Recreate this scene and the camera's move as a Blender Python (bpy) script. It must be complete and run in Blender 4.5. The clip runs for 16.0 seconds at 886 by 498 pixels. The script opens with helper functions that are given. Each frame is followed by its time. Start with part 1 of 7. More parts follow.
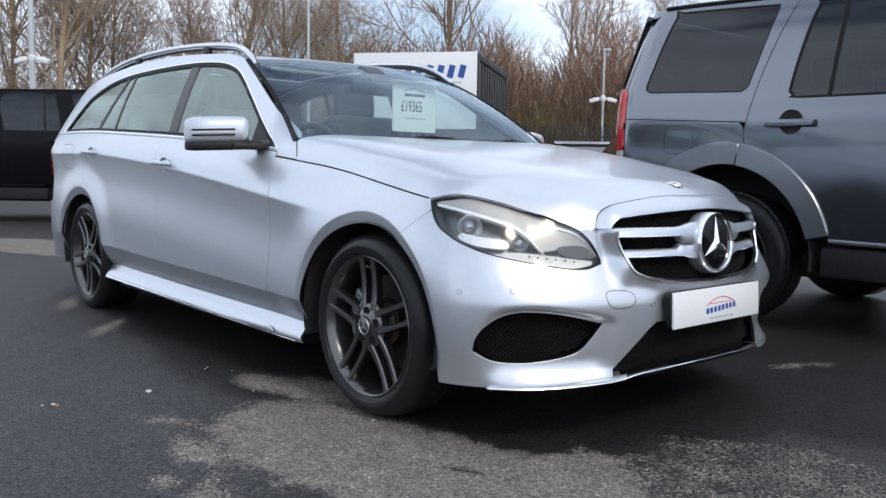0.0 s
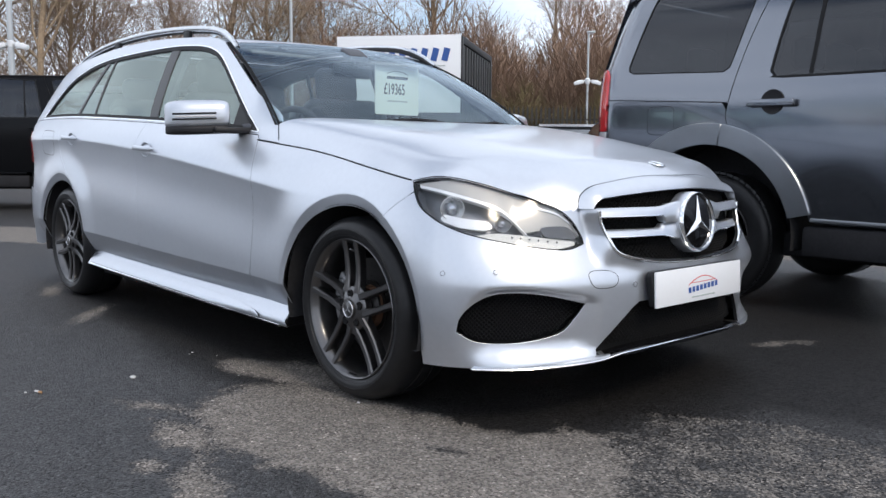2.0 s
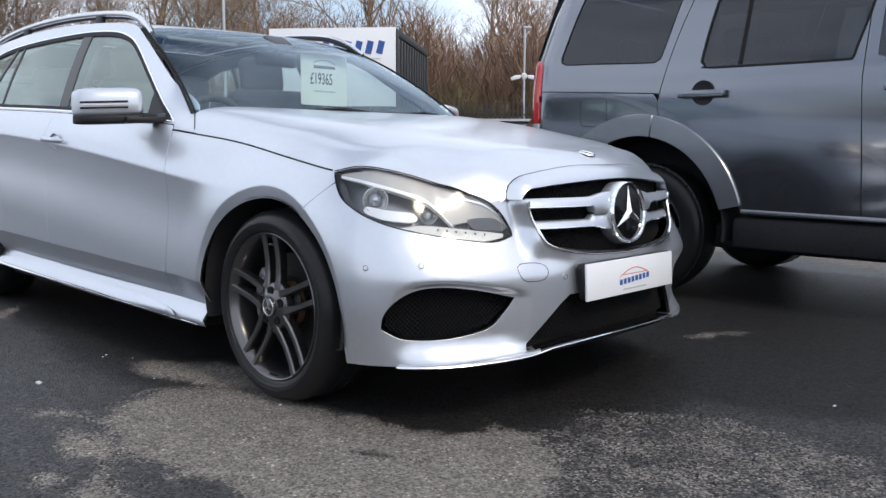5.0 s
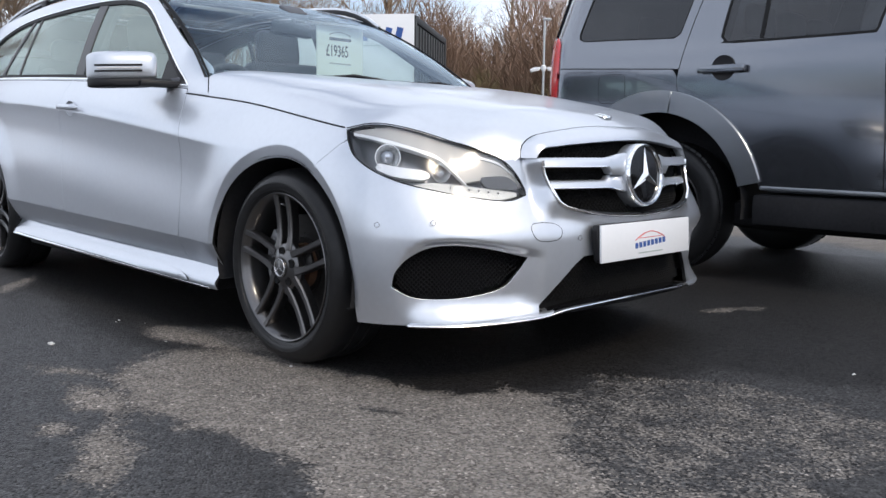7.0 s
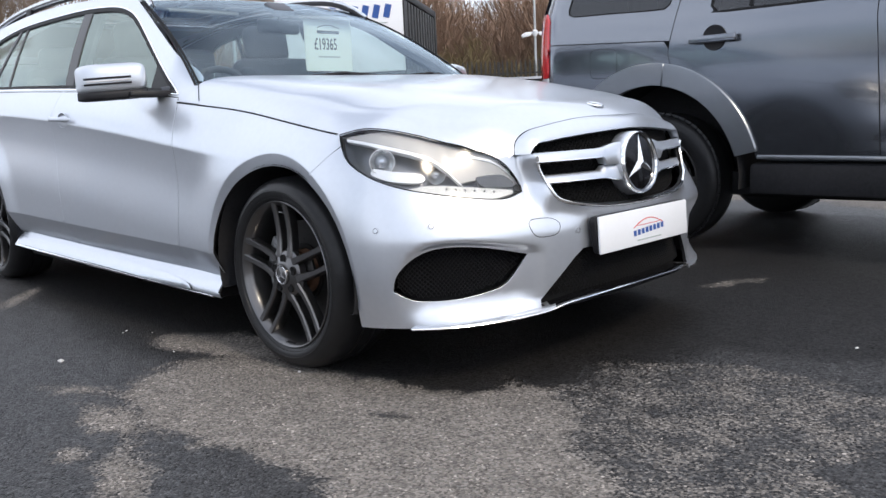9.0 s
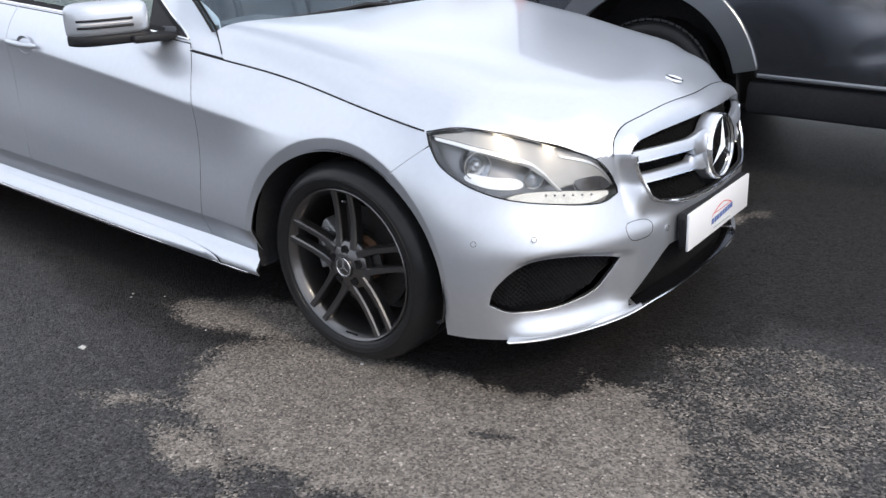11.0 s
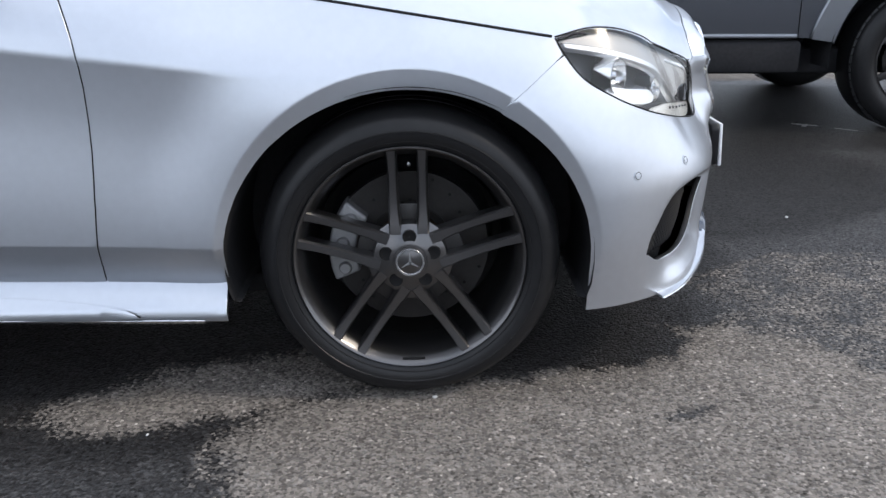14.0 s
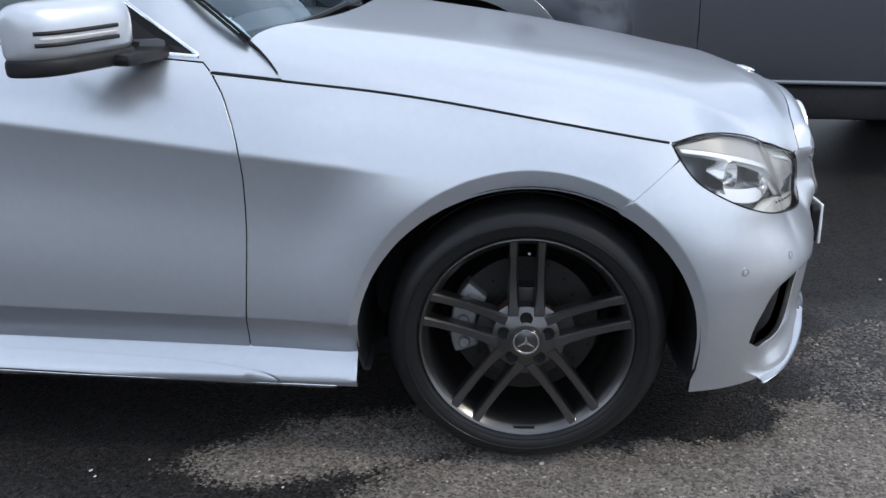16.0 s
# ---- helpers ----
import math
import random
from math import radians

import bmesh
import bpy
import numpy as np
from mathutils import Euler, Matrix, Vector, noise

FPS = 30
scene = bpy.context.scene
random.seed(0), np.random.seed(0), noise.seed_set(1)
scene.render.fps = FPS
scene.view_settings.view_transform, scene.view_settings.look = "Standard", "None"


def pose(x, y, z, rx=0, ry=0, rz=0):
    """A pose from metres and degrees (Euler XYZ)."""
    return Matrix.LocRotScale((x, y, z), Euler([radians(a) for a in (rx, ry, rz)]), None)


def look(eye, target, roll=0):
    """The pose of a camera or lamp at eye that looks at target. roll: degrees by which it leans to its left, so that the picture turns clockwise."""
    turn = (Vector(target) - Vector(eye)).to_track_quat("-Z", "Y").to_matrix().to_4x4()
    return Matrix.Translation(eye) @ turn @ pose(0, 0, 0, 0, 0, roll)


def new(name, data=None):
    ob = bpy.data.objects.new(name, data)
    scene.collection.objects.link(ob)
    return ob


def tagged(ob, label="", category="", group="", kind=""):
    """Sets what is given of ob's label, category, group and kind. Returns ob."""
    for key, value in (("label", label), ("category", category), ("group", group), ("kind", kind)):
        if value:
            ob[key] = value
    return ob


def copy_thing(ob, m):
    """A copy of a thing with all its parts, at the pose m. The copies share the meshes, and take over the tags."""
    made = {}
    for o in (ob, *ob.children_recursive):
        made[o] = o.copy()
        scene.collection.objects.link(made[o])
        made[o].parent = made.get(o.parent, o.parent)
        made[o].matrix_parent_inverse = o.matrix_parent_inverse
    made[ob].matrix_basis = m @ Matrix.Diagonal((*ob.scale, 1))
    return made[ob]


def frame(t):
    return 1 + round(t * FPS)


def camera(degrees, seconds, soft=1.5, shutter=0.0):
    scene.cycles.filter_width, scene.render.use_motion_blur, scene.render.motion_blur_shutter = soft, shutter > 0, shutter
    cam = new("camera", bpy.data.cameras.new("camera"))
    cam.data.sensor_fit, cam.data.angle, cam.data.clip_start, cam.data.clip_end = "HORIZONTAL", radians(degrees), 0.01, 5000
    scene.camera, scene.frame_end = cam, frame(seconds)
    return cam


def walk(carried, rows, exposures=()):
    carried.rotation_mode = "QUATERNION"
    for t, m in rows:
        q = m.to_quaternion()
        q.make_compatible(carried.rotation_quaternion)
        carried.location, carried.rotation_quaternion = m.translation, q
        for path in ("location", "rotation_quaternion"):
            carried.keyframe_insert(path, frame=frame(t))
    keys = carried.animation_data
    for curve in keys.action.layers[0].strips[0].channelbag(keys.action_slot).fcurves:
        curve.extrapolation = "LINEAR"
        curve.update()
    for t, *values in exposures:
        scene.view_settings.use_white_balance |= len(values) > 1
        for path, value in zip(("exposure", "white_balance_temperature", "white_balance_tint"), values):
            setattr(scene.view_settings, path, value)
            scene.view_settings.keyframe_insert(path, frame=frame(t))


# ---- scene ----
cam = camera(54.8, 16.0)
PATH = [
    (0, (2.408, -2.588, 0.89), (0.902, -1.286, 0.696), 0.9),
    (0.5, (2.403, -2.583, 0.888), (0.905, -1.277, 0.663), 0.9),
    (1, (2.402, -2.578, 0.887), (0.915, -1.262, 0.651), 0.8),
    (1.5, (2.412, -2.584, 0.888), (0.93, -1.261, 0.657), 0.6),
    (2, (2.416, -2.581, 0.882), (0.934, -1.257, 0.652), 0.4),
    (2.5, (2.408, -2.571, 0.885), (0.932, -1.242, 0.645), 0.2),
    (3, (2.416, -2.575, 0.886), (0.947, -1.239, 0.643), -0.1),
    (3.5, (2.413, -2.567, 0.885), (0.944, -1.231, 0.648), -0.2),
    (4, (2.402, -2.559, 0.884), (0.933, -1.224, 0.645), 0.4),
    (4.5, (2.398, -2.54, 0.891), (0.957, -1.173, 0.66), 0.8),
    (5, (2.366, -2.468, 0.861), (0.982, -1.044, 0.622), 0.3),
    (7.5, (2.367, -2.442, 0.743), (0.944, -1.061, 0.487), 0.4),
    (8, (2.374, -2.436, 0.748), (0.937, -1.072, 0.47), -1.2),
    (8.5, (2.386, -2.426, 0.762), (0.953, -1.057, 0.491), -2.2),
    (11, (1.712, -2.606, 1.351), (0.586, -1.129, 0.609), -0.7),
    (11.5, (1.322, -2.646, 1.361), (0.349, -1.039, 0.676), -0.6),
    (12, (0.944, -2.645, 1.357), (0.191, -0.907, 0.716), -0.2),
    (12.5, (0.587, -2.572, 1.283), (0.064, -0.755, 0.631), -0.6),
    (13, (0.317, -2.55, 1.163), (0.038, -0.687, 0.491), -2.0),
    (13.5, (0.1, -2.555, 1.009), (0.07, -0.671, 0.338), -1.4),
    (14, (0.039, -2.559, 0.954), (0.073, -0.674, 0.288), -0.3),
    (14.5, (0.033, -2.568, 0.958), (0.071, -0.682, 0.295), 0.3),
    (15, (0.035, -2.585, 0.979), (0.048, -0.701, 0.307), 0.7),
    (15.5, (0.025, -2.612, 1.094), (-0.025, -0.73, 0.42), 0.5),
    (16, (-0.075, -2.643, 1.185), (-0.198, -0.764, 0.511), 0.3),
]
EXPOSURES = [(0, 0.08, 5960, 9), (1, 0.1, 6020, 9.5), (3, 0.16, 6130, 10.5), (4, 0.18, 6130, 10.5), (5, 0.11, 6100, 10.5), (7.5, 0.19, 6170, 11), (8.5, 0.34, 6180, 11), (11, 0.4, 6320, 11), (12, 0.16, 6020, 9), (12.5, 0.14, 5930, 8.5), (13.5, 0.22, 5910, 8.5), (14, 0.43, 6060, 10), (14.5, 0.53, 6130, 10), (15, 0.54, 6150, 10), (15.5, 0.35, 6080, 10), (16, 0.13, 5940, 8.5)]
walk(cam, [(t, look(eye, target, roll)) for t, eye, target, roll in PATH], EXPOSURES)

# ---- sky and sun ----
SUN_DIR = Vector((0.64, -0.10, 0.60)).normalized()      # towards the sun
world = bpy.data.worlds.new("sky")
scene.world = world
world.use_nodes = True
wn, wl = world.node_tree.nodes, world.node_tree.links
sky = wn.new("ShaderNodeTexSky")
sky.sky_type, sky.sun_disc = "NISHITA", False
sky.sun_elevation = math.asin(SUN_DIR.z)
sky.sun_rotation = math.atan2(SUN_DIR.x, SUN_DIR.y)
sky.air_density, sky.dust_density, sky.ozone_density = 1.0, 2.0, 1.0
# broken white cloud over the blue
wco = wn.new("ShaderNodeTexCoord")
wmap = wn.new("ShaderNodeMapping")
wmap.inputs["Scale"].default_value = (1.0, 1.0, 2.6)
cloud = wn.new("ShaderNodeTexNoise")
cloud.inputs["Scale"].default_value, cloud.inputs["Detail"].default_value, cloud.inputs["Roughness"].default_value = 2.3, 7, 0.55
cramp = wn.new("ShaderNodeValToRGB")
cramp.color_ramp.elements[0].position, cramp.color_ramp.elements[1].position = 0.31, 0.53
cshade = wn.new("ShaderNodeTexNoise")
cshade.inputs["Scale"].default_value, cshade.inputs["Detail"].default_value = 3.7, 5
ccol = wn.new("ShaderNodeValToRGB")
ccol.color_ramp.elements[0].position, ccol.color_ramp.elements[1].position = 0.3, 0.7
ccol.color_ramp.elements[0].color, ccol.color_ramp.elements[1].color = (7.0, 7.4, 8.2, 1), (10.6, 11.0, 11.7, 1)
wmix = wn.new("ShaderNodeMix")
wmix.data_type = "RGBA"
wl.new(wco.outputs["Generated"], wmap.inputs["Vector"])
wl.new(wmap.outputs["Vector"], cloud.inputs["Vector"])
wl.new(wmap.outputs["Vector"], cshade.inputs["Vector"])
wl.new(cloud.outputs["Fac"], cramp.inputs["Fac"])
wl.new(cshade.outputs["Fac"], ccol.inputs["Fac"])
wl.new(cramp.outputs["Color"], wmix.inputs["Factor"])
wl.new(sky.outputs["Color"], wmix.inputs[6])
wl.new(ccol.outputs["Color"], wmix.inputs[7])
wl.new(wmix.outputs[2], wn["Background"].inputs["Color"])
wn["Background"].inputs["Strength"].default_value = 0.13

sun = new("sun", bpy.data.lights.new("sun", "SUN"))
sun.data.energy, sun.data.angle, sun.data.color = 1.2, radians(12), (1.0, 0.85, 0.64)
sun.matrix_world = look(SUN_DIR * 30, (0, 0, 0))
scene.view_settings.exposure = 0.0

# ---- materials ----
def mat(name, color, rough=0.5, metal=0.0, coat=0.0, grain=0.0, grain_scale=60.0, bump=0.0, bump_scale=200.0, spec=0.5, rvar=0.0, coat_rough=0.03):
    """A principled material with colour grain, roughness variation and fine relief."""
    m = bpy.data.materials.new(name)
    m.use_nodes = True
    n, l = m.node_tree.nodes, m.node_tree.links
    b = n["Principled BSDF"]
    b.inputs["Base Color"].default_value = (*color, 1)
    b.inputs["Roughness"].default_value, b.inputs["Metallic"].default_value = rough, metal
    b.inputs["Coat Weight"].default_value, b.inputs["Coat Roughness"].default_value = coat, coat_rough
    b.inputs["Specular IOR Level"].default_value = spec
    co = n.new("ShaderNodeTexCoord")
    if grain or rvar:
        big, fine = n.new("ShaderNodeTexNoise"), n.new("ShaderNodeTexNoise")
        big.inputs["Scale"].default_value, fine.inputs["Scale"].default_value = grain_scale * 0.06, grain_scale
        fine.inputs["Detail"].default_value = 5
        add = n.new("ShaderNodeMath")
        add.operation = "ADD"
        for t in (big, fine):
            l.new(co.outputs["Object"], t.inputs["Vector"])
        l.new(big.outputs["Fac"], add.inputs[0]), l.new(fine.outputs["Fac"], add.inputs[1])
        rng = n.new("ShaderNodeMapRange")
        rng.inputs["From Min"].default_value, rng.inputs["From Max"].default_value = 0.6, 1.4
        rng.inputs["To Min"].default_value, rng.inputs["To Max"].default_value = 1 - grain, 1 + grain
        l.new(add.outputs[0], rng.inputs["Value"])
        mul = n.new("ShaderNodeVectorMath")
        mul.operation = "MULTIPLY"
        mul.inputs[0].default_value = color
        l.new(rng.outputs[0], mul.inputs[1])
        l.new(mul.outputs[0], b.inputs["Base Color"])
        if rvar:
            rr = n.new("ShaderNodeMapRange")
            rr.inputs["From Min"].default_value, rr.inputs["From Max"].default_value = 0.7, 1.3
            rr.inputs["To Min"].default_value, rr.inputs["To Max"].default_value = max(0.02, rough - rvar), rough + rvar
            l.new(add.outputs[0], rr.inputs["Value"]), l.new(rr.outputs[0], b.inputs["Roughness"])
    if bump:
        t, k = n.new("ShaderNodeTexNoise"), n.new("ShaderNodeBump")
        t.inputs["Scale"].default_value, t.inputs["Detail"].default_value = bump_scale, 4
        k.inputs["Strength"].default_value, k.inputs["Distance"].default_value = bump, 0.002
        l.new(co.outputs["Object"], t.inputs["Vector"]), l.new(t.outputs["Fac"], k.inputs["Height"]), l.new(k.outputs["Normal"], b.inputs["Normal"])
    return m


def glass(name, color, rough=0.0, clear=0.75, ior=1.8, sheen=(1, 1, 1)):
    """Tinted pane: a mirror by Fresnel over a clear tinted sheet."""
    m = bpy.data.materials.new(name)
    m.use_nodes = True
    n, l = m.node_tree.nodes, m.node_tree.links
    n.remove(n["Principled BSDF"])
    tr, gl, mx, fr = n.new("ShaderNodeBsdfTransparent"), n.new("ShaderNodeBsdfGlossy"), n.new("ShaderNodeMixShader"), n.new("ShaderNodeLayerWeight")
    tr.inputs["Color"].default_value = (*[c * clear for c in color], 1)
    gl.inputs["Roughness"].default_value, gl.inputs["Color"].default_value = rough, (*sheen, 1)
    fr.inputs["Blend"].default_value = 0.5
    power, span = n.new("ShaderNodeMath"), n.new("ShaderNodeMapRange")
    power.operation, power.inputs[1].default_value = "POWER", 5.0
    span.inputs["To Min"].default_value = ((ior - 1) / (ior + 1)) ** 2
    l.new(fr.outputs["Facing"], power.inputs[0]), l.new(power.outputs[0], span.inputs["Value"])
    l.new(span.outputs[0], mx.inputs[0]), l.new(tr.outputs[0], mx.inputs[1]), l.new(gl.outputs[0], mx.inputs[2])
    l.new(mx.outputs[0], n["Material Output"].inputs["Surface"])
    return m


SILVER = mat("silver_metallic_paint", (0.585, 0.613, 0.662), 0.345, 0.81, 0.6, 0.03, 900.0, coat_rough=0.07)
GREY = mat("grey_metallic_paint", (0.168, 0.181, 0.208), 0.17, 0.85, 1.0, 0.05, 700.0, coat_rough=0.02)
GREY_TRIM = mat("grey_satin_trim", (0.27, 0.285, 0.31), 0.32, 0.7, 0.8, 0.04, 300.0)
BLACK_PAINT = mat("black_gloss_paint", (0.003, 0.0032, 0.004), 0.22, 0.0, 0.0, spec=0.16)
CHROME = mat("chrome", (0.88, 0.89, 0.90), 0.10, 1.0)
SATIN = mat("satin_alloy", (0.66, 0.67, 0.69), 0.27, 1.0, 0.3)
PLASTIC = mat("black_plastic", (0.015, 0.015, 0.017), 0.45, grain=0.15, bump=0.15, spec=0.25)
GLOSS_BLACK = mat("gloss_black", (0.006, 0.006, 0.007), 0.12, coat=1.0)
RUBBER = mat("tyre_rubber", (0.014, 0.014, 0.0148), 0.33, spec=0.24, grain=0.25, grain_scale=40.0, bump=0.12, bump_scale=350.0)
MESH_BLACK = mat("matt_black_mesh", (0.011, 0.011, 0.0115), 0.85, spec=0.12)
SEAL = mat("rubber_seal", (0.008, 0.008, 0.009), 0.55, spec=0.2)
RIM = mat("gunmetal_rim", (0.110, 0.107, 0.108), 0.28, 0.9, 0.6, grain=0.06, grain_scale=120.0)
RIM_DARK = mat("rim_barrel", (0.05, 0.048, 0.047), 0.45, 0.7, 0.1)
DISC = mat("brake_disc", (0.035, 0.033, 0.032), 0.5, 0.7, grain=0.2, grain_scale=80.0)
CALIPER = mat("brake_caliper", (0.24, 0.24, 0.245), 0.5, 0.6, grain=0.12)
RUST = mat("rusty_hub", (0.16, 0.085, 0.05), 0.8, 0.1, grain=0.35)
LINER = mat("arch_liner", (0.024, 0.024, 0.026), 0.9, grain=0.3, bump=0.4, bump_scale=90.0, spec=0.15)
UNDER = mat("underbody", (0.022, 0.022, 0.024), 0.85, grain=0.3, spec=0.12)
WINDOW = glass("window_glass", (0.80, 0.92, 0.88), clear=1.0, ior=2.4, sheen=(0.86, 0.97, 0.91))
SCREEN = glass("windscreen_glass", (0.86, 0.94, 0.95), clear=1.0, ior=1.85, sheen=(0.68, 0.80, 0.90))
ROOF_GLASS = glass("roof_glass", (0.42, 0.45, 0.48), clear=0.8, ior=1.5)
TINT = glass("privacy_glass", (0.17, 0.18, 0.19), clear=0.75, sheen=(0.66, 0.68, 0.72))
LENS = glass("lamp_lens", (0.97, 0.975, 0.98), rough=0.11, clear=1.0, ior=1.6, sheen=(0.80, 0.79, 0.76))
RED_LENS = mat("red_lens", (0.60, 0.02, 0.025), 0.15, coat=1.0)
CLEAR_LENS = mat("pale_lens", (0.62, 0.60, 0.60), 0.15, coat=1.0)
LEATHER = mat("black_leather", (0.05, 0.052, 0.06), 0.5, grain=0.15, bump=0.25, bump_scale=260.0)
CABIN = mat("cabin_trim", (0.075, 0.08, 0.095), 0.65, grain=0.1, bump=0.2)
HEADLINER = mat("headliner", (0.30, 0.29, 0.27), 0.9)
WHITE = mat("white_vinyl", (0.80, 0.81, 0.83), 0.35, grain=0.02)
CARD = mat("price_card", (0.78, 0.84, 0.76), 0.5, grain=0.03)
BLUE_INK = mat("blue_ink", (0.03, 0.09, 0.32), 0.5)
RED_INK = mat("red_ink", (0.62, 0.04, 0.03), 0.5)
DARK_INK = mat("dark_ink", (0.03, 0.035, 0.04), 0.5)
PALE_INK = mat("pale_ink", (0.42, 0.47, 0.45), 0.5)
BOX_BLACK = mat("black_steel", (0.02, 0.021, 0.023), 0.55, 0.2, grain=0.3, grain_scale=12.0, bump=0.2, bump_scale=30.0)
GALV = mat("galvanised_steel", (0.52, 0.54, 0.55), 0.45, 0.6, grain=0.08)
FENCE = mat("fence_steel", (0.035, 0.032, 0.030), 0.6, 0.3, grain=0.2)
BARK = mat("bark", (0.30, 0.225, 0.15), 0.9, grain=0.45, grain_scale=14.0, bump=0.6, bump_scale=40.0)
TWIG = mat("twigs", (0.33, 0.245, 0.19), 0.9, grain=0.4, grain_scale=6.0)
TWIG_PALE = mat("pale_twigs", (0.36, 0.27, 0.185), 0.9, grain=0.4, grain_scale=6.0)
SCRUB = mat("russet_scrub", (0.25, 0.165, 0.115), 0.9, grain=0.5, grain_scale=2.0)
HEDGE = mat("hedge_twigs", (0.19, 0.15, 0.075), 0.9, grain=0.5, grain_scale=3.0)
CHALK = mat("chalk_line", (0.34, 0.33, 0.32), 0.9, grain=0.4, grain_scale=90.0)
CORK = mat("filter_paper", (0.42, 0.24, 0.12), 0.8, grain=0.2)
LITTER = mat("pale_litter", (0.55, 0.55, 0.54), 0.8, grain=0.2)


def asphalt():
    """Tarmac: grey chippings, pale where it has dried and dark where it is still damp."""
    m = bpy.data.materials.new("tarmac")
    m.use_nodes = True
    n, l = m.node_tree.nodes, m.node_tree.links
    b = n["Principled BSDF"]
    co = n.new("ShaderNodeTexCoord")

    warp_big, warp_small, warp_add = n.new("ShaderNodeTexNoise"), n.new("ShaderNodeTexNoise"), n.new("ShaderNodeVectorMath")
    warped = n.new("ShaderNodeVectorMath")
    for t, sc in ((warp_big, 2.6), (warp_small, 16.0)):
        t.inputs["Scale"].default_value, t.inputs["Detail"].default_value = sc, 6
        l.new(co.outputs["Object"], t.inputs["Vector"])
    shift = []
    for t, amount in ((warp_big, 0.16), (warp_small, 0.10)):
        a, k = n.new("ShaderNodeVectorMath"), n.new("ShaderNodeVectorMath")
        a.operation, k.operation = "SUBTRACT", "SCALE"
        a.inputs[1].default_value, k.inputs["Scale"].default_value = (0.5, 0.5, 0.5), amount
        l.new(t.outputs["Color"], a.inputs[0]), l.new(a.outputs[0], k.inputs[0])
        shift.append(k.outputs[0])
    l.new(shift[0], warp_add.inputs[0]), l.new(shift[1], warp_add.inputs[1])
    l.new(co.outputs["Object"], warped.inputs[0]), l.new(warp_add.outputs[0], warped.inputs[1])

    def noise_tex(scale, detail=4, rough=0.6):
        t = n.new("ShaderNodeTexNoise")
        t.inputs["Scale"].default_value, t.inputs["Detail"].default_value, t.inputs["Roughness"].default_value = scale, detail, rough
        l.new(co.outputs["Object"], t.inputs["Vector"])
        return t.outputs["Fac"]

    def math_node(op, a, c, clamp=False):
        k = n.new("ShaderNodeMath")
        k.operation, k.use_clamp = op, clamp
        for i, v in enumerate((a, c)):
            if isinstance(v, (int, float)):
                k.inputs[i].default_value = v
            else:
                l.new(v, k.inputs[i])
        return k.outputs[0]

    def blob(x, y, rx, ry, turn=0.0):
        """Positive inside an oval of ground, 0 at its rim, negative outside."""
        p = n.new("ShaderNodeMapping")
        p.vector_type = "TEXTURE"
        p.inputs["Location"].default_value, p.inputs["Rotation"].default_value, p.inputs["Scale"].default_value = (x, y, 0), (0, 0, radians(turn)), (rx, ry, 1)
        l.new(warped.outputs[0], p.inputs["Vector"])
        v = n.new("ShaderNodeVectorMath")
        v.operation = "LENGTH"
        l.new(p.outputs[0], v.inputs[0])
        return math_node("MULTIPLY", math_node("SUBTRACT", 1.0, v.outputs["Value"]), 11.0 * min(rx, ry))

    def top(values):
        out = values[0]
        for v in values[1:]:
            out = math_node("MAXIMUM", out, v)
        return out

    dry = top([blob(*v) for v in DRY])
    dry = math_node("MAXIMUM", dry, math_node("MINIMUM", top([blob(*v) for v in HALF]), -0.01))
    damp = top([blob(*v) for v in DAMP])
    field = math_node("MINIMUM", math_node("MINIMUM", dry, 0.8), math_node("SUBTRACT", 0.35, math_node("MULTIPLY", damp, 1.5)))
    wobble = math_node("MULTIPLY", math_node("SUBTRACT", noise_tex(7.0, 9, 0.7), 0.5), 1.5)
    wide = math_node("MULTIPLY", math_node("SUBTRACT", noise_tex(0.55, 5, 0.6), 0.5), 0.5)
    field = math_node("ADD", math_node("ADD", math_node("MAXIMUM", field, -0.62), wobble), wide)
    # mask of the wettest ground, which also carries the cars' painted shade
    wet_shade = math_node("ADD", top([blob(*v) for v in WET_SHADE]), math_node("MULTIPLY", wobble, 0.8))
    wet_shade_mix = n.new("ShaderNodeMapRange")
    wet_shade_mix.interpolation_type = "SMOOTHSTEP"
    wet_shade_mix.inputs["From Min"].default_value, wet_shade_mix.inputs["From Max"].default_value = -0.9, 0.7
    l.new(wet_shade, wet_shade_mix.inputs["Value"])
    dryness = n.new("ShaderNodeMapRange")
    dryness.interpolation_type = "SMOOTHSTEP"
    dryness.inputs["From Min"].default_value, dryness.inputs["From Max"].default_value = -0.10, 0.30
    chips = n.new("ShaderNodeTexVoronoi")
    chips.inputs["Scale"].default_value, chips.inputs["Randomness"].default_value = 150.0, 1.0
    l.new(co.outputs["Object"], chips.inputs["Vector"])
    tone = n.new("ShaderNodeSeparateColor")
    l.new(chips.outputs["Color"], tone.inputs[0])
    # single chippings dry before or after their neighbours
    l.new(math_node("ADD", field, math_node("MULTIPLY", math_node("SUBTRACT", tone.outputs[2], 0.5), 0.55)), dryness.inputs["Value"])
    dryness = dryness.outputs[0]
    chip = n.new("ShaderNodeMapRange")
    chip.inputs["To Min"].default_value, chip.inputs["To Max"].default_value = 0.42, 1.46
    l.new(tone.outputs[0], chip.inputs["Value"])
    speck = n.new("ShaderNodeMapRange")
    speck.inputs["From Min"].default_value, speck.inputs["From Max"].default_value = 0.96, 1.0
    speck.inputs["To Max"].default_value = 1.7
    l.new(tone.outputs[1], speck.inputs["Value"])
    patch = n.new("ShaderNodeMapRange")
    patch.inputs["From Min"].default_value, patch.inputs["From Max"].default_value = 0.3, 0.7
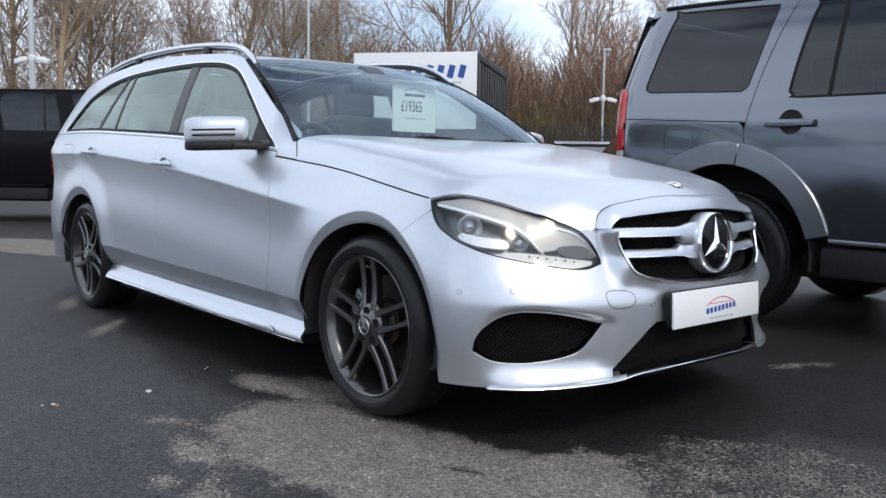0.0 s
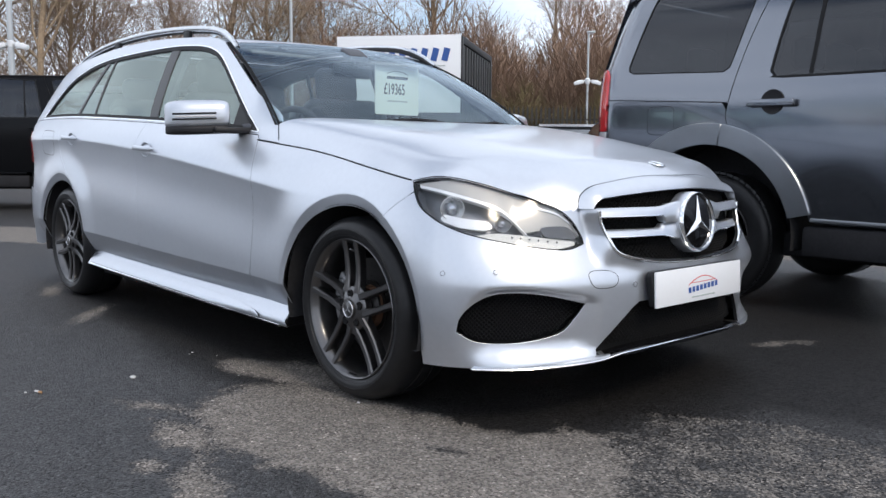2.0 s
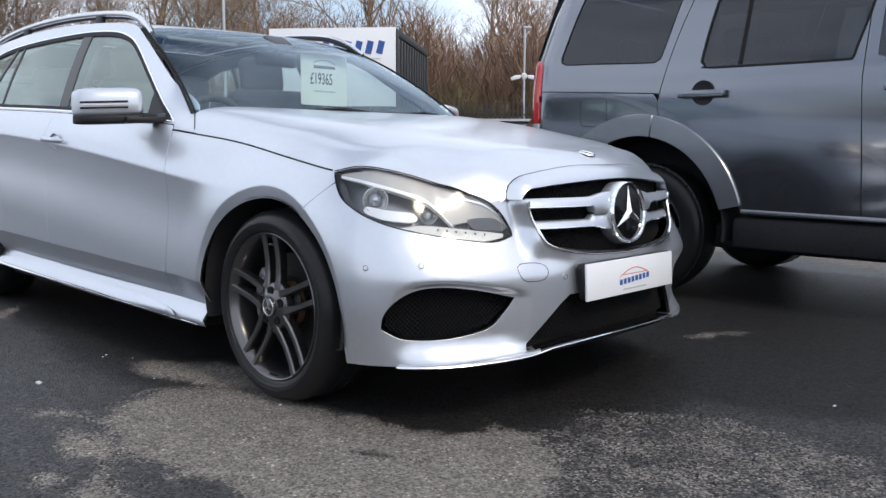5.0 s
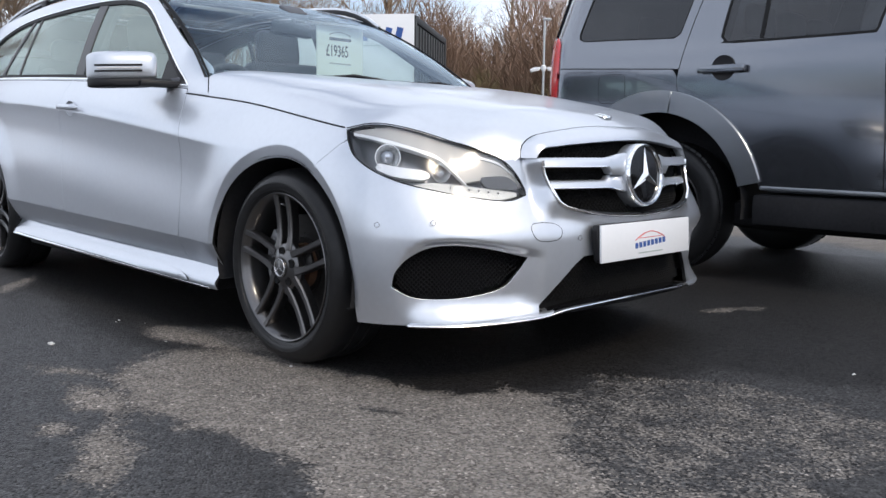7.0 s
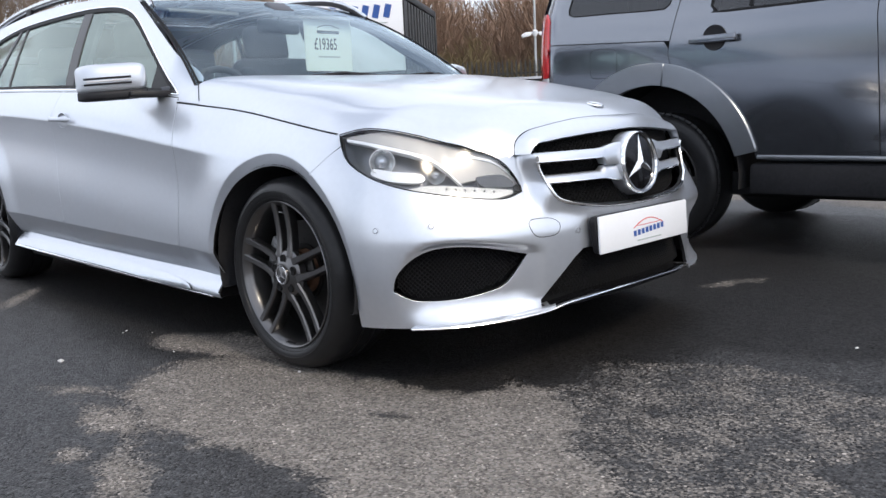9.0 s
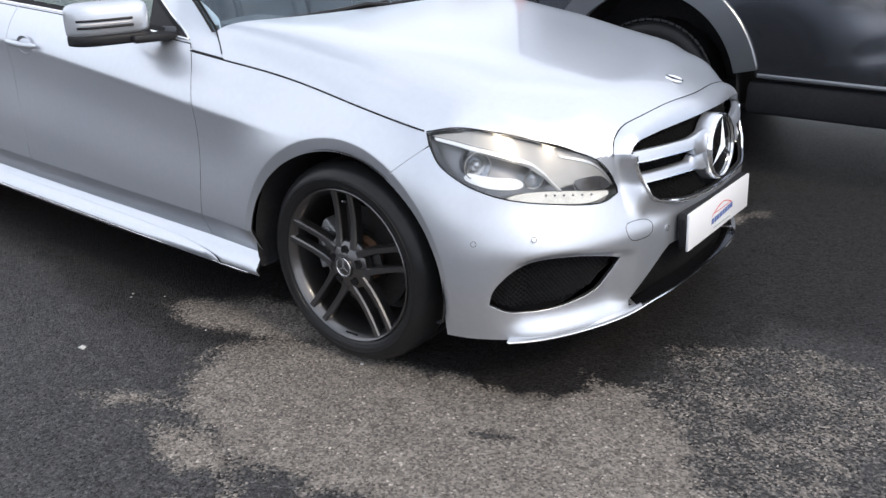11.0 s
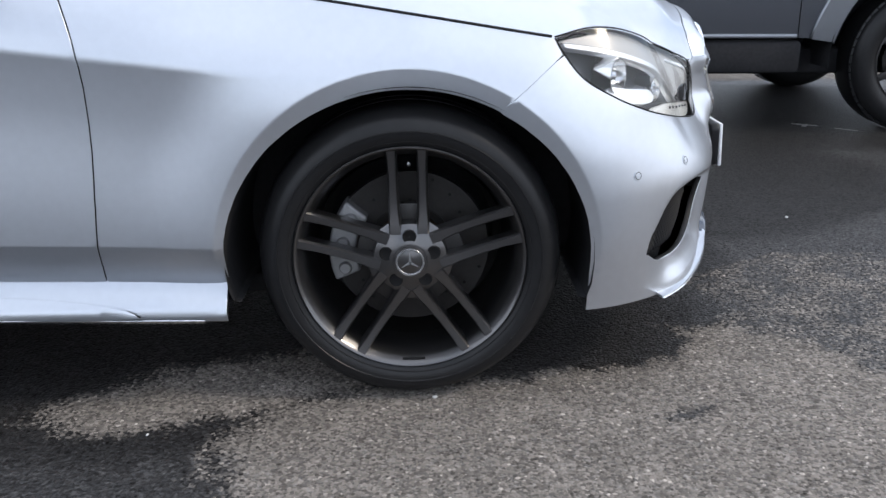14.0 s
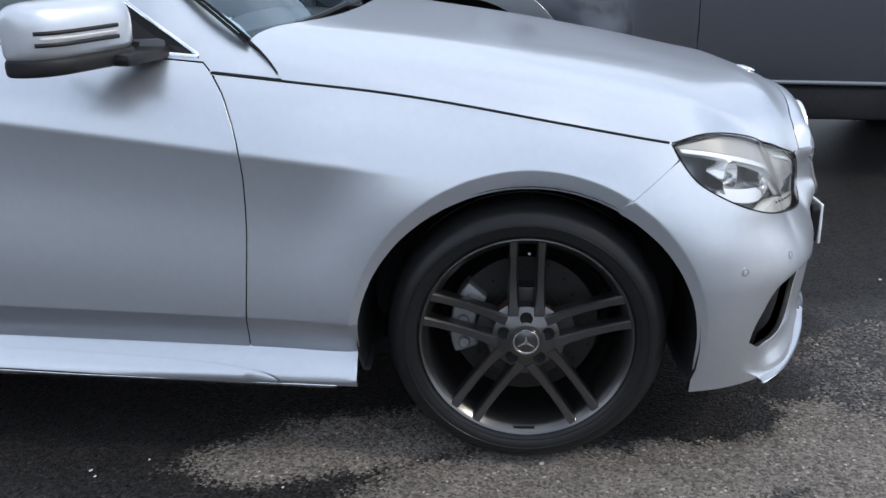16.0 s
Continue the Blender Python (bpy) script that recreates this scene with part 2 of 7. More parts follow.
    patch.inputs["To Min"].default_value, patch.inputs["To Max"].default_value = 0.8, 1.2
    l.new(noise_tex(9.0, 6), patch.inputs["Value"])

    colour = n.new("ShaderNodeMix")
    colour.data_type = "RGBA"
    colour.inputs[7].default_value = (0.160, 0.143, 0.127, 1)
    soaked_shade = n.new("ShaderNodeMix")
    soaked_shade.data_type = "RGBA"
    soaked_shade.inputs[6].default_value, soaked_shade.inputs[7].default_value = (0.0260, 0.0245, 0.0245, 1), (0.0170, 0.0160, 0.0160, 1)
    l.new(wet_shade_mix.outputs[0], soaked_shade.inputs["Factor"]), l.new(soaked_shade.outputs[2], colour.inputs[6])
    l.new(dryness, colour.inputs["Factor"])
    mul = n.new("ShaderNodeVectorMath")
    mul.operation = "SCALE"
    l.new(colour.outputs[2], mul.inputs[0])
    pits = n.new("ShaderNodeMapRange")
    pits.inputs["From Min"].default_value, pits.inputs["From Max"].default_value = 0.30, 0.42
    pits.inputs["To Min"].default_value = 0.35
    l.new(noise_tex(75.0, 3, 0.55), pits.inputs["Value"])
    grit = math_node("MULTIPLY", math_node("ADD", chip.outputs[0], speck.outputs[0]), patch.outputs[0])
    l.new(math_node("MULTIPLY", grit, pits.outputs[0]), mul.inputs["Scale"])
    grains = n.new("ShaderNodeTexVoronoi")
    grains.inputs["Scale"].default_value = 120.0
    l.new(co.outputs["Object"], grains.inputs["Vector"])
    split, pale, both_ = n.new("ShaderNodeSeparateColor"), n.new("ShaderNodeMapRange"), n.new("ShaderNodeVectorMath")
    pale.inputs["From Min"].default_value, pale.inputs["From Max"].default_value, pale.inputs["To Max"].default_value = 0.80, 1.0, 0.05
    l.new(grains.outputs["Color"], split.inputs[0]), l.new(split.outputs[0], pale.inputs["Value"])
    both_.operation = "ADD"
    l.new(mul.outputs[0], both_.inputs[0]), l.new(math_node("MULTIPLY", pale.outputs[0], math_node("SUBTRACT", 1.0, math_node("MULTIPLY", wet_shade_mix.outputs[0], 0.8))), both_.inputs[1])
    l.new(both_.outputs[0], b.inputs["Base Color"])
    rough = n.new("ShaderNodeMapRange")
    rough.inputs["To Min"].default_value, rough.inputs["To Max"].default_value = 0.52, 0.95
    l.new(dryness, rough.inputs["Value"]), l.new(rough.outputs[0], b.inputs["Roughness"])
    gloss = n.new("ShaderNodeMapRange")
    gloss.inputs["To Min"].default_value, gloss.inputs["To Max"].default_value = 0.50, 0.45
    sheen = n.new("ShaderNodeMapRange")
    sheen.inputs["To Min"].default_value, sheen.inputs["To Max"].default_value = 0.25, 1.75
    l.new(tone.outputs[2], sheen.inputs["Value"])
    l.new(dryness, gloss.inputs["Value"]), l.new(math_node("MULTIPLY", math_node("MULTIPLY", gloss.outputs[0], sheen.outputs[0]), math_node("SUBTRACT", 1.0, math_node("MULTIPLY", wet_shade_mix.outputs[0], 0.45))), b.inputs["Specular IOR Level"])
    bump = n.new("ShaderNodeBump")
    bump.inputs["Strength"].default_value, bump.inputs["Distance"].default_value = 0.75, 0.004
    height = math_node("SUBTRACT", math_node("MULTIPLY", noise_tex(60.0, 5), 0.6), chips.outputs["Distance"])
    l.new(height, bump.inputs["Height"]), l.new(bump.outputs[0], b.inputs["Normal"])
    return m


# ovals of ground that have dried (x, y, half-lengths, turn) and damp spots within them
DRY = [(0.14, -1.10, 0.54, 0.33, 0), (0.68, -0.93, 0.50, 0.42, 28), (1.08, -1.12, 0.36, 0.30, 25), (-0.42, -0.81, 0.40, 0.15, 22), (-0.36, -1.42, 0.15, 0.035, 28),
       (0.0, -1.47, 0.19, 0.08, 0), (0.42, -1.63, 0.27, 0.055, -32), (0.15, -1.66, 0.07, 0.03, 20), (0.58, 1.21, 0.11, 0.035, 60), (-2.17, -0.99, 0.28, 0.05, 139),
       (-3.15, -0.86, 0.30, 0.07, 150), (-6.8, 0.05, 1.5, 0.55, 18), (-1.0, 6.0, 5.5, 1.8, 10), (3.2, 4.6, 3.4, 0.7, 5)]
DAMP = [(0.61, -0.94, 0.075, 0.035, 15), (1.09, -0.25, 0.075, 0.038, 20), (1.085, -0.37, 0.03, 0.02, 0), (1.155, -0.455, 0.10, 0.05, 25), (1.20, -0.59, 0.075, 0.04, 10), (1.24, -0.14, 0.08, 0.03, 30),
        (0.31, -1.41, 0.10, 0.055, 10), (-0.09, -1.45, 0.025, 0.018, 0), (0.16, -1.53, 0.12, 0.045, -10), (0.78, -1.56, 0.34, 0.12, 0), (0.42, -0.56, 0.30, 0.19, 8), (0.72, -0.33, 0.16, 0.22, 20), (-0.57, -1.07, 0.14, 0.08, 30)]
# ground that is half dry, chipping by chipping
HALF = [(1.22, -0.38, 0.52, 0.42, 30), (1.30, -1.0, 0.55, 0.45, 20)]
# the wettest ground; under and between the cars the colour also holds their shade
WET_SHADE = [(-0.80, -0.82, 0.75, 0.30, 0), (0.45, -0.45, 0.36, 0.30, 20), (0.55, 0.15, 0.45, 0.45, 0), (-1.4, 0.0, 2.2, 0.98, 0), (1.0, 0.95, 1.1, 0.75, 15), (1.4, 2.6, 3.0, 1.1, 0), (-1.2, 1.3, 2.4, 0.8, 0)]
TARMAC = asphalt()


# ---- the ground: one sheet out to the horizon ----
def ground_sheet():
    bm = bmesh.new()
    bmesh.ops.create_grid(bm, x_segments=40, y_segments=40, size=600)
    me = bpy.data.meshes.new("ground")
    bm.to_mesh(me)
    bm.free()
    me.materials.append(TARMAC)
    return tagged(new("ground", me), "damp dark tarmac with paler dried patches", "ground", kind="structure")


ground_sheet()


# ---- mesh tools ----
from mathutils.geometry import delaunay_2d_cdt


def empty(name, m=None):
    ob = new(name)
    ob.empty_display_size = 0.2
    if m is not None:
        ob.matrix_world = m
    return ob


def part(name, bm, material, parent=None, label="", smooth=True, angle=35):
    """Links a bmesh (or a finished mesh, to share) as ONE mesh object under a thing or a part."""
    if isinstance(bm, bpy.types.Mesh):
        ob = new(name, bm)
        ob.parent = parent
        return ob
    me = bpy.data.meshes.new(name)
    bm.normal_update()
    if smooth:
        for f in bm.faces:
            f.smooth = True
        for e in bm.edges:
            if len(e.link_faces) == 2 and e.calc_face_angle(0) > radians(angle):
                e.smooth = False
    bm.to_mesh(me)
    bm.free()
    for m in material if isinstance(material, (list, tuple)) else [material]:
        me.materials.append(m)
    ob = new(name, me)
    if parent is not None:
        ob.parent = parent
    if label:
        ob["label"] = label
    return ob


def box(sx, sy, sz, m=None, bevel=0.0, seg=2):
    bm = bmesh.new()
    bmesh.ops.create_cube(bm, size=1.0, matrix=Matrix.Diagonal((sx, sy, sz, 1)))
    if bevel:
        bmesh.ops.bevel(bm, geom=bm.edges[:], offset=bevel, segments=seg, profile=0.5, affect="EDGES")
    if m is not None:
        bm.transform(m)
    return bm


def join(*bms):
    """Many bmeshes into the first."""
    out = bms[0]
    for b in bms[1:]:
        me = bpy.data.meshes.new("joined")
        b.to_mesh(me)
        b.free()
        out.from_mesh(me)
        bpy.data.meshes.remove(me)
    return out


def rod(a, b, r0, r1=None, seg=8, caps=True):
    a, b = Vector(a), Vector(b)
    bm = bmesh.new()
    d = b - a
    m = Matrix.Translation((a + b) / 2) @ d.to_track_quat("Z", "Y").to_matrix().to_4x4()
    bmesh.ops.create_cone(bm, cap_ends=caps, segments=seg, radius1=r0, radius2=r0 if r1 is None else r1, depth=d.length, matrix=m)
    return bm


def tube(points, radius, seg=8, closed=False, flat=1.0, up=Vector((0, 0, 1))):
    """A tube along points; radius may be a list; flat squeezes it along its side."""
    bm = bmesh.new()
    pts = [Vector(p) for p in points]
    rings, n = [], len(pts)
    for i, p in enumerate(pts):
        d = (pts[(i + 1) % n] - pts[i - 1]) if closed or 0 < i < n - 1 else (pts[min(i + 1, n - 1)] - pts[max(i - 1, 0)])
        d.normalize()
        side = d.cross(up)
        side = side.normalized() if side.length > 1e-5 else Vector((1, 0, 0))
        top = side.cross(d)
        r = radius[i] if isinstance(radius, (list, tuple)) else radius
        rings.append([bm.verts.new(p + (side * math.cos(a) * flat + top * math.sin(a)) * r) for a in (2 * math.pi * k / seg for k in range(seg))])
    for i in range(n if closed else n - 1):
        a, b = rings[i], rings[(i + 1) % n]
        for k in range(seg):
            bm.faces.new((a[k], a[(k + 1) % seg], b[(k + 1) % seg], b[k]))
    if not closed:
        bm.faces.new(rings[0][::-1]), bm.faces.new(rings[-1])
    bmesh.ops.recalc_face_normals(bm, faces=bm.faces[:])
    return bm


def lathe(profile, seg=64, m=None, closed=False):
    """Turns (radius, height) round z."""
    bm = bmesh.new()
    rings = []
    for r, h in profile:
        rings.append([bm.verts.new((r * math.cos(2 * math.pi * k / seg), r * math.sin(2 * math.pi * k / seg), h)) for k in range(seg)])
    for i in range(len(rings) if closed else len(rings) - 1):
        a, b = rings[i], rings[(i + 1) % len(rings)]
        for k in range(seg):
            bm.faces.new((a[k], a[(k + 1) % seg], b[(k + 1) % seg], b[k]))
    bmesh.ops.recalc_face_normals(bm, faces=bm.faces[:])
    if m is not None:
        bm.transform(m)
    return bm


def prism(outline, depth, m=None, bevel=0.0, seg=2):
    """An outline in x, y pulled up by depth along z."""
    bm = bmesh.new()
    f = bm.faces.new([bm.verts.new((x, y, 0)) for x, y in outline])
    g = bmesh.ops.extrude_face_region(bm, geom=[f])
    bmesh.ops.translate(bm, verts=[v for v in g["geom"] if isinstance(v, bmesh.types.BMVert)], vec=(0, 0, depth))
    bmesh.ops.recalc_face_normals(bm, faces=bm.faces[:])
    if bevel:
        bmesh.ops.bevel(bm, geom=bm.edges[:], offset=bevel, segments=seg, profile=0.5, affect="EDGES")
    if m is not None:
        bm.transform(m)
    return bm


def spline(keys, closed=False):
    """A natural cubic through (t, value) keys, as a function of arrays."""
    t = np.array([k[0] for k in keys], float)
    v = np.array([k[1] for k in keys], float)
    n = len(t)
    h = np.diff(t)
    a, r = np.eye(n), np.zeros(n)
    for i in range(1, n - 1):
        a[i, i - 1], a[i, i], a[i, i + 1] = h[i - 1], 2 * (h[i - 1] + h[i]), h[i]
        r[i] = 6 * ((v[i + 1] - v[i]) / h[i] - (v[i] - v[i - 1]) / h[i - 1])
    c = np.linalg.solve(a, r)

    def at(x):
        x = np.clip(np.asarray(x, float), t[0], t[-1])
        i = np.clip(np.searchsorted(t, x) - 1, 0, n - 2)
        u, w = t[i + 1] - x, x - t[i]
        return (c[i] * u ** 3 + c[i + 1] * w ** 3) / (6 * h[i]) + (v[i] / h[i] - c[i] * h[i] / 6) * u + (v[i + 1] / h[i] - c[i + 1] * h[i] / 6) * w
    return at


def soft_line(keys, width):
    """Straight lines through (t, value) keys, rounded over a width."""
    t = np.linspace(keys[0][0] - 3 * width, keys[-1][0] + 3 * width, 6000)
    v = np.interp(t, [k[0] for k in keys], [k[1] for k in keys])
    n = max(3, int(width / (t[1] - t[0])))
    w = np.hanning(2 * n + 1)
    v = np.convolve(np.pad(v, n, mode="edge"), w / w.sum(), mode="valid")
    return lambda x: np.interp(x, t, v)


def line(keys):
    """Straight lines through (t, value) keys."""
    t, v = [k[0] for k in keys], [k[1] for k in keys]
    return lambda x: np.interp(x, t, v)


def ease(a, b, x):
    u = np.clip((np.asarray(x, float) - a) / (b - a), 0, 1)
    return u * u * (3 - 2 * u)


def curve2(points, step=0.02, closed=False):
    """A smooth 2D line through points, evenly resampled."""
    p = [np.array(q, float) for q in points]
    n = len(p)
    out = []
    for i in range(n if closed else n - 1):
        p1, p2 = p[i], p[(i + 1) % n]
        p0 = p[i - 1] if closed or i else 2 * p1 - p2
        p3 = p[(i + 2) % n] if closed or i < n - 2 else 2 * p2 - p1
        k = max(1, int(np.linalg.norm(p2 - p1) / step + 0.5))
        for j in range(k):
            u = j / k
            out.append(0.5 * (2 * p1 + (p2 - p0) * u + (2 * p0 - 5 * p1 + 4 * p2 - p3) * u * u + (3 * p1 - p0 - 3 * p2 + p3) * u ** 3))
    if not closed:
        out.append(p[-1])
    return out


def straight(points, step=0.02):
    """Straight stretches through points, resampled, without the last point."""
    out = []
    for a, b in zip(points, points[1:]):
        a, b = np.array(a, float), np.array(b, float)
        k = max(1, int(np.linalg.norm(b - a) / step + 0.5))
        out += [a + (b - a) * j / k for j in range(k)]
    return out


def chain(*runs):
    """Joins runs of 2D points into one loop, dropping doubles."""
    out = []
    for run in runs:
        for q in run:
            q = np.array(q, float)
            if not out or np.linalg.norm(q - out[-1]) > 1e-4:
                out.append(q)
    if np.linalg.norm(out[0] - out[-1]) < 1e-4:
        out.pop()
    return out


def shrink(loop, d):
    """A loop moved inwards by d."""
    p = np.array(loop, float)
    area = 0.5 * np.sum(p[:, 0] * np.roll(p[:, 1], -1) - np.roll(p[:, 0], -1) * p[:, 1])
    sign = 1.0 if area > 0 else -1.0
    a, b = p - np.roll(p, 1, 0), np.roll(p, -1, 0) - p
    na = np.stack([-a[:, 1], a[:, 0]], 1) / np.maximum(np.linalg.norm(a, axis=1), 1e-9)[:, None]
    nb = np.stack([-b[:, 1], b[:, 0]], 1) / np.maximum(np.linalg.norm(b, axis=1), 1e-9)[:, None]
    m = na + nb
    m /= np.maximum(np.sum(m * m, axis=1), 0.4)[:, None] / 2
    return list(p + sign * d * m)


def inside(loop, q):
    """Which of the points q lie in the loop."""
    p = np.array(loop, float)
    q = np.atleast_2d(q)
    x, y = q[:, 0][:, None], q[:, 1][:, None]
    x1, y1 = p[:, 0][None], p[:, 1][None]
    x2, y2 = np.roll(p[:, 0], -1)[None], np.roll(p[:, 1], -1)[None]
    cross = ((y1 > y) != (y2 > y)) & (x < (x2 - x1) * (y - y1) / np.where(y2 == y1, 1e-12, y2 - y1) + x1)
    return np.sum(cross, axis=1) % 2 == 1


def clearance(loop, q):
    p = np.array(loop, float)
    a, b = p, np.roll(p, -1, 0)
    d = b - a
    u = np.clip(np.sum((q[:, None] - a[None]) * d[None], 2) / np.maximum(np.sum(d * d, 1), 1e-12)[None], 0, 1)
    return np.min(np.linalg.norm(q[:, None] - (a[None] + u[..., None] * d[None]), axis=2), axis=1)


def sheet(name, surface, outline, material, parent, holes=(), step=0.03, flange=0.014, lift=0.0, mirror=False, both=False, label="", flip=False, runs=()):
    """A body panel: the region of a smooth surface within an outline, with holes and turned-in edges.
    surface(u, v) gives arrays x, y, z; mirror puts it on the other side of the car, both makes one panel of the two halves."""
    loops = [list(outline), *[list(h) for h in holes]]
    p = np.array(outline)
    lo, hi = p.min(0), p.max(0)
    gx, gy = np.meshgrid(np.arange(lo[0], hi[0], step), np.arange(lo[1], hi[1], step))
    gx = gx + (np.arange(gx.shape[0]) % 2)[:, None] * step * 0.5
    q = np.stack([gx.ravel(), gy.ravel()], 1)
    q = q[inside(outline, q)]
    for h in holes:
        q = q[~inside(h, q)]
    for lp in loops:
        if len(q):
            q = q[clearance(lp, q) > step * 0.45]
    extra = []
    for run in runs:
        w = np.array(run) if len(run) else np.zeros((0, 2))
        if len(w):
            w = w[inside(outline, w)]
            for h in holes:
                w = w[~inside(h, w)]
        for lp in loops:
            if len(w):
                w = w[clearance(lp, w) > 0.004]
        if len(w):
            extra.append(w)
    if extra:
        extra = np.vstack(extra)
        far = np.array([np.min(np.sum((extra - a) ** 2, 1)) for a in q]) if len(q) else np.zeros(0)
        q = np.vstack([q[far > (step * 0.35) ** 2], extra]) if len(q) else extra
    pts, edges = [], []
    for lp in loops:
        s = len(pts)
        pts += [Vector((float(a[0]), float(a[1]))) for a in lp]
        edges += [(s + i, s + (i + 1) % len(lp)) for i in range(len(lp))]
    pts += [Vector((float(a), float(b))) for a, b in q]
    vs, _, fs, *_ = delaunay_2d_cdt(pts, edges, [], 0, 1e-5)
    uv = np.array([(v.x, v.y) for v in vs])
    tri = np.array([f for f in fs if len(f) == 3])
    mid = uv[tri].mean(1)
    keep = inside(outline, mid)
    for h in holes:
        keep &= ~inside(h, mid)
    tri = tri[keep]

    def place(w):
        return np.stack(surface(w[:, 0], w[:, 1]), 1)
    e = 0.003
    pos = place(uv)
    du, dv = place(uv + [e, 0]) - place(uv - [e, 0]), place(uv + [0, e]) - place(uv - [0, e])
    nor = np.cross(du, dv)
    nor /= np.maximum(np.linalg.norm(nor, axis=1), 1e-12)[:, None]
    centre = np.array([-1.5, 0.0, 0.6])
    out_sign = np.sign(np.sum(nor * (pos - centre), axis=1).mean())
    if flip:
        out_sign = -out_sign
    nor = nor * out_sign
    pos = pos + nor * lift
    fn = np.cross(pos[tri[:, 1]] - pos[tri[:, 0]], pos[tri[:, 2]] - pos[tri[:, 0]])
    wrong = np.sum(fn * nor[tri[:, 0]], axis=1) < 0
    tri[wrong] = tri[wrong][:, ::-1]
    used = np.unique(tri)
    remap = -np.ones(len(uv), int)
    remap[used] = np.arange(len(used))
    tri, pos, nor = remap[tri], pos[used], nor[used]
    faces = [tuple(int(i) for i in t) for t in tri]
    if flange:
        count = {}
        for t in faces:
            for a, b in ((t[0], t[1]), (t[1], t[2]), (t[2], t[0])):
                count[(a, b)] = count.get((a, b), 0) + 1
        rim = [(a, b) for (a, b) in count if (b, a) not in count]
        if both:
            rim = [(a, b) for a, b in rim if not (abs(pos[a][1]) < 0.007 and abs(pos[b][1]) < 0.007)]
        extra_p, extra_n, index = [], [], {}
        side = {}
        for a, b in rim:
            o = np.cross(pos[b] - pos[a], nor[a])
            o /= max(np.linalg.norm(o), 1e-9)
            for k in (a, b):
                side[k] = side.get(k, 0) + o
        base = len(pos)
        for k, o in side.items():
            o = o / max(np.linalg.norm(o), 1e-9)
            index[k] = base + len(extra_p)
            extra_p += [pos[k], pos[k] + o * 0.0012 - nor[k] * 0.0015, pos[k] + o * 0.0012 - nor[k] * flange]
            half = o + nor[k]
            extra_n += [nor[k], half / np.linalg.norm(half), o]
        skin = len(faces)
        for a, b in rim:
            ia, ib = index[a], index[b]
            faces += [(ib, ia, ia + 1, ib + 1), (ib + 1, ia + 1, ia + 2, ib + 2)]
        if extra_p:
            pos, nor = np.vstack([pos, extra_p]), np.vstack([nor, extra_n])
    if mirror or both:
        mp, mn = pos * [1, -1, 1], nor * [1, -1, 1]
        mf = [tuple(reversed(f)) for f in faces]
        if both:
            k = len(pos)
            pos, nor = np.vstack([pos, mp]), np.vstack([nor, mn])
            nor[np.abs(pos[:, 1]) < 1e-4] *= [1, 0, 1]
            faces = faces + [tuple(i + k for i in f) for f in mf]
        else:
            pos, nor, faces = mp, mn, mf
    me = bpy.data.meshes.new(name)
    me.from_pydata(pos.tolist(), [], faces)
    me.polygons.foreach_set("use_smooth", [True] * len(me.polygons))
    me.update()
    ln = np.maximum(np.linalg.norm(nor, axis=1), 1e-9)[:, None]
    me.normals_split_custom_set_from_vertices((nor / ln).tolist())
    me.materials.append(material)
    if flange > 0 and material in (SILVER, GREY, BLACK_PAINT):
        # returns inside the gaps, coloured near-black to paint the shade of a gap
        me.materials.append(SEAL)
        n = len(faces) // 2 if both else len(faces)
        for base in ((0, n) if both else (0,)):
            for i in range(base + skin, base + n):
                if (i - base - skin) % 2:
                    me.polygons[i].material_index = 1
    ob = new(name, me)
    ob.parent = parent
    if label:
        ob["label"] = label
    return ob


def pair(name, surface, outline, material, parent, **more):
    """The same panel on both sides of a car."""
    return sheet(name, surface, outline, material, parent, **more), sheet(name, surface, outline, material, parent, mirror=True, **more)


def ribbon(name, surface, run, width, height, material, parent, mirror=True, closed=False, label=""):
    """A trim strip that stands on a surface along a line of it."""
    for sgn in ((1, -1) if mirror else (1,)):
        run2 = np.array(run, float)
        e = 0.002
        f = lambda w: np.stack(surface(w[:, 0], w[:, 1]), 1)
        pos = f(run2)
        nor = np.cross(f(run2 + [e, 0]) - f(run2 - [e, 0]), f(run2 + [0, e]) - f(run2 - [0, e]))
        nor /= np.linalg.norm(nor, axis=1)[:, None]
        nor *= np.sign(np.sum(nor * (pos - np.array([-1.5, 0, 0.6])), axis=1))[:, None]
        d = np.gradient(pos, axis=0)
        d /= np.linalg.norm(d, axis=1)[:, None]
        s = np.cross(d, nor)
        bm = bmesh.new()
        rings = []
        for i in range(len(pos)):
            rings.append([bm.verts.new(Vector(pos[i] + s[i] * a * width / 2 + nor[i] * b * height) * 1.0) for a, b in ((-1, -0.6), (-0.9, 0.75), (-0.4, 1), (0.4, 1), (0.9, 0.75), (1, -0.6))])
        n = len(rings)
        for i in range(n if closed else n - 1):
            a, b = rings[i], rings[(i + 1) % n]
            for k in range(5):
                bm.faces.new((a[k], a[k + 1], b[k + 1], b[k]))
        bmesh.ops.recalc_face_normals(bm, faces=bm.faces[:])
        if sgn < 0:
            bm.transform(Matrix.Diagonal((1, -1, 1, 1)))
            bmesh.ops.reverse_faces(bm, faces=bm.faces[:])
        part(name, bm, material, parent, label, angle=50)


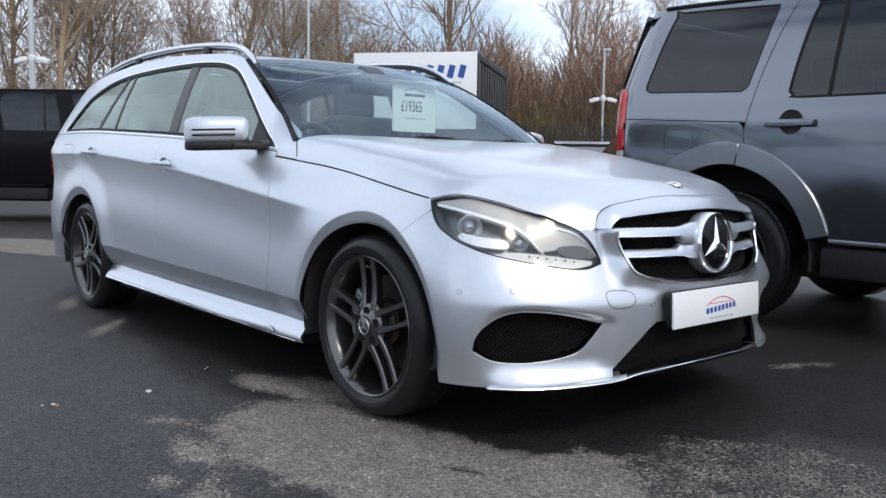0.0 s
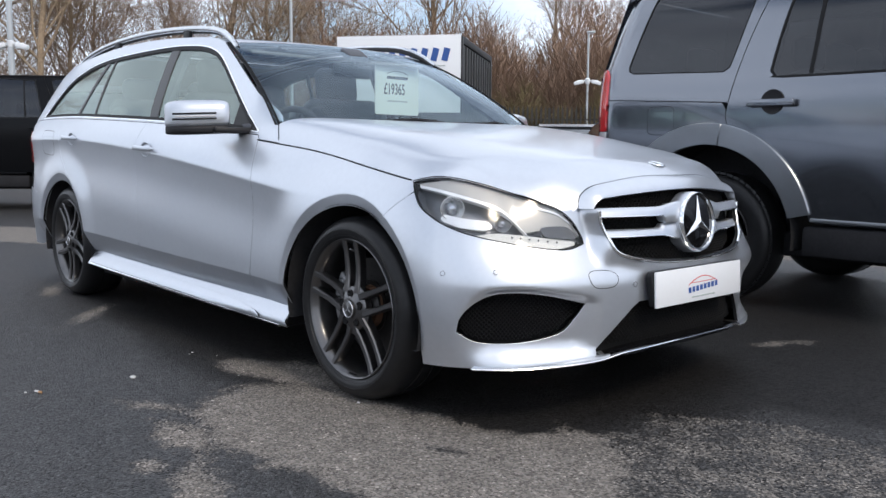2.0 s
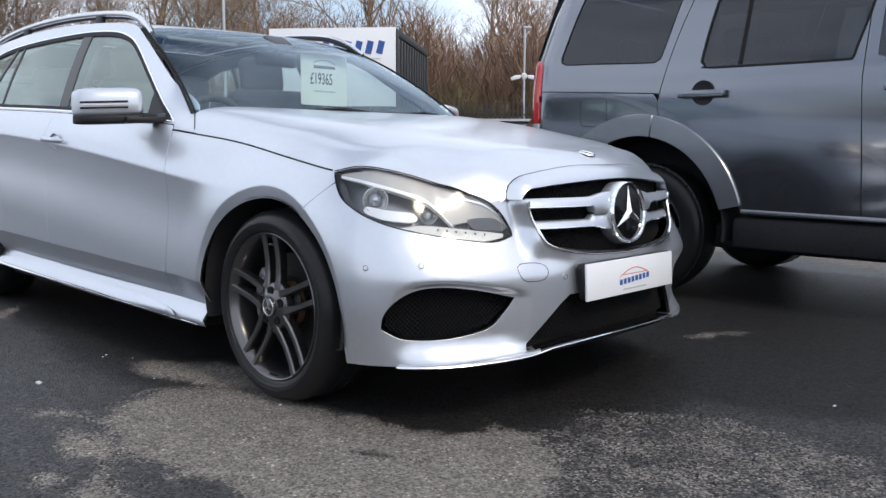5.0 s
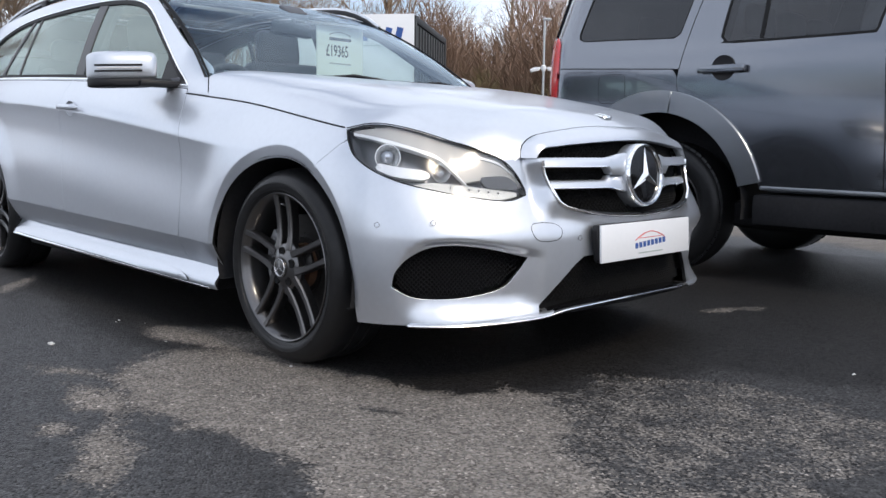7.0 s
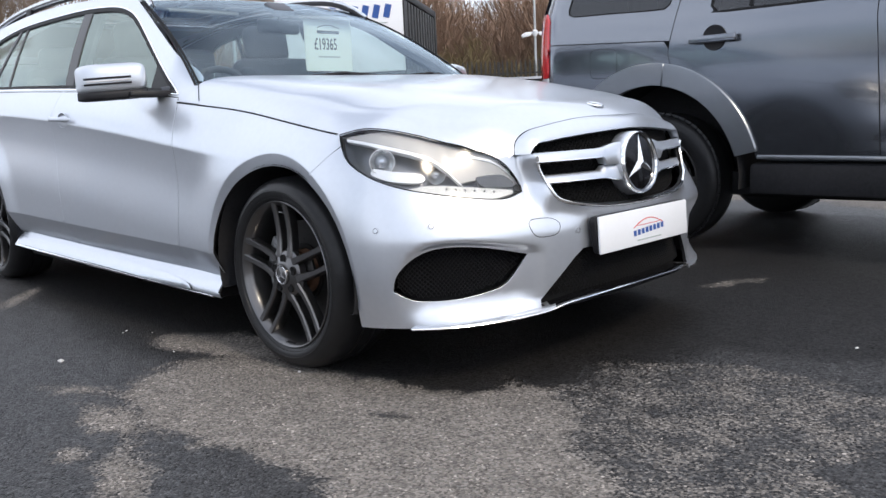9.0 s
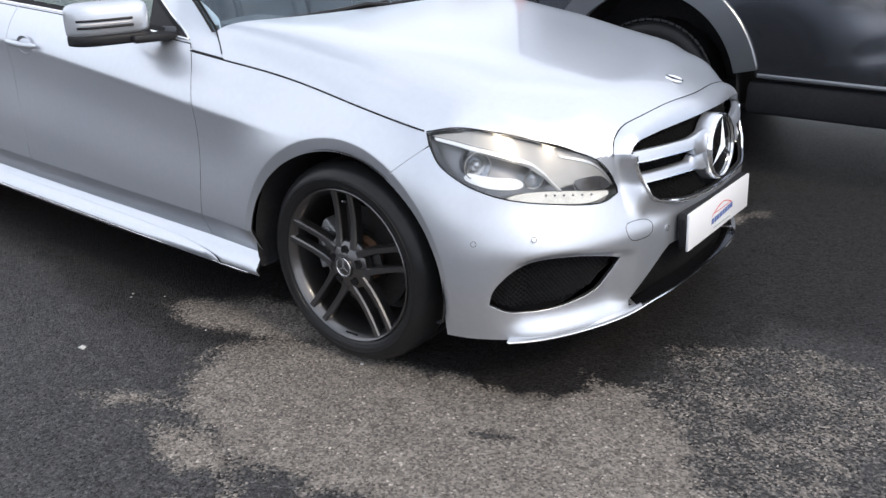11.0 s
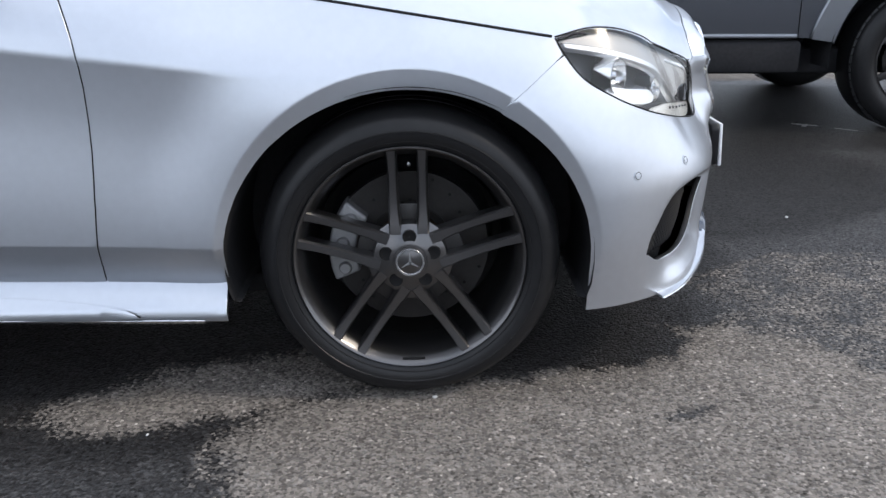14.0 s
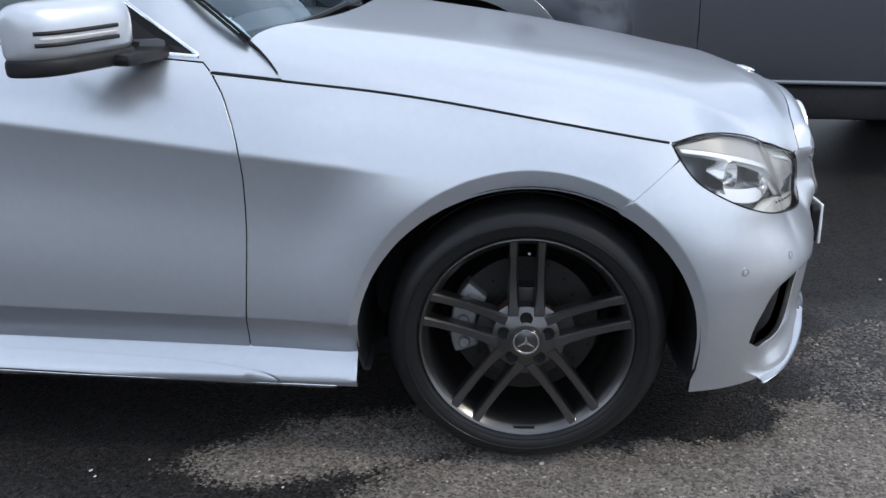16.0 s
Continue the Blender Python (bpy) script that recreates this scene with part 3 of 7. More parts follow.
# ---- the silver estate car: front axle at x = 0, nose towards +x, centre line y = 0 ----
PLAN = [(0.825, 0.0), (0.815, 0.2), (0.775, 0.4), (0.705, 0.6), (0.613, 0.752), (0.475, 0.846), (0.30, 0.876), (0.1, 0.886), (-0.4, 0.889),
        (-1.5, 0.896), (-2.5, 0.892), (-3.2, 0.884), (-3.5, 0.866), (-3.72, 0.79), (-3.88, 0.60), (-3.945, 0.3), (-3.955, 0.0)]
_c = np.concatenate([[0], np.cumsum([math.dist(a, b) for a, b in zip(PLAN, PLAN[1:])])])
_sx, _sy = spline([(c, p[0]) for c, p in zip(_c, PLAN)]), spline([(c, p[1]) for c, p in zip(_c, PLAN)])
_d = np.linspace(0, _c[-1], 8000)
_dx, _dy = _sx(_d), _sy(_d)
HUB_Z, ARCH = 0.327, 0.360
CREASE = spline([(-3.9, 0.93), (-3.3, 0.93), (-2.5, 0.921), (-1.8, 0.879), (-1.0, 0.80), (-0.63, 0.757), (-0.3, 0.722), (0.2, 0.70), (0.9, 0.69)])
ROUND = soft_line([(-0.3, 1.8), (0.0, 1.54), (0.3, 1.8), (0.43, 2.3), (0.475, 0.5), (0.555, 0.45), (0.62, 1.2), (0.74, 1.55), (0.88, 1.5), (0.97, 1.3), (1.14, 0.9), (1.4, 0.87), (1.8, 0.85), (6.5, 0.85)], 0.035)
RECESS = soft_line([(-0.3, 0), (0.0, 0.0), (0.24, 0.0), (0.375, 0.06), (0.72, 0.06), (0.88, 0.03), (1.0, 0.010), (1.2, 0.0), (6.5, 0.0)], 0.03)
BELT = spline([(-3.7, 1.055), (-3.34, 1.06), (-2.75, 1.056), (-2.47, 1.046), (-1.69, 1.012), (-1.48, 1.001), (-0.73, 0.946), (-0.5, 0.925), (0.3, 0.84)])


LEDGE = spline([(0.0, 0.40), (0.28, 0.405), (0.45, 0.422), (0.58, 0.446), (0.70, 0.463), (0.765, 0.456), (0.803, 0.425), (0.832, 0.36), (0.9, 0.25)])


NOSE_FIX = spline([(0.0, 0.023), (0.076, 0.024), (0.214, 0.030), (0.278, 0.025), (0.337, 0.011), (0.382, -0.006), (0.421, 0.0), (0.44, -0.006), (0.47, -0.003), (0.52, 0.0), (1.0, 0.0)])


def s_at(x, y=None):
    """The place along the plan line nearest to (x, y), or at x on the flank."""
    if y is None:
        k = np.argmin(np.abs(_dx - x) + np.where(_dy < 0.6, 9, 0))
        if x < -3.6:
            k = np.argmin(np.abs(_dx - x) + np.where(_d < 3, 9, 0))
    else:
        k = np.argmin((_dx - x) ** 2 + (_dy - abs(y)) ** 2)
    return _d[k]


def s_front(y):
    return float(np.interp(abs(y), _dy[:2000], _d[:2000]))


def ring(s, z):
    """The skin below the waist: s along the plan line from the nose, z up."""
    s, z = np.asarray(s, float), np.asarray(z, float)
    sa, sign = np.abs(s), np.where(np.asarray(s, float) < 0, -1.0, 1.0)
    x, y = _sx(sa), _sy(sa)
    tx, ty = _sx(sa + 0.004) - _sx(sa - 0.004), _sy(sa + 0.004) - _sy(sa - 0.004)
    at0 = sa < 0.004
    tx, ty = np.where(at0, 0.0, tx), np.where(at0, 1.0, ty)
    end = sa > _c[-1] - 0.004
    tx, ty = np.where(end, 0.0, tx), np.where(end, -1.0, ty)
    ln = np.hypot(tx, ty)
    nx, ny = ty / ln, -tx / ln
    flank = ease(0.36, 0.1, x) * ease(-3.75, -3.4, x)
    # flank with its crease
    u = z - CREASE(x)
    up, dn = np.maximum(u, 0), np.maximum(-u, 0)
    creased = 0.2 * up + 2.0 * up ** 2 + 0.010 * (1 - np.exp(-dn / 0.07)) - 0.014 * ease(0.10, 0.36, dn)
    # rounded wing and nose
    round_ = ROUND(sa) * np.maximum(z - 0.53, 0) ** 2 + 0.25 * np.maximum(0.5 - z, 0) ** 2
    round_ = round_ + RECESS(sa) * ease(0.455, 0.615, z)
    w = ease(-0.04, -0.54, x)
    d = creased * w + round_ * (1 - w)
    d = d + flank * (0.46 * np.maximum(0.378 - 0.022 * (x + 0.65) - z, 0) + 0.6 * np.maximum(0.36 - z, 0) ** 2)
    # arch lips
    out = 0.0
    for hx in (0.0, -2.874):
        r = np.hypot(x - hx, z - HUB_Z)
        low = ease(0.18, 0.40, z)
        out = out + (0.013 * (1 - ease(0.404, 0.58, r)) - 0.42 * np.maximum(0.404 - r, 0)) * low * (np.abs(x - hx) < 0.62)
    # nose round the grille, the ledge over the side intakes and the sharp lower edge
    yy = np.abs(y)
    up = ease(0.60, 0.69, z)
    cap = (0.040 + 0.014 * ease(0.2, 0.36, yy) + 0.026 * ease(0.38, 0.43, yy) * ease(0.650, 0.705, z)) * ease(0.458 + 0.014 * up, 0.392 + 0.036 * up, yy) + 0.036 * up * ease(0.26, 0.34, yy) * ease(0.44, 0.37, yy)
    out = out + (x > 0) * ease(0.50, 0.60, z) * (cap - NOSE_FIX(yy) * ease(0.746, 0.792, z))
    front = (x > 0.3) * ease(0.42, 0.52, yy) * ease(0.835, 0.755, yy)
    out = out - 0.028 * front * ease(0.010, -0.022, z - LEDGE(yy)) * ease(0.20, 0.30, z)
    out = out + (x > 0.3) * 0.012 * ease(0.27, 0.215, z) * ease(0.84, 0.70, yy)
    d = d - out
    return x - nx * d, -(y - ny * d) * sign, z


def flank_y(x, z):
    """Half width of the lower skin at (x, z)."""
    s = np.array([s_at(float(v)) for v in np.atleast_1d(x)])
    return -ring(s, np.atleast_1d(z))[1]


_bx = np.linspace(-3.7, 0.3, 60)
_by = flank_y(_bx, BELT(_bx))
BELT_Y = spline(list(zip(_bx, _by)))


def upper(x, z):
    """The skin above the waist: pillars and side glass."""
    h = z - BELT(x)
    up = np.maximum(h, 0)
    pull = 0.36 * ease(-3.1, -3.75, x)
    y = BELT_Y(x) - 0.65 * up * ease(-0.85, -0.62, x) - 0.40 * up - 0.28 * up ** 2 - np.minimum(h, 0) * 0.75 - pull * up * 0.5
    return np.asarray(x, float), -y, np.asarray(z, float)


TOP_Z = spline([(-3.62, 1.25), (-3.45, 1.335), (-3.2, 1.395), (-2.7, 1.447), (-2.0, 1.452), (-1.6, 1.427), (-1.33, 1.379), (-1.2, 1.32)])
ROOF_Z = spline([(-3.62, 1.27), (-3.2, 1.40), (-2.7, 1.446), (-2.0, 1.450), (-1.6, 1.432), (-1.24, 1.396), (-1.1, 1.36)])


def roof(x, y):
    ye = -upper(x, TOP_Z(x))[1]
    return np.asarray(x, float), np.asarray(y, float), ROOF_Z(x) - (ROOF_Z(x) - TOP_Z(x)) * (np.abs(y) / ye) ** 2.6


def screen(u, v):
    bx, by, bz = -0.535 - 0.095 * np.abs(u) ** 2.4, u * 0.762, 0.992 - 0.012 * u ** 2
    tx, ty, tz = -1.235 - 0.095 * u ** 2, u * 0.60, 1.396 - 0.018 * u ** 2
    bow = 0.035 * 4 * v * (1 - v)
    return bx + (tx - bx) * v + bow * 0.45, by + (ty - by) * v, bz + (tz - bz) * v + bow * 0.8


HOOD_C = spline([(-0.7, 1.022), (-0.5, 1.007), (-0.3, 0.988), (0, 0.952), (0.3, 0.908), (0.5, 0.873), (0.654, 0.838), (0.69, 0.822), (0.727, 0.802), (0.75, 0.788), (0.83, 0.73)])
HOOD_Y = spline([(-0.7, 0.812), (-0.545, 0.806), (-0.3, 0.797), (-0.1, 0.8025), (0.0, 0.8105), (0.15, 0.8172), (0.294, 0.8130), (0.372, 0.766), (0.437, 0.70), (0.52, 0.632), (0.606, 0.56), (0.684, 0.46), (0.84, 0.44)])
HOOD_Z = spline([(-0.7, 0.918), (-0.55, 0.9035), (-0.3, 0.8765), (0.0, 0.8325), (0.294, 0.7865), (0.372, 0.798), (0.437, 0.786), (0.52, 0.755), (0.606, 0.722), (0.684, 0.703), (0.84, 0.66)])
HOOD_P = spline([(-0.7, 17), (-0.55, 15), (-0.3, 10.5), (0.0, 7.0), (0.3, 4.6), (0.5, 4.8), (0.60, 5.2), (0.684, 5.0), (0.84, 4.8)])


def hood(x, y):
    t = np.abs(y) / HOOD_Y(x)
    front = ease(0.57, 0.68, x)
    z = HOOD_C(x) - (HOOD_C(x) - HOOD_Z(x)) * ((1 - front) * t ** HOOD_P(x) + front * (0.7 * t ** 2.2 + 0.3 * t ** 16))
    # power line along the bonnet, dying out over the lamp
    yl = 0.728 - 0.035 * ease(-0.3, 0.3, x) - 0.12 * ease(0.2, 0.66, x)
    z = z - 0.006 * ease(yl - 0.014, yl + 0.022, np.abs(y)) * ease(-0.45, 0.0, x) * ease(0.58, 0.42, x)
    return np.asarray(x, float), np.asarray(y, float), z


def arch_line(hx, lo_front, lo_rear, step=0.018, extra=0.0):
    """The wheel opening from its rear foot over the top to its front foot, as (x, z)."""
    pts = [(hx - 0.386 - extra, lo_rear)]
    for k in range(41):
        a = math.pi - math.pi * k / 40
        r = ARCH + extra + 0.024 * math.cos(a) ** 2
        pts.append((hx + r * math.cos(a), HUB_Z + r * math.sin(a)))
    pts.append((hx + 0.386 + extra, lo_front))
    return straight(pts, step) + [np.array(pts[-1])]


def to_s(run):
    return [np.array((s_at(float(p[0])), p[1])) for p in run]


def nose(points):
    """Points (x, y, z) of the nose as (s, z)."""
    return [np.array((s_at(x, y), z)) for x, y, z in points]


GAP = 0.0026
estate = tagged(empty("estate_car"), "silver metallic estate car with gunmetal alloy wheels, parked on damp tarmac", "car")

# outlines shared by neighbours
DOOR_FRONT = curve2([(-0.70, 0.920), (-0.662, 0.86), (-0.630, 0.757), (-0.626, 0.6), (-0.636, 0.42), (-0.648, 0.281)], 0.02)
DOOR_MID = curve2([(-1.735, 1.014), (-1.765, 0.86), (-1.755, 0.6), (-1.735, 0.42), (-1.72, 0.297)], 0.02)
LAMP_TOP = nose([(0.294, -0.811, 0.785), (0.372, -0.766, 0.800), (0.437, -0.70, 0.790), (0.52, -0.632, 0.757), (0.606, -0.56, 0.722), (0.66, -0.515, 0.694)])
LAMP_IN = nose([(0.677, -0.478, 0.658), (0.695, -0.448, 0.605), (0.697, -0.448, 0.588)])
LAMP_LOW = nose([(0.697, -0.448, 0.588), (0.671, -0.514, 0.572), (0.616, -0.63, 0.586), (0.53, -0.75, 0.616), (0.468, -0.81, 0.642), (0.409, -0.823, 0.669), (0.352, -0.822, 0.703), (0.314, -0.815, 0.748), (0.294, -0.811, 0.785)])
LAMP = chain(curve2(LAMP_TOP + LAMP_IN, 0.018), curve2(LAMP_LOW, 0.018))
k_joint = len(curve2(LAMP_LOW[-2:], 0.018))
SHUT = curve2([(-0.70, 0.918), (-0.55, 0.903), (-0.3, 0.876), (0.0, 0.832), (0.294, 0.785)], 0.025)
JOINT = [(0.186, 0.645), (0.314, 0.748)]
ARCH_F = arch_line(0.0, 0.204, 0.272)
k_low = min(range(len(ARCH_F)), key=lambda i: abs(ARCH_F[i][0] - 0.186) + (9 if ARCH_F[i][1] < 0.5 else 0))

# front wing
wing_loop = chain(to_s(SHUT), curve2(LAMP_LOW[-2:], 0.018)[::-1], to_s(straight([JOINT[1], JOINT[0]], 0.02)), to_s(ARCH_F[:k_low + 1][::-1]), to_s(straight([(-0.386, 0.272), (-0.648, 0.281)], 0.025)), to_s(DOOR_FRONT[::-1]))


def guides(x0, x1, hubs=()):
    """Lines that the mesh of a flank panel must follow: along the crease and round the arch lips."""
    runs = []
    for dz in (-0.03, -0.008, 0.0, 0.008, 0.03):
        runs.append([np.array((s_at(float(x)), float(CREASE(x)) + dz)) for x in np.arange(x0, x1, 0.012)])
    for dz in (-0.010, -0.003, 0.003):
        runs.append([np.array((s_at(float(x)), 0.378 - 0.022 * (float(x) + 0.65) + dz)) for x in np.arange(x0, x1, 0.02)])
    for hx in hubs:
        for r in (0.38, 0.395, 0.4005, 0.404, 0.4075, 0.413, 0.43):
            runs.append([np.array((s_at(hx + r * math.cos(a)), HUB_Z + r * math.sin(a))) for a in np.linspace(0.05, math.pi - 0.05, 130)])
    return runs


pair("front_wing", ring, shrink(wing_loop, GAP), SILVER, estate, runs=guides(-0.69, 0.1, (0.0,)))

# front bumper with the grille surround, one moulding
GRILLE = curve2([(s_front(0.432), 0.712), (s_front(0.418), 0.738), (s_front(0.37), 0.747), (s_front(0.2), 0.753), (s_front(0), 0.757)], 0.02)
GRILLE_LOW = curve2([(s_front(0), 0.517), (s_front(0.2), 0.527), (s_front(0.33), 0.547), (s_front(0.380), 0.570), (s_front(0.398), 0.603), (s_front(0.420), 0.655), (s_front(0.432), 0.712)], 0.02)
grille_mid = [np.array((0.0, z)) for z in np.arange(0.76, 0.535, -0.02)]
HOOD_FRONT = [(0.684, 0.461), (0.679, 0.455), (0.675, 0.444), (0.674, 0.421), (0.677, 0.382), (0.687, 0.337), (0.698, 0.278), (0.707, 0.214), (0.723, 0.076), (0.727, 0.0)]
INTAKE = chain(curve2([(s_front(0.829), 0.322), (s_front(0.824), 0.365), (s_front(0.806), 0.405), (s_front(0.775), 0.433), (s_front(0.72), 0.446), (s_front(0.62), 0.437), (s_front(0.478), 0.404)], 0.015),
               curve2([(s_front(0.478), 0.404), (s_front(0.500), 0.365), (s_front(0.54), 0.318), (s_front(0.60), 0.297), (s_front(0.70), 0.285), (s_front(0.79), 0.289), (s_front(0.829), 0.322)], 0.015))
MOUTH_S, MOUTH_B = s_front(0.440), s_front(0.28)
SEAM_A, SEAM_C = np.array((s_at(0.6855, 0.4585), 0.699)), np.array((s_front(0.4345), 0.699))
low_edge = [p for p in GRILLE_LOW if p[1] < 0.693]
bump_loop = chain(
    to_s(ARCH_F[k_low:][::-1]), to_s(straight([JOINT[0], JOINT[1]], 0.02)), LAMP_LOW[-2:-1], curve2(LAMP_LOW[:-1], 0.018)[::-1], curve2(LAMP_IN, 0.018)[::-1],
    [LAMP_TOP[-1]], straight([SEAM_A, SEAM_C], 0.008), [SEAM_C], low_edge[::-1], straight([(0, 0.517), (0, 0.405), (MOUTH_B, 0.40), (s_front(0.315), 0.375), (MOUTH_S, 0.256), (MOUTH_S, 0.228)], 0.02),
    curve2([(MOUTH_S, 0.226), (s_front(0.60), 0.218), (s_front(0.80), 0.211), (s_at(0.388), 0.204)], 0.02))
sheet("front_bumper", ring, bump_loop, SILVER, estate, holes=[INTAKE], both=True, step=0.016, runs=guides(9, 9, (0.0,)) + [[np.array((s_front(y), float(LEDGE(y)) + dz)) for y in np.arange(0.28, 0.84, 0.012)] for dz in (-0.022, -0.014, -0.006, 0.002, 0.010, 0.02)] + [[np.array((s_front(y), z)) for z in np.arange(0.55, 0.775, 0.010)] for y in (0.385, 0.395, 0.405, 0.415, 0.425, 0.435, 0.445, 0.455, 0.465, 0.475)])


def grille_shell():
    """The silver cap between the bonnet's front edge and the grille."""
    top = curve2([(x, y) for x, y in HOOD_FRONT], 0.012)
    top = [Vector((x + 0.001, y, float(hood(x, y)[2]) - 0.001)) for x, y in top]
    low = [(0.723, 0.4315, 0.700), (0.724, 0.421, 0.716), (0.728, 0.407, 0.729), (0.733, 0.364, 0.736), (0.741, 0.318, 0.741), (0.750, 0.27, 0.745), (0.762, 0.21, 0.750), (0.773, 0.147, 0.754), (0.782, 0.079, 0.758), (0.785, 0.0, 0.760)]
    dist = [0.0]
    for p, q in zip(low, low[1:]):
        dist.append(dist[-1] + math.dist(p, q))
    keys = [spline([(d / dist[-1], p[k]) for d, p in zip(dist, low)]) for k in range(3)]
    run = [0.0]
    for p, q in zip(top, top[1:]):
        run.append(run[-1] + (q - p).length)
    bm = bmesh.new()
    rows = []
    for p, r in zip(top, run):
        u = (r / run[-1]) ** 1.12
        q = Vector([float(k(u)) for k in keys])
        bulge = Vector((0.6, 0.35 * (p.y / 0.45) ** 4, 0.8)).normalized() * float(ease(0.0, 0.14, u))
        line = [p + Vector((-0.004, -0.006 * (p.y > 0.43), -0.014))] + [p.lerp(q, v) + bulge * (0.020 * v * (1 - v) * 2) for v in (0, 0.06, 0.2, 0.4, 0.6, 0.8, 0.94, 1.0)] + [q + Vector((-0.004, -0.003, -0.0035)), q + Vector((-0.030, -0.006, -0.004))]
        rows.append(line)
    full = [[Vector((v.x, -v.y, v.z)) for v in line] for line in rows] + rows[::-1][1:]
    verts = [[bm.verts.new(v) for v in line] for line in full]
    for a, b in zip(verts, verts[1:]):
        for k in range(len(a) - 1):
            bm.faces.new((a[k], a[k + 1], b[k + 1], b[k]))
    bmesh.ops.recalc_face_normals(bm, faces=bm.faces[:])
    part("grille_shell", bm, SILVER, estate, angle=60)


grille_shell()

# doors, quarter panel
def belt_run(a, b, step=0.03):
    n = max(2, int(abs(b - a) / step))
    return [np.array((x, float(BELT(x)) - 0.006)) for x in np.linspace(a, b, n)]


DOOR_LOW = lambda x: 0.281 + (x + 0.66) * -0.0155
rear_arch = arch_line(-2.874, 0.305, 0.30, extra=0.0)
k_top = min(range(len(rear_arch)), key=lambda i: abs(rear_arch[i][0] + 2.63) + (9 if rear_arch[i][1] < 0.5 else 0))
DOOR_BACK = curve2([(-2.63, float(rear_arch[k_top][1])), (-2.76, 0.74), (-2.865, 0.83), (-2.905, 0.93), (-2.935, 1.048)], 0.02)
fd = chain(belt_run(-1.735, -0.72), DOOR_FRONT, straight([(-0.648, 0.281), (-1.72, DOOR_LOW(-1.72))], 0.03), DOOR_MID[::-1])
rd = chain(belt_run(-2.935, -1.735), DOOR_MID, straight([(-1.72, DOOR_LOW(-1.72)), (-2.488, DOOR_LOW(-2.488))], 0.03), rear_arch[k_top:][::-1], DOOR_BACK)
qp = chain(belt_run(-3.66, -2.935), DOOR_BACK[::-1], rear_arch[:k_top + 1][::-1], straight([(-3.26, 0.30), (-3.30, 0.32), (-3.36, 0.60), (-3.47, 0.62), (-3.46, 0.78), (-3.49, 0.99), (-3.66, 1.045)], 0.03))
pair("front_door", ring, shrink(to_s(fd), GAP), SILVER, estate, runs=guides(-1.75, -0.64))
pair("rear_door", ring, shrink(to_s(rd), GAP), SILVER, estate, runs=guides(-2.93, -1.75, (-2.874,)))
pair("quarter_panel", ring, shrink(to_s(qp), GAP), SILVER, estate, runs=guides(-3.5, -2.88, (-2.874,)))
S_END = _d[-1]
rb = chain(to_s(straight([(-3.30, 0.32), (-3.36, 0.60), (-3.47, 0.62)], 0.03)), straight([(s_at(-3.47), 0.62), (S_END, 0.64), (S_END, 0.24), (s_at(-3.55), 0.25), (s_at(-3.30), 0.32)], 0.04))
sheet("rear_bumper", ring, rb, SILVER, estate, both=True, step=0.05)
tl = chain(to_s(straight([(-3.455, 0.785), (-3.483, 0.985)], 0.03)), straight([(s_at(-3.483), 0.985), (s_at(-3.90, 0.58), 0.97), (s_at(-3.90, 0.58), 0.80), (s_at(-3.455), 0.785)], 0.03))
pair("tail_lamp", ring, shrink(tl, 0.002), RED_LENS, estate, label="red tail lamp")
tg = straight([(s_at(-3.90, 0.58), 0.64), (s_at(-3.90, 0.58), 1.04), (S_END, 1.04), (S_END, 0.64), (s_at(-3.90, 0.58), 0.64)], 0.05)
sheet("tailgate", ring, chain(tg), SILVER, estate, both=True, step=0.05)

# dark inner skin behind the gaps
inner = chain(to_s(straight([(0.30, 0.70), (0.25, 0.77), (-0.5, 0.88), (-1.2, 0.93), (-3.5, 1.0), (-3.5, 0.35), (-3.27, 0.32)], 0.05)), to_s(arch_line(-2.874, 0.30, 0.30, 0.04, 0.012)), to_s(straight([(-2.476, 0.326), (-0.40, 0.292)], 0.05)), to_s(arch_line(0.0, 0.26, 0.26, 0.04, 0.012)), to_s([(0.40, 0.45)]))
pair("inner_panel", ring, inner, SEAL, estate, step=0.06, flange=0, lift=-0.016)

# sills with their raised blade
def sill(x, z):
    y = 0.836 + 0.054 * ease(0.305, 0.213, z - 0.012 * ease(-0.6, -2.4, x)) - 0.9 * np.maximum(0.218 - z, 0)
    return np.asarray(x, float), -y, np.asarray(z, float)


pair("sill", sill, straight([(-0.392, 0.280), (-0.66, 0.289), (-2.488, 0.317), (-2.488, 0.235), (-0.392, 0.200), (-0.392, 0.280)], 0.03), SILVER, estate, step=0.02)
blade = chain(curve2([(-0.572, 0.219), (-0.62, 0.234), (-0.75, 0.248), (-0.95, 0.256), (-1.4, 0.265), (-2.2, 0.276), (-2.42, 0.268)], 0.02), curve2([(-2.42, 0.268), (-2.40, 0.246), (-1.4, 0.229), (-0.75, 0.217), (-0.572, 0.219)], 0.03))
pair("sill_blade", sill, blade, SILVER, estate, lift=0.008, step=0.015, flange=0.008)
pair("sill_trim", sill, straight([(-0.44, 0.207), (-2.45, 0.242), (-2.45, 0.236), (-0.44, 0.201), (-0.44, 0.207)], 0.05), CHROME, estate, lift=0.006, step=0.02, flange=0.004)

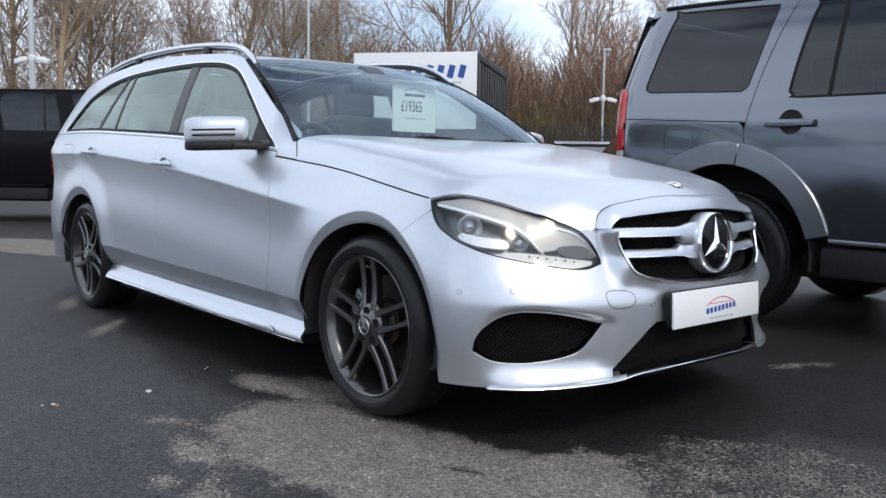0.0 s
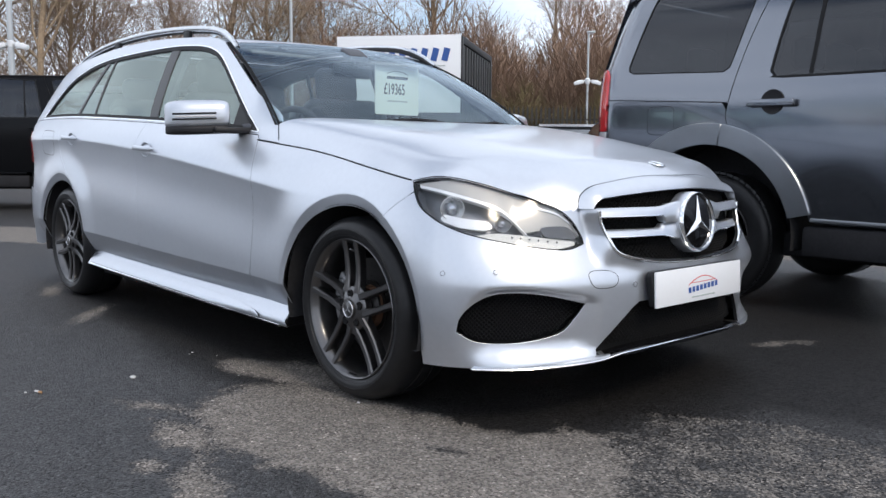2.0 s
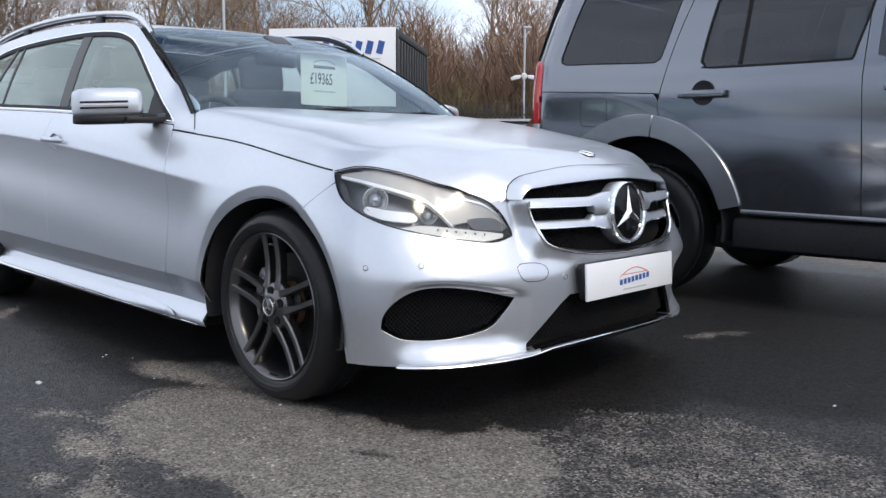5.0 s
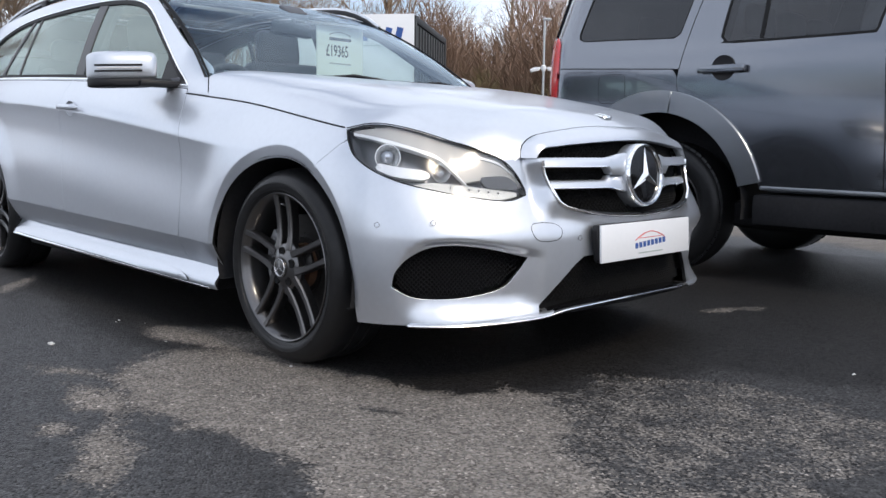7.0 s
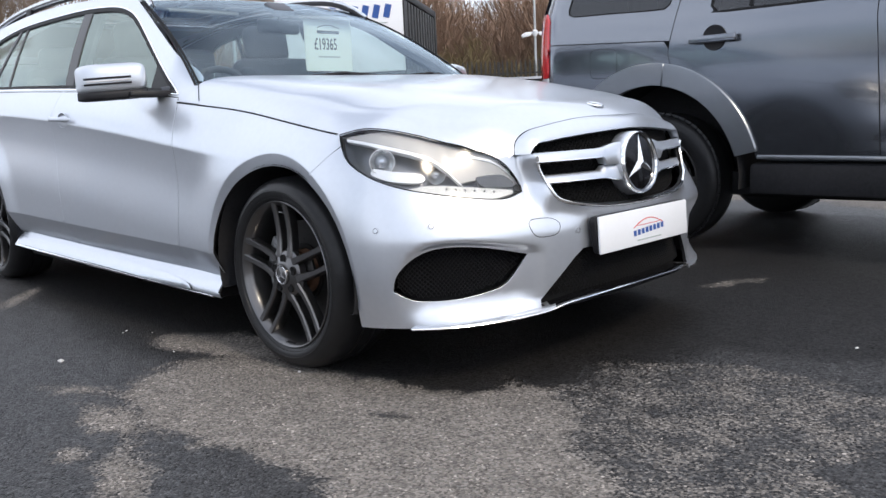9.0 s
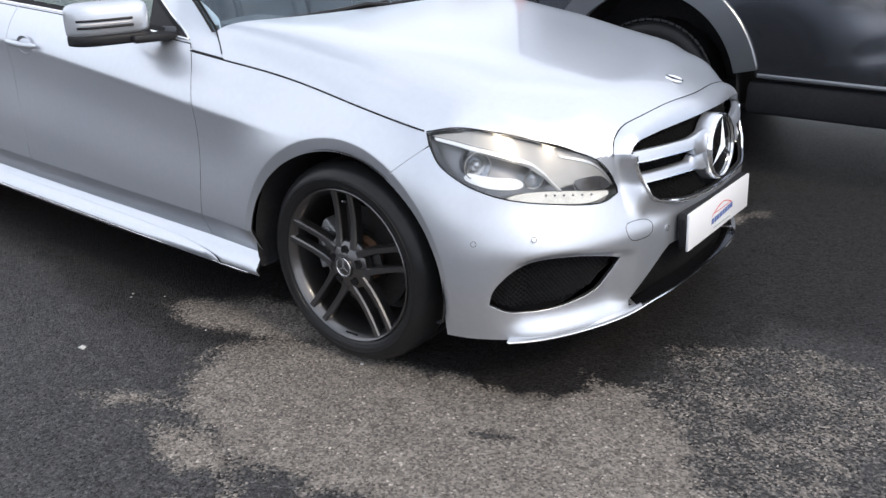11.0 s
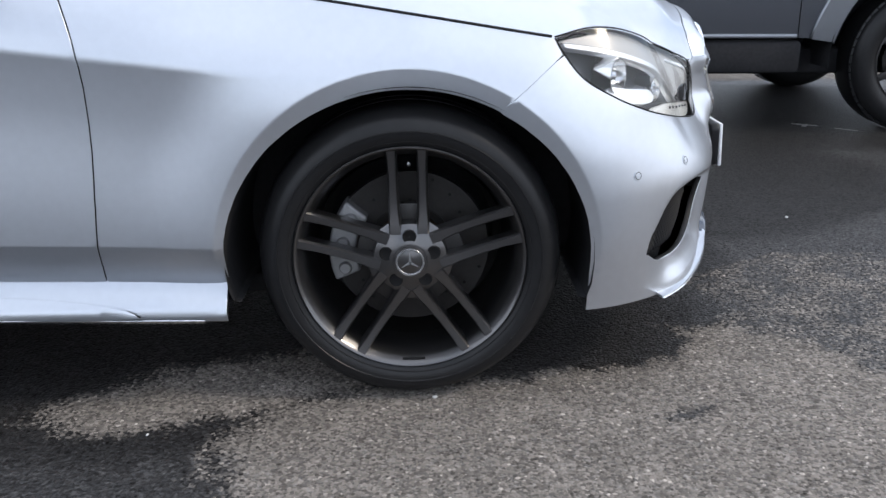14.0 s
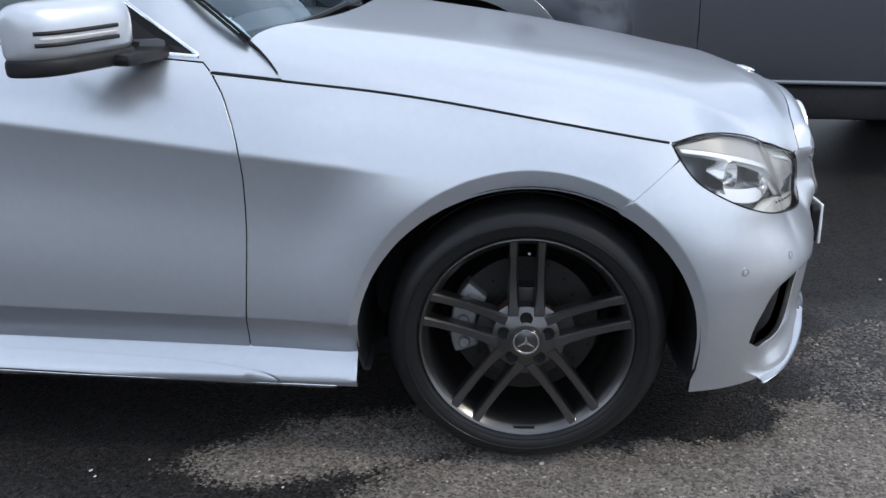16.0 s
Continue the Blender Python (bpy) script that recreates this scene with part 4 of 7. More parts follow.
# bonnet
hood_edge = [np.array((x, -float(HOOD_Y(x)) + 0.0005)) for x in np.linspace(-0.545, 0.292, 32)]
lamp_edge = curve2([(0.294, -0.8125), (0.372, -0.763), (0.437, -0.698), (0.52, -0.630), (0.606, -0.558), (0.660, -0.502), (0.682, -0.463)], 0.02)
hood_rear = curve2([(-0.495, 0.0), (-0.505, -0.35), (-0.545, -0.6), (-0.628, -0.757)], 0.03)
hl = chain(hood_rear, straight([(-0.628, -0.757), (-0.545, -0.8055)], 0.01), hood_edge, lamp_edge, [np.array((x - 0.003, -y)) for x, y in curve2(HOOD_FRONT, 0.02)], straight([(0.724, 0), (-0.495, 0)], 0.03))
crease_runs = [[np.array((x, -float(0.728 - 0.035 * ease(-0.3, 0.3, x) - 0.12 * ease(0.2, 0.66, x)) - dy)) for x in np.arange(-0.44, 0.57, 0.012)] for dy in (-0.02, -0.01, 0.0, 0.01, 0.02, 0.03)]
sheet("bonnet", hood, hl, SILVER, estate, both=True, step=0.026, runs=crease_runs)
ribbon("bonnet_gap", ring, to_s(SHUT), 0.0054, 0.0024, SEAL, estate)
ribbon("cowl_gap", hood, straight([(-0.630, -0.7545), (-0.549, -0.8045)], 0.01), 0.0045, 0.0012, SEAL, estate)
# scuttle under the screen
sheet("scuttle", lambda u, v: (-0.47 - 0.105 * np.abs(u) ** 2.4 - 0.10 * v, u * 0.75, 0.955 - 0.02 * u ** 2 + 0.02 * v), straight([(0, 0), (-1, 0), (-1, 1), (0, 1), (0, 0)], 0.08), PLASTIC, estate, both=True, step=0.1, flange=0)

# upper body side with its glass
DLO_TOP = [(-0.735, 0.952), (-0.90, 1.062), (-1.10, 1.195), (-1.25, 1.288), (-1.36, 1.338), (-1.50, 1.372), (-1.70, 1.391), (-1.92, 1.398), (-2.3, 1.396), (-2.65, 1.383), (-2.90, 1.350), (-3.10, 1.285), (-3.24, 1.185), (-3.36, 1.072)]
dlo = chain(curve2(DLO_TOP, 0.025), [np.array((x, float(BELT(x)) + 0.004)) for x in np.linspace(-3.35, -0.735, 90)])
side_loop = chain(straight([(-0.702, 0.923), (-0.549, 0.908)], 0.02), curve2([(-0.549, 0.908), (-0.59, 0.95), (-0.634, 0.990), (-0.66, 1.012), (-0.80, 1.092), (-0.95, 1.175), (-1.15, 1.285), (-1.33, 1.379)], 0.025),
                  [np.array((x, float(TOP_Z(x)))) for x in np.linspace(-1.33, -3.62, 80)], curve2([(-3.62, 1.25), (-3.68, 1.15), (-3.70, 1.055)], 0.03), [np.array((x, float(BELT(x)) - 0.004)) for x in np.linspace(-3.66, -0.72, 100)])
pair("body_side", upper, side_loop, SILVER, estate, holes=[shrink(dlo, -0.004)])
pair("window_seal", upper, shrink(dlo, -0.003), SEAL, estate, holes=[shrink(dlo, 0.018)], lift=-0.001, flange=0.02)
pair("side_window", upper, shrink(dlo, 0.004), WINDOW, estate, lift=-0.008, step=0.05, flange=0)
PILLAR = mat("satin_black", (0.012, 0.012, 0.014), 0.35)
ribbon("window_trim", upper, [np.array(p) for p in shrink(dlo, -0.001)], 0.008, 0.003, CHROME, estate, closed=True, label="chrome strip round the side windows")
for (bx0, bz0), (tx0, tz0), w in (((-1.70, 1.016), (-1.80, 1.393), 0.085), ((-2.745, 1.062), (-2.615, 1.384), 0.032), ((-2.47, 1.052), (-2.53, 1.388), 0.018)):
    if w:
        pair("window_pillar", upper, straight([(bx0 - w / 2, bz0), (tx0 - w / 2, tz0), (tx0 + w / 2, tz0), (bx0 + w / 2, bz0), (bx0 - w / 2, bz0)], 0.03), PILLAR, estate, lift=-0.004, flange=0.01, step=0.04)
pair("pillar_lining", upper, shrink(side_loop, 0.012), CABIN, estate, holes=[shrink(dlo, -0.002)], lift=-0.028, flange=0, step=0.06)
# black corner that carries the mirror
pair("mirror_corner", upper, chain(straight([(-0.742, 0.955), (-0.955, 1.094), (-0.945, 0.968), (-0.742, 0.955)], 0.02)), PLASTIC, estate, lift=-0.002, flange=0.01)

rf = [np.array((x, float(upper(x, TOP_Z(x))[1]) + 0.003)) for x in np.linspace(-1.33, -3.62, 60)]
roof_front = curve2([(-1.245, 0), (-1.265, -0.25), (-1.31, -0.5), (-1.33, float(rf[0][1]))], 0.03)
gx0 = [np.array((x, float(upper(x, TOP_Z(x))[1]) + 0.075)) for x in np.linspace(-1.50, -2.75, 40)]
glass_roof = chain(curve2([(-1.40, 0), (-1.42, -0.25), (-1.46, -0.46), tuple(gx0[0])], 0.03), gx0, straight([tuple(gx0[-1]), (-2.75, 0), (-1.40, 0)], 0.04))
glass_front = curve2([(-1.40, 0), (-1.42, -0.25), (-1.46, -0.46), tuple(gx0[0])], 0.03)
rl = chain(roof_front, rf, straight([(-3.62, float(rf[-1][1])), (-3.62, 0), (-2.75, 0), tuple(gx0[-1])], 0.04), gx0[::-1], glass_front[::-1], straight([(-1.40, 0), (-1.245, 0)], 0.04))
sheet("roof", roof, rl, SILVER, estate, both=True, step=0.05)
sheet("glass_roof", roof, shrink(glass_roof, -0.006), ROOF_GLASS, estate, both=True, step=0.05, lift=0.002, flange=0.0, label="black glass roof panel")
sheet("windscreen", screen, straight([(0, 0), (-1, 0), (-1, 1), (0, 1), (0, 0)], 0.05), SCREEN, estate, both=True, step=0.08, flange=0)
sheet("screen_border", screen, chain(straight([(0, 0), (-1.012, 0), (-1.016, 1.01), (0, 1.01), (0, 0.955), (-0.990, 0.955), (-0.990, 0.035), (0, 0.035), (0, 0)], 0.04)), SEAL, estate, both=True, step=0.08, flange=0, lift=-0.002, label="black border of the windscreen")
sheet("rear_screen", lambda u, v: (-3.90 + 0.30 * v - 0.02 * u ** 2, u * (0.62 - 0.08 * v), 1.04 + 0.28 * v), straight([(0, 0), (-1, 0), (-1, 1), (0, 1), (0, 0)], 0.1), WINDOW, estate, both=True, step=0.12, flange=0)
for sg in (-1, 1):
    edge = [[float(v) for v in screen(np.array(sg * (0.988 + 0.012 * k)), np.array(k))] for k in np.linspace(0.0, 1.0, 20)]
    part("screen_moulding", tube([(x + 0.002, y, z + 0.002) for x, y, z in edge], 0.0036, 6), SEAL, estate, "black moulding beside the windscreen")
# roof rails
for sg in (1, -1):
    pts = []
    for x in np.linspace(-1.235, -3.22, 26):
        u = (x + 1.235) / (-3.22 + 1.235)
        arch = 0.037 * (1 - (2 * abs(u - 0.5)) ** 5)
        yy = float(upper(np.array(x), TOP_Z(x))[1])
        zz = float(TOP_Z(x)) + 0.010 + arch
        pts.append((x, sg * (yy + 0.028), zz))
    part("roof_rail", tube(pts, [0.010] + [0.015] * 24 + [0.010], 10, flat=0.85), SATIN, estate, "satin aluminium roof rail")
    # black tube beside the rail paints the dark of its shaded inner side
    part("rail_shade_strip", tube([(x, y - sg * -0.016, z - 0.010) for x, y, z in pts], [0.008] + [0.013] * 24 + [0.008], 8, flat=0.7), PLASTIC, estate, "added black strip for the roof rail's shaded inner side")
    for u in (7, 18):
        p = pts[u]
        part("rail_foot", box(0.07, 0.022, 0.06, Matrix.Translation((p[0], p[1], p[2] - 0.035)), 0.006), PLASTIC, estate)

# wheel wells and underside
for hx in (0.0, -2.874):
    for sg in (1, -1):
        bm = bmesh.new()
        rows = []
        for k in range(33):
            a = math.pi * (1.12 - 1.24 * k / 32)
            r = ARCH + 0.022 * math.cos(a) ** 2 + 0.008
            rows.append([bm.verts.new((hx + r * math.cos(a), sg * y, max(HUB_Z + r * math.sin(a), 0.245))) for y in (0.872, 0.80, 0.70, 0.55)])
        for a, b in zip(rows, rows[1:]):
            for k in range(3):
                bm.faces.new((a[k], a[k + 1], b[k + 1], b[k]))
        c = bm.verts.new((hx, sg * 0.55, HUB_Z))
        for a, b in zip(rows, rows[1:]):
            bm.faces.new((a[3], c, b[3]))
        bmesh.ops.recalc_face_normals(bm, faces=bm.faces[:])
        part("wheel_arch_liner", bm, LINER, estate)
part("underbody", box(3.9, 1.30, 0.05, Matrix.Translation((-1.6, 0, 0.20)), 0.01), UNDER, estate)
part("underbody", box(1.95, 1.66, 0.06, Matrix.Translation((-1.44, 0, 0.215)), 0.01), UNDER, estate)
part("engine_bay", box(0.95, 1.06, 0.45, Matrix.Translation((0.10, 0, 0.47)), 0.02), UNDER, estate)

# ---- lamps ----
def lamp(sg):
    more = dict(mirror=sg > 0)
    loop = shrink(LAMP, 0.003)
    unit = sheet("headlamp", ring, loop, LENS, estate, lift=-0.001, step=0.03, flange=0.0, label="clear headlamp with chrome reflectors", **more)
    sheet("housing", ring, loop, LAMP_BACK, unit, lift=-0.07, step=0.02, flange=-0.066, **more)
    ribbon_side("lamp_seal", ring, [np.array(p) for p in shrink(LAMP, 0.001)], 0.0036, 0.0008, SEAL, unit, sg)
    flip_y = 1 if sg < 0 else -1
    blade = curve2([(1.116, 0.774), (1.028, 0.762), (0.933, 0.746), (0.844, 0.727), (0.776, 0.708), (0.731, 0.68), (0.704, 0.652), (0.676, 0.626)], 0.012)
    inner_blade = curve2([(0.665, 0.716), (0.611, 0.703), (0.563, 0.686), (0.516, 0.654), (0.482, 0.614)], 0.012)
    brow = curve2([(0.480, 0.622), (0.506, 0.662), (0.548, 0.693), (0.60, 0.716), (0.70, 0.747), (0.80, 0.777), (0.90, 0.791), (1.0, 0.794), (1.09, 0.784), (1.122, 0.779)], 0.012)
    # satin shelf under the top edge, split by two bright blades
    shelf = chain([p + np.array((0, 0.004)) for p in blade], curve2([(0.676, 0.630), (0.62, 0.636), (0.56, 0.632), (0.50, 0.614), (0.482, 0.612)], 0.012), brow)
    sheet("lamp_shelf", ring, shelf, LAMP_SHELF, unit, lift=-0.014, step=0.015, flange=0.014, label="satin grey lamp shelf", **more)
    for run, wide in ((blade, 0.007), (inner_blade, 0.005)):
        low = [p - np.array((0.006, wide + 0.003 * math.sin(i / len(run) * math.pi))) for i, p in enumerate(run)]
        sheet("lamp_blade", ring, chain(run, low[::-1]), LAMP_WHITE, unit, lift=-0.010, step=0.008, flange=0.02, label="bright lamp blade", **more)
    strip = chain(curve2([(0.862, 0.622), (0.81, 0.628), (0.757, 0.627), (0.653, 0.616), (0.571, 0.606), (0.50, 0.598)], 0.012), curve2([(0.50, 0.590), (0.571, 0.581), (0.653, 0.588), (0.757, 0.601), (0.862, 0.616)], 0.012))
    sheet("daytime_strip", ring, strip, LAMP_STRIP, unit, lift=-0.014, step=0.01, flange=0.03, label="pale daytime running strip", **more)
    plate_ = chain(curve2([(1.0, 0.690), (0.93, 0.682), (0.83, 0.672), (0.80, 0.655), (0.83, 0.645), (0.93, 0.652), (1.0, 0.672), (1.01, 0.68)], 0.012, closed=True))
    sheet("lamp_tray", ring, plate_, LAMP_WHITE, unit, lift=-0.030, step=0.012, flange=0.02, **more)
    cavity = chain(curve2([(0.622, 0.641), (0.575, 0.646), (0.525, 0.640), (0.492, 0.610), (0.54, 0.608), (0.60, 0.614)], 0.008, closed=True))
    sheet("lamp_cavity", ring, cavity, LAMP_EYE, unit, lift=-0.011, step=0.008, flange=0.012, **more)
    for k in range(6):
        s, z = 0.73 - 0.032 * k, 0.612 - 0.0035 * k
        p = [float(v) for v in ring(np.array(s), np.array(z))]
        part("light_element", lathe([(0.0005, 0.002), (0.0026, 0.0015), (0.0038, -0.002)], 10, Matrix.Translation((p[0] - 0.011, (p[1] + 0.008) * flip_y, p[2])) @ Vector((0.78, -0.62 * flip_y, 0.05)).to_track_quat("Z", "Y").to_matrix().to_4x4()), LAMP_EYE, unit)
    for s, z, r, deep in ((0.955, 0.700, 0.036, 0.040), (0.76, 0.655, 0.026, 0.045), (0.60, 0.622, 0.018, 0.04)):
        nrm = Vector((0.80, -0.60, 0.03)).normalized()
        p = Vector([float(v) for v in ring(np.array(s), np.array(z))]) - nrm * deep
        m = Matrix.Translation((p.x, p.y * flip_y, p.z)) @ Vector((nrm.x, nrm.y * flip_y, nrm.z)).to_track_quat("Z", "Y").to_matrix().to_4x4()
        part("reflector", lathe([(r * 0.45, -0.035), (r * 0.75, -0.02), (r * 0.95, 0.0), (r, 0.012), (r * 1.07, 0.012), (r * 1.10, -0.004), (r * 1.10, -0.03)], 36, m), LAMP_BOWL, unit)
        part("projector", lathe([(0.0005, 0.006), (r * 0.25, 0.004), (r * 0.48, -0.006), (r * 0.6, -0.022), (r * 0.62, -0.035)], 28, m), LAMP_BULB, unit)
        part("projector_ring", lathe([(r * 0.60, -0.02), (r * 0.64, -0.014), (r * 0.70, -0.018), (r * 0.70, -0.03)], 28, m), SATIN, unit)


def ribbon_side(name, surface, run, width, height, material, parent, sg, closed=True):
    before = set(bpy.data.objects)
    ribbon(name, surface, run, width, height, material, parent, mirror=False, closed=closed)
    for ob in set(bpy.data.objects) - before:
        if sg > 0:
            ob.data.transform(Matrix.Diagonal((1, -1, 1, 1)))
            ob.data.flip_normals()


LAMP_WHITE = mat("lamp_white", (0.80, 0.80, 0.80), 0.30, 0.6, 0.5)
LAMP_BOWL = mat("lamp_reflector", (0.86, 0.86, 0.85), 0.14, 1.0)
LAMP_BACK = mat("lamp_housing", (0.27, 0.275, 0.29), 0.30, 0.6, grain=0.05)
LAMP_SHELF = mat("lamp_shelf", (0.42, 0.41, 0.395), 0.45, 0.4, grain=0.04)
LAMP_STRIP = mat("frosted_strip", (0.74, 0.73, 0.68), 0.3, 0.0, 0.6, grain=0.35, grain_scale=260.0)
LAMP_EYE = mat("lamp_cavity", (0.05, 0.05, 0.055), 0.12, 0.3, 1.0)
LAMP_BULB = mat("projector_glass", (0.50, 0.53, 0.58), 0.05, 0.9, 1.0)
lamp(-1)
lamp(1)


# ---- wheels: five twin-spoke alloys, z outwards ----
def wheel(name, m, parent, spin=0.0):
    hub = part(name, lathe([(0.246, -0.012), (0.252, -0.006), (0.262, 0.000), (0.274, 0.004), (0.288, 0.003), (0.302, -0.006), (0.3125, -0.018), (0.320, -0.034), (0.3245, -0.05), (0.327, -0.075),
                            (0.327, -0.10), (0.3215, -0.102), (0.3215, -0.108), (0.327, -0.110), (0.327, -0.150), (0.3215, -0.152), (0.3215, -0.158), (0.327, -0.16), (0.3265, -0.19), (0.318, -0.225), (0.29, -0.235), (0.246, -0.22)], 96, closed=False), RUBBER, parent, angle=60)
    hub["label"] = "black low-profile tyre"
    hub.matrix_local = m
    rings = lathe([(0.2775, 0.0042), (0.2785, 0.0055), (0.2800, 0.0055), (0.2810, 0.0040)], 96)
    part("sidewall_rib", join(rings, lathe([(0.2575, -0.0035), (0.2585, -0.001), (0.2600, -0.0008), (0.2612, -0.002)], 96)), RUBBER, hub)
    rim = part("rim", lathe([(0.2465, -0.014), (0.2480, -0.006), (0.2455, -0.0035), (0.2425, -0.005), (0.2385, -0.012), (0.2320, -0.020), (0.2255, -0.034), (0.2215, -0.06), (0.214, -0.11), (0.210, -0.2)], 96), RIM, hub, "gunmetal alloy rim")
    part("barrel", lathe([(0.2095, -0.10), (0.2085, -0.205), (0.19, -0.215)], 64), RIM_DARK, rim)
    # spokes
    def spoke(side):
        bm = bmesh.new()
        stations = ((0.058, 0.0285, 0.0125, -0.012, 0.030), (0.080, 0.0300, 0.0115, -0.014, 0.032), (0.10, 0.0305, 0.0100, -0.018, 0.032), (0.15, 0.0310, 0.0088, -0.019, 0.032), (0.20, 0.0312, 0.0088, -0.014, 0.034), (0.232, 0.0315, 0.0098, -0.008, 0.036), (0.2385, 0.0318, 0.0105, -0.0065, 0.034))
        rows = []
        for r, off, w, h, deep in stations:
            prof = ((-w - 0.003, h - deep), (-w - 0.0015, h - 0.006), (-w + 0.002, h - 0.0005), (w - 0.002, h), (w + 0.0015, h - 0.006), (w + 0.003, h - deep))
            rows.append([bm.verts.new((r, side * (off + dy), dz)) for dy, dz in prof])
        for a, b in zip(rows, rows[1:]):
            for k in range(5):
                bm.faces.new((a[k], a[k + 1], b[k + 1], b[k]))
            bm.faces.new((a[5], a[0], b[0], b[5]))
        bm.faces.new(rows[0]), bm.faces.new(rows[-1][::-1])
        bmesh.ops.recalc_face_normals(bm, faces=bm.faces[:])
        return bm
    for k in range(5):
        turn = Matrix.Rotation(spin + radians(90 + 72 * k), 4, "Z")
        for side in (1, -1):
            b = spoke(side)
            b.transform(turn)
            part("spoke", b, RIM, rim, angle=22)
        web = prism([(0.05, -0.028), (0.115, -0.02), (0.115, 0.02), (0.05, 0.028)], 0.010, turn @ Matrix.Translation((0, 0, -0.060)), 0.003)
        part("spoke_web", web, RIM_DARK, rim)
        pad = prism([(0.038, -0.022), (0.084, -0.024), (0.094, -0.012), (0.094, 0.012), (0.084, 0.024), (0.038, 0.022)], 0.020, Matrix.Rotation(radians(36), 4, "Z") @ turn @ Matrix.Rotation(radians(9), 4, "Y") @ Matrix.Translation((0, 0, -0.027)), 0.004)
        part("hub_web", pad, RIM, rim, angle=25)
        part("web_dot", lathe([(0.0005, -0.0125), (0.0028, -0.0125), (0.0034, -0.016)], 10, Matrix.Rotation(radians(36), 4, "Z") @ turn @ Matrix.Translation((0.058, 0, -0.0025))), MESH_BLACK, rim)
        bolt_turn = Matrix.Rotation(spin + radians(90 + 72 * k), 4, "Z")
        part("wheel_bolt", lathe([(0.0005, -0.020), (0.0075, -0.020), (0.0085, -0.022), (0.0085, -0.045)], 12, bolt_turn @ Matrix.Translation((0.053, 0, -0.006))), MESH_BLACK, rim)
        # flat black disc on the hub plate paints the shaded depth of a bolt hole
        part("bolt_pocket", lathe([(0.0005, -0.0085), (0.0125, -0.0085), (0.0140, -0.0075), (0.0150, -0.012), (0.0150, -0.034)], 18, bolt_turn @ Matrix.Translation((0.053, 0, 0.0))), MESH_BLACK, rim)
    part("hub_plate", lathe([(0.034, -0.006), (0.040, -0.006), (0.048, -0.0105), (0.068, -0.015), (0.078, -0.022), (0.081, -0.045)], 60), RIM, rim)
    cap = part("centre_cap", lathe([(0.0005, 0.0015), (0.024, 0.001), (0.0265, -0.0005), (0.028, 0.0015), (0.0335, 0.001), (0.0345, -0.002), (0.0345, -0.012)], 48), RIM, rim, "round hub cap with a bright ring")
    part("cap_ring", lathe([(0.0255, 0.0012), (0.0265, 0.0028), (0.0300, 0.0028), (0.0310, 0.0010)], 48), SATIN, cap)
    tri = bmesh.new()
    for k in range(3):
        a = spin + radians(90 + 120 * k)
        b = prism([(0.0, -0.0030), (0.0225, -0.0005), (0.0225, 0.0005), (0.0, 0.0030)], 0.0018, Matrix.Rotation(a, 4, "Z") @ Matrix.Translation((0, 0, 0.0012)))
        me = bpy.data.meshes.new("ray")
        b.to_mesh(me)
        b.free()
        tri.from_mesh(me)
        bpy.data.meshes.remove(me)
    part("cap_emblem", tri, CHROME, cap, smooth=False)
    part("rim_tag", box(0.050, 0.006, 0.003, Matrix.Rotation(spin, 4, "Z") @ Matrix.Translation((0, -0.2335, -0.017)) @ Matrix.Rotation(radians(-52), 4, "X"), 0.001), MESH_BLACK, rim)
    part("tyre_valve", rod((0.0, 0.204, -0.03), (0.0, 0.211, -0.010), 0.004, 0.003, 8), CALIPER, rim)
    # brake behind the spokes
    disc = part("brake_disc", lathe([(0.075, -0.115), (0.078, -0.098), (0.095, -0.096), (0.095, -0.102), (0.172, -0.102), (0.172, -0.13), (0.095, -0.13)], 64), DISC, hub, "drilled steel brake disc")
    holes = bmesh.new()
    for k in range(40):
        a, r = 2 * math.pi * k / 40 * 2.0, 0.108 + 0.013 * (k % 5)
        bmesh.ops.create_circle(holes, cap_ends=True, segments=8, radius=0.0036, matrix=Matrix.Translation((r * math.cos(a), r * math.sin(a), -0.1013)))
    tagged(part("drilled_holes", holes, SEAL, disc, smooth=False), kind="stuff")
    part("disc_bell", lathe([(0.0005, -0.075), (0.07, -0.076), (0.074, -0.082), (0.075, -0.12)], 40), RUST, disc, "rusty disc bell")
    return hub


def caliper(name, m, parent):
    pts = [(0.118 * math.cos(a), 0.118 * math.sin(a)) for a in np.linspace(radians(140), radians(202), 9)]
    pts += [(0.178 * math.cos(a), 0.178 * math.sin(a)) for a in np.linspace(radians(202), radians(140), 9)]
    bm = prism(pts, 0.06, Matrix.Translation((0, 0, -0.128)), 0.006, 3)
    ob = part(name, bm, CALIPER, parent, "grey brake caliper")
    ob.matrix_local = m
    for a in (150, 172, 194):
        part("caliper_boss", lathe([(0.0005, -0.060), (0.011, -0.060), (0.014, -0.064), (0.015, -0.07)], 16, Matrix.Translation((0.148 * math.cos(radians(a)), 0.148 * math.sin(radians(a)), 0))), CALIPER, ob)
    return ob


WHEEL_Y = 0.866
for hx, spin in ((0.0, radians(1.0)), (-2.874, radians(33))):
    for sg in (-1, 1):
        # outward axis to -y (right side) or +y
        m = Matrix.Translation((hx, sg * WHEEL_Y, HUB_Z)) @ (Matrix.Rotation(radians(90), 4, "X") if sg < 0 else Matrix.Rotation(radians(-90), 4, "X"))
        wheel("wheel", m, estate, spin)
        caliper("brake_caliper", m, estate)


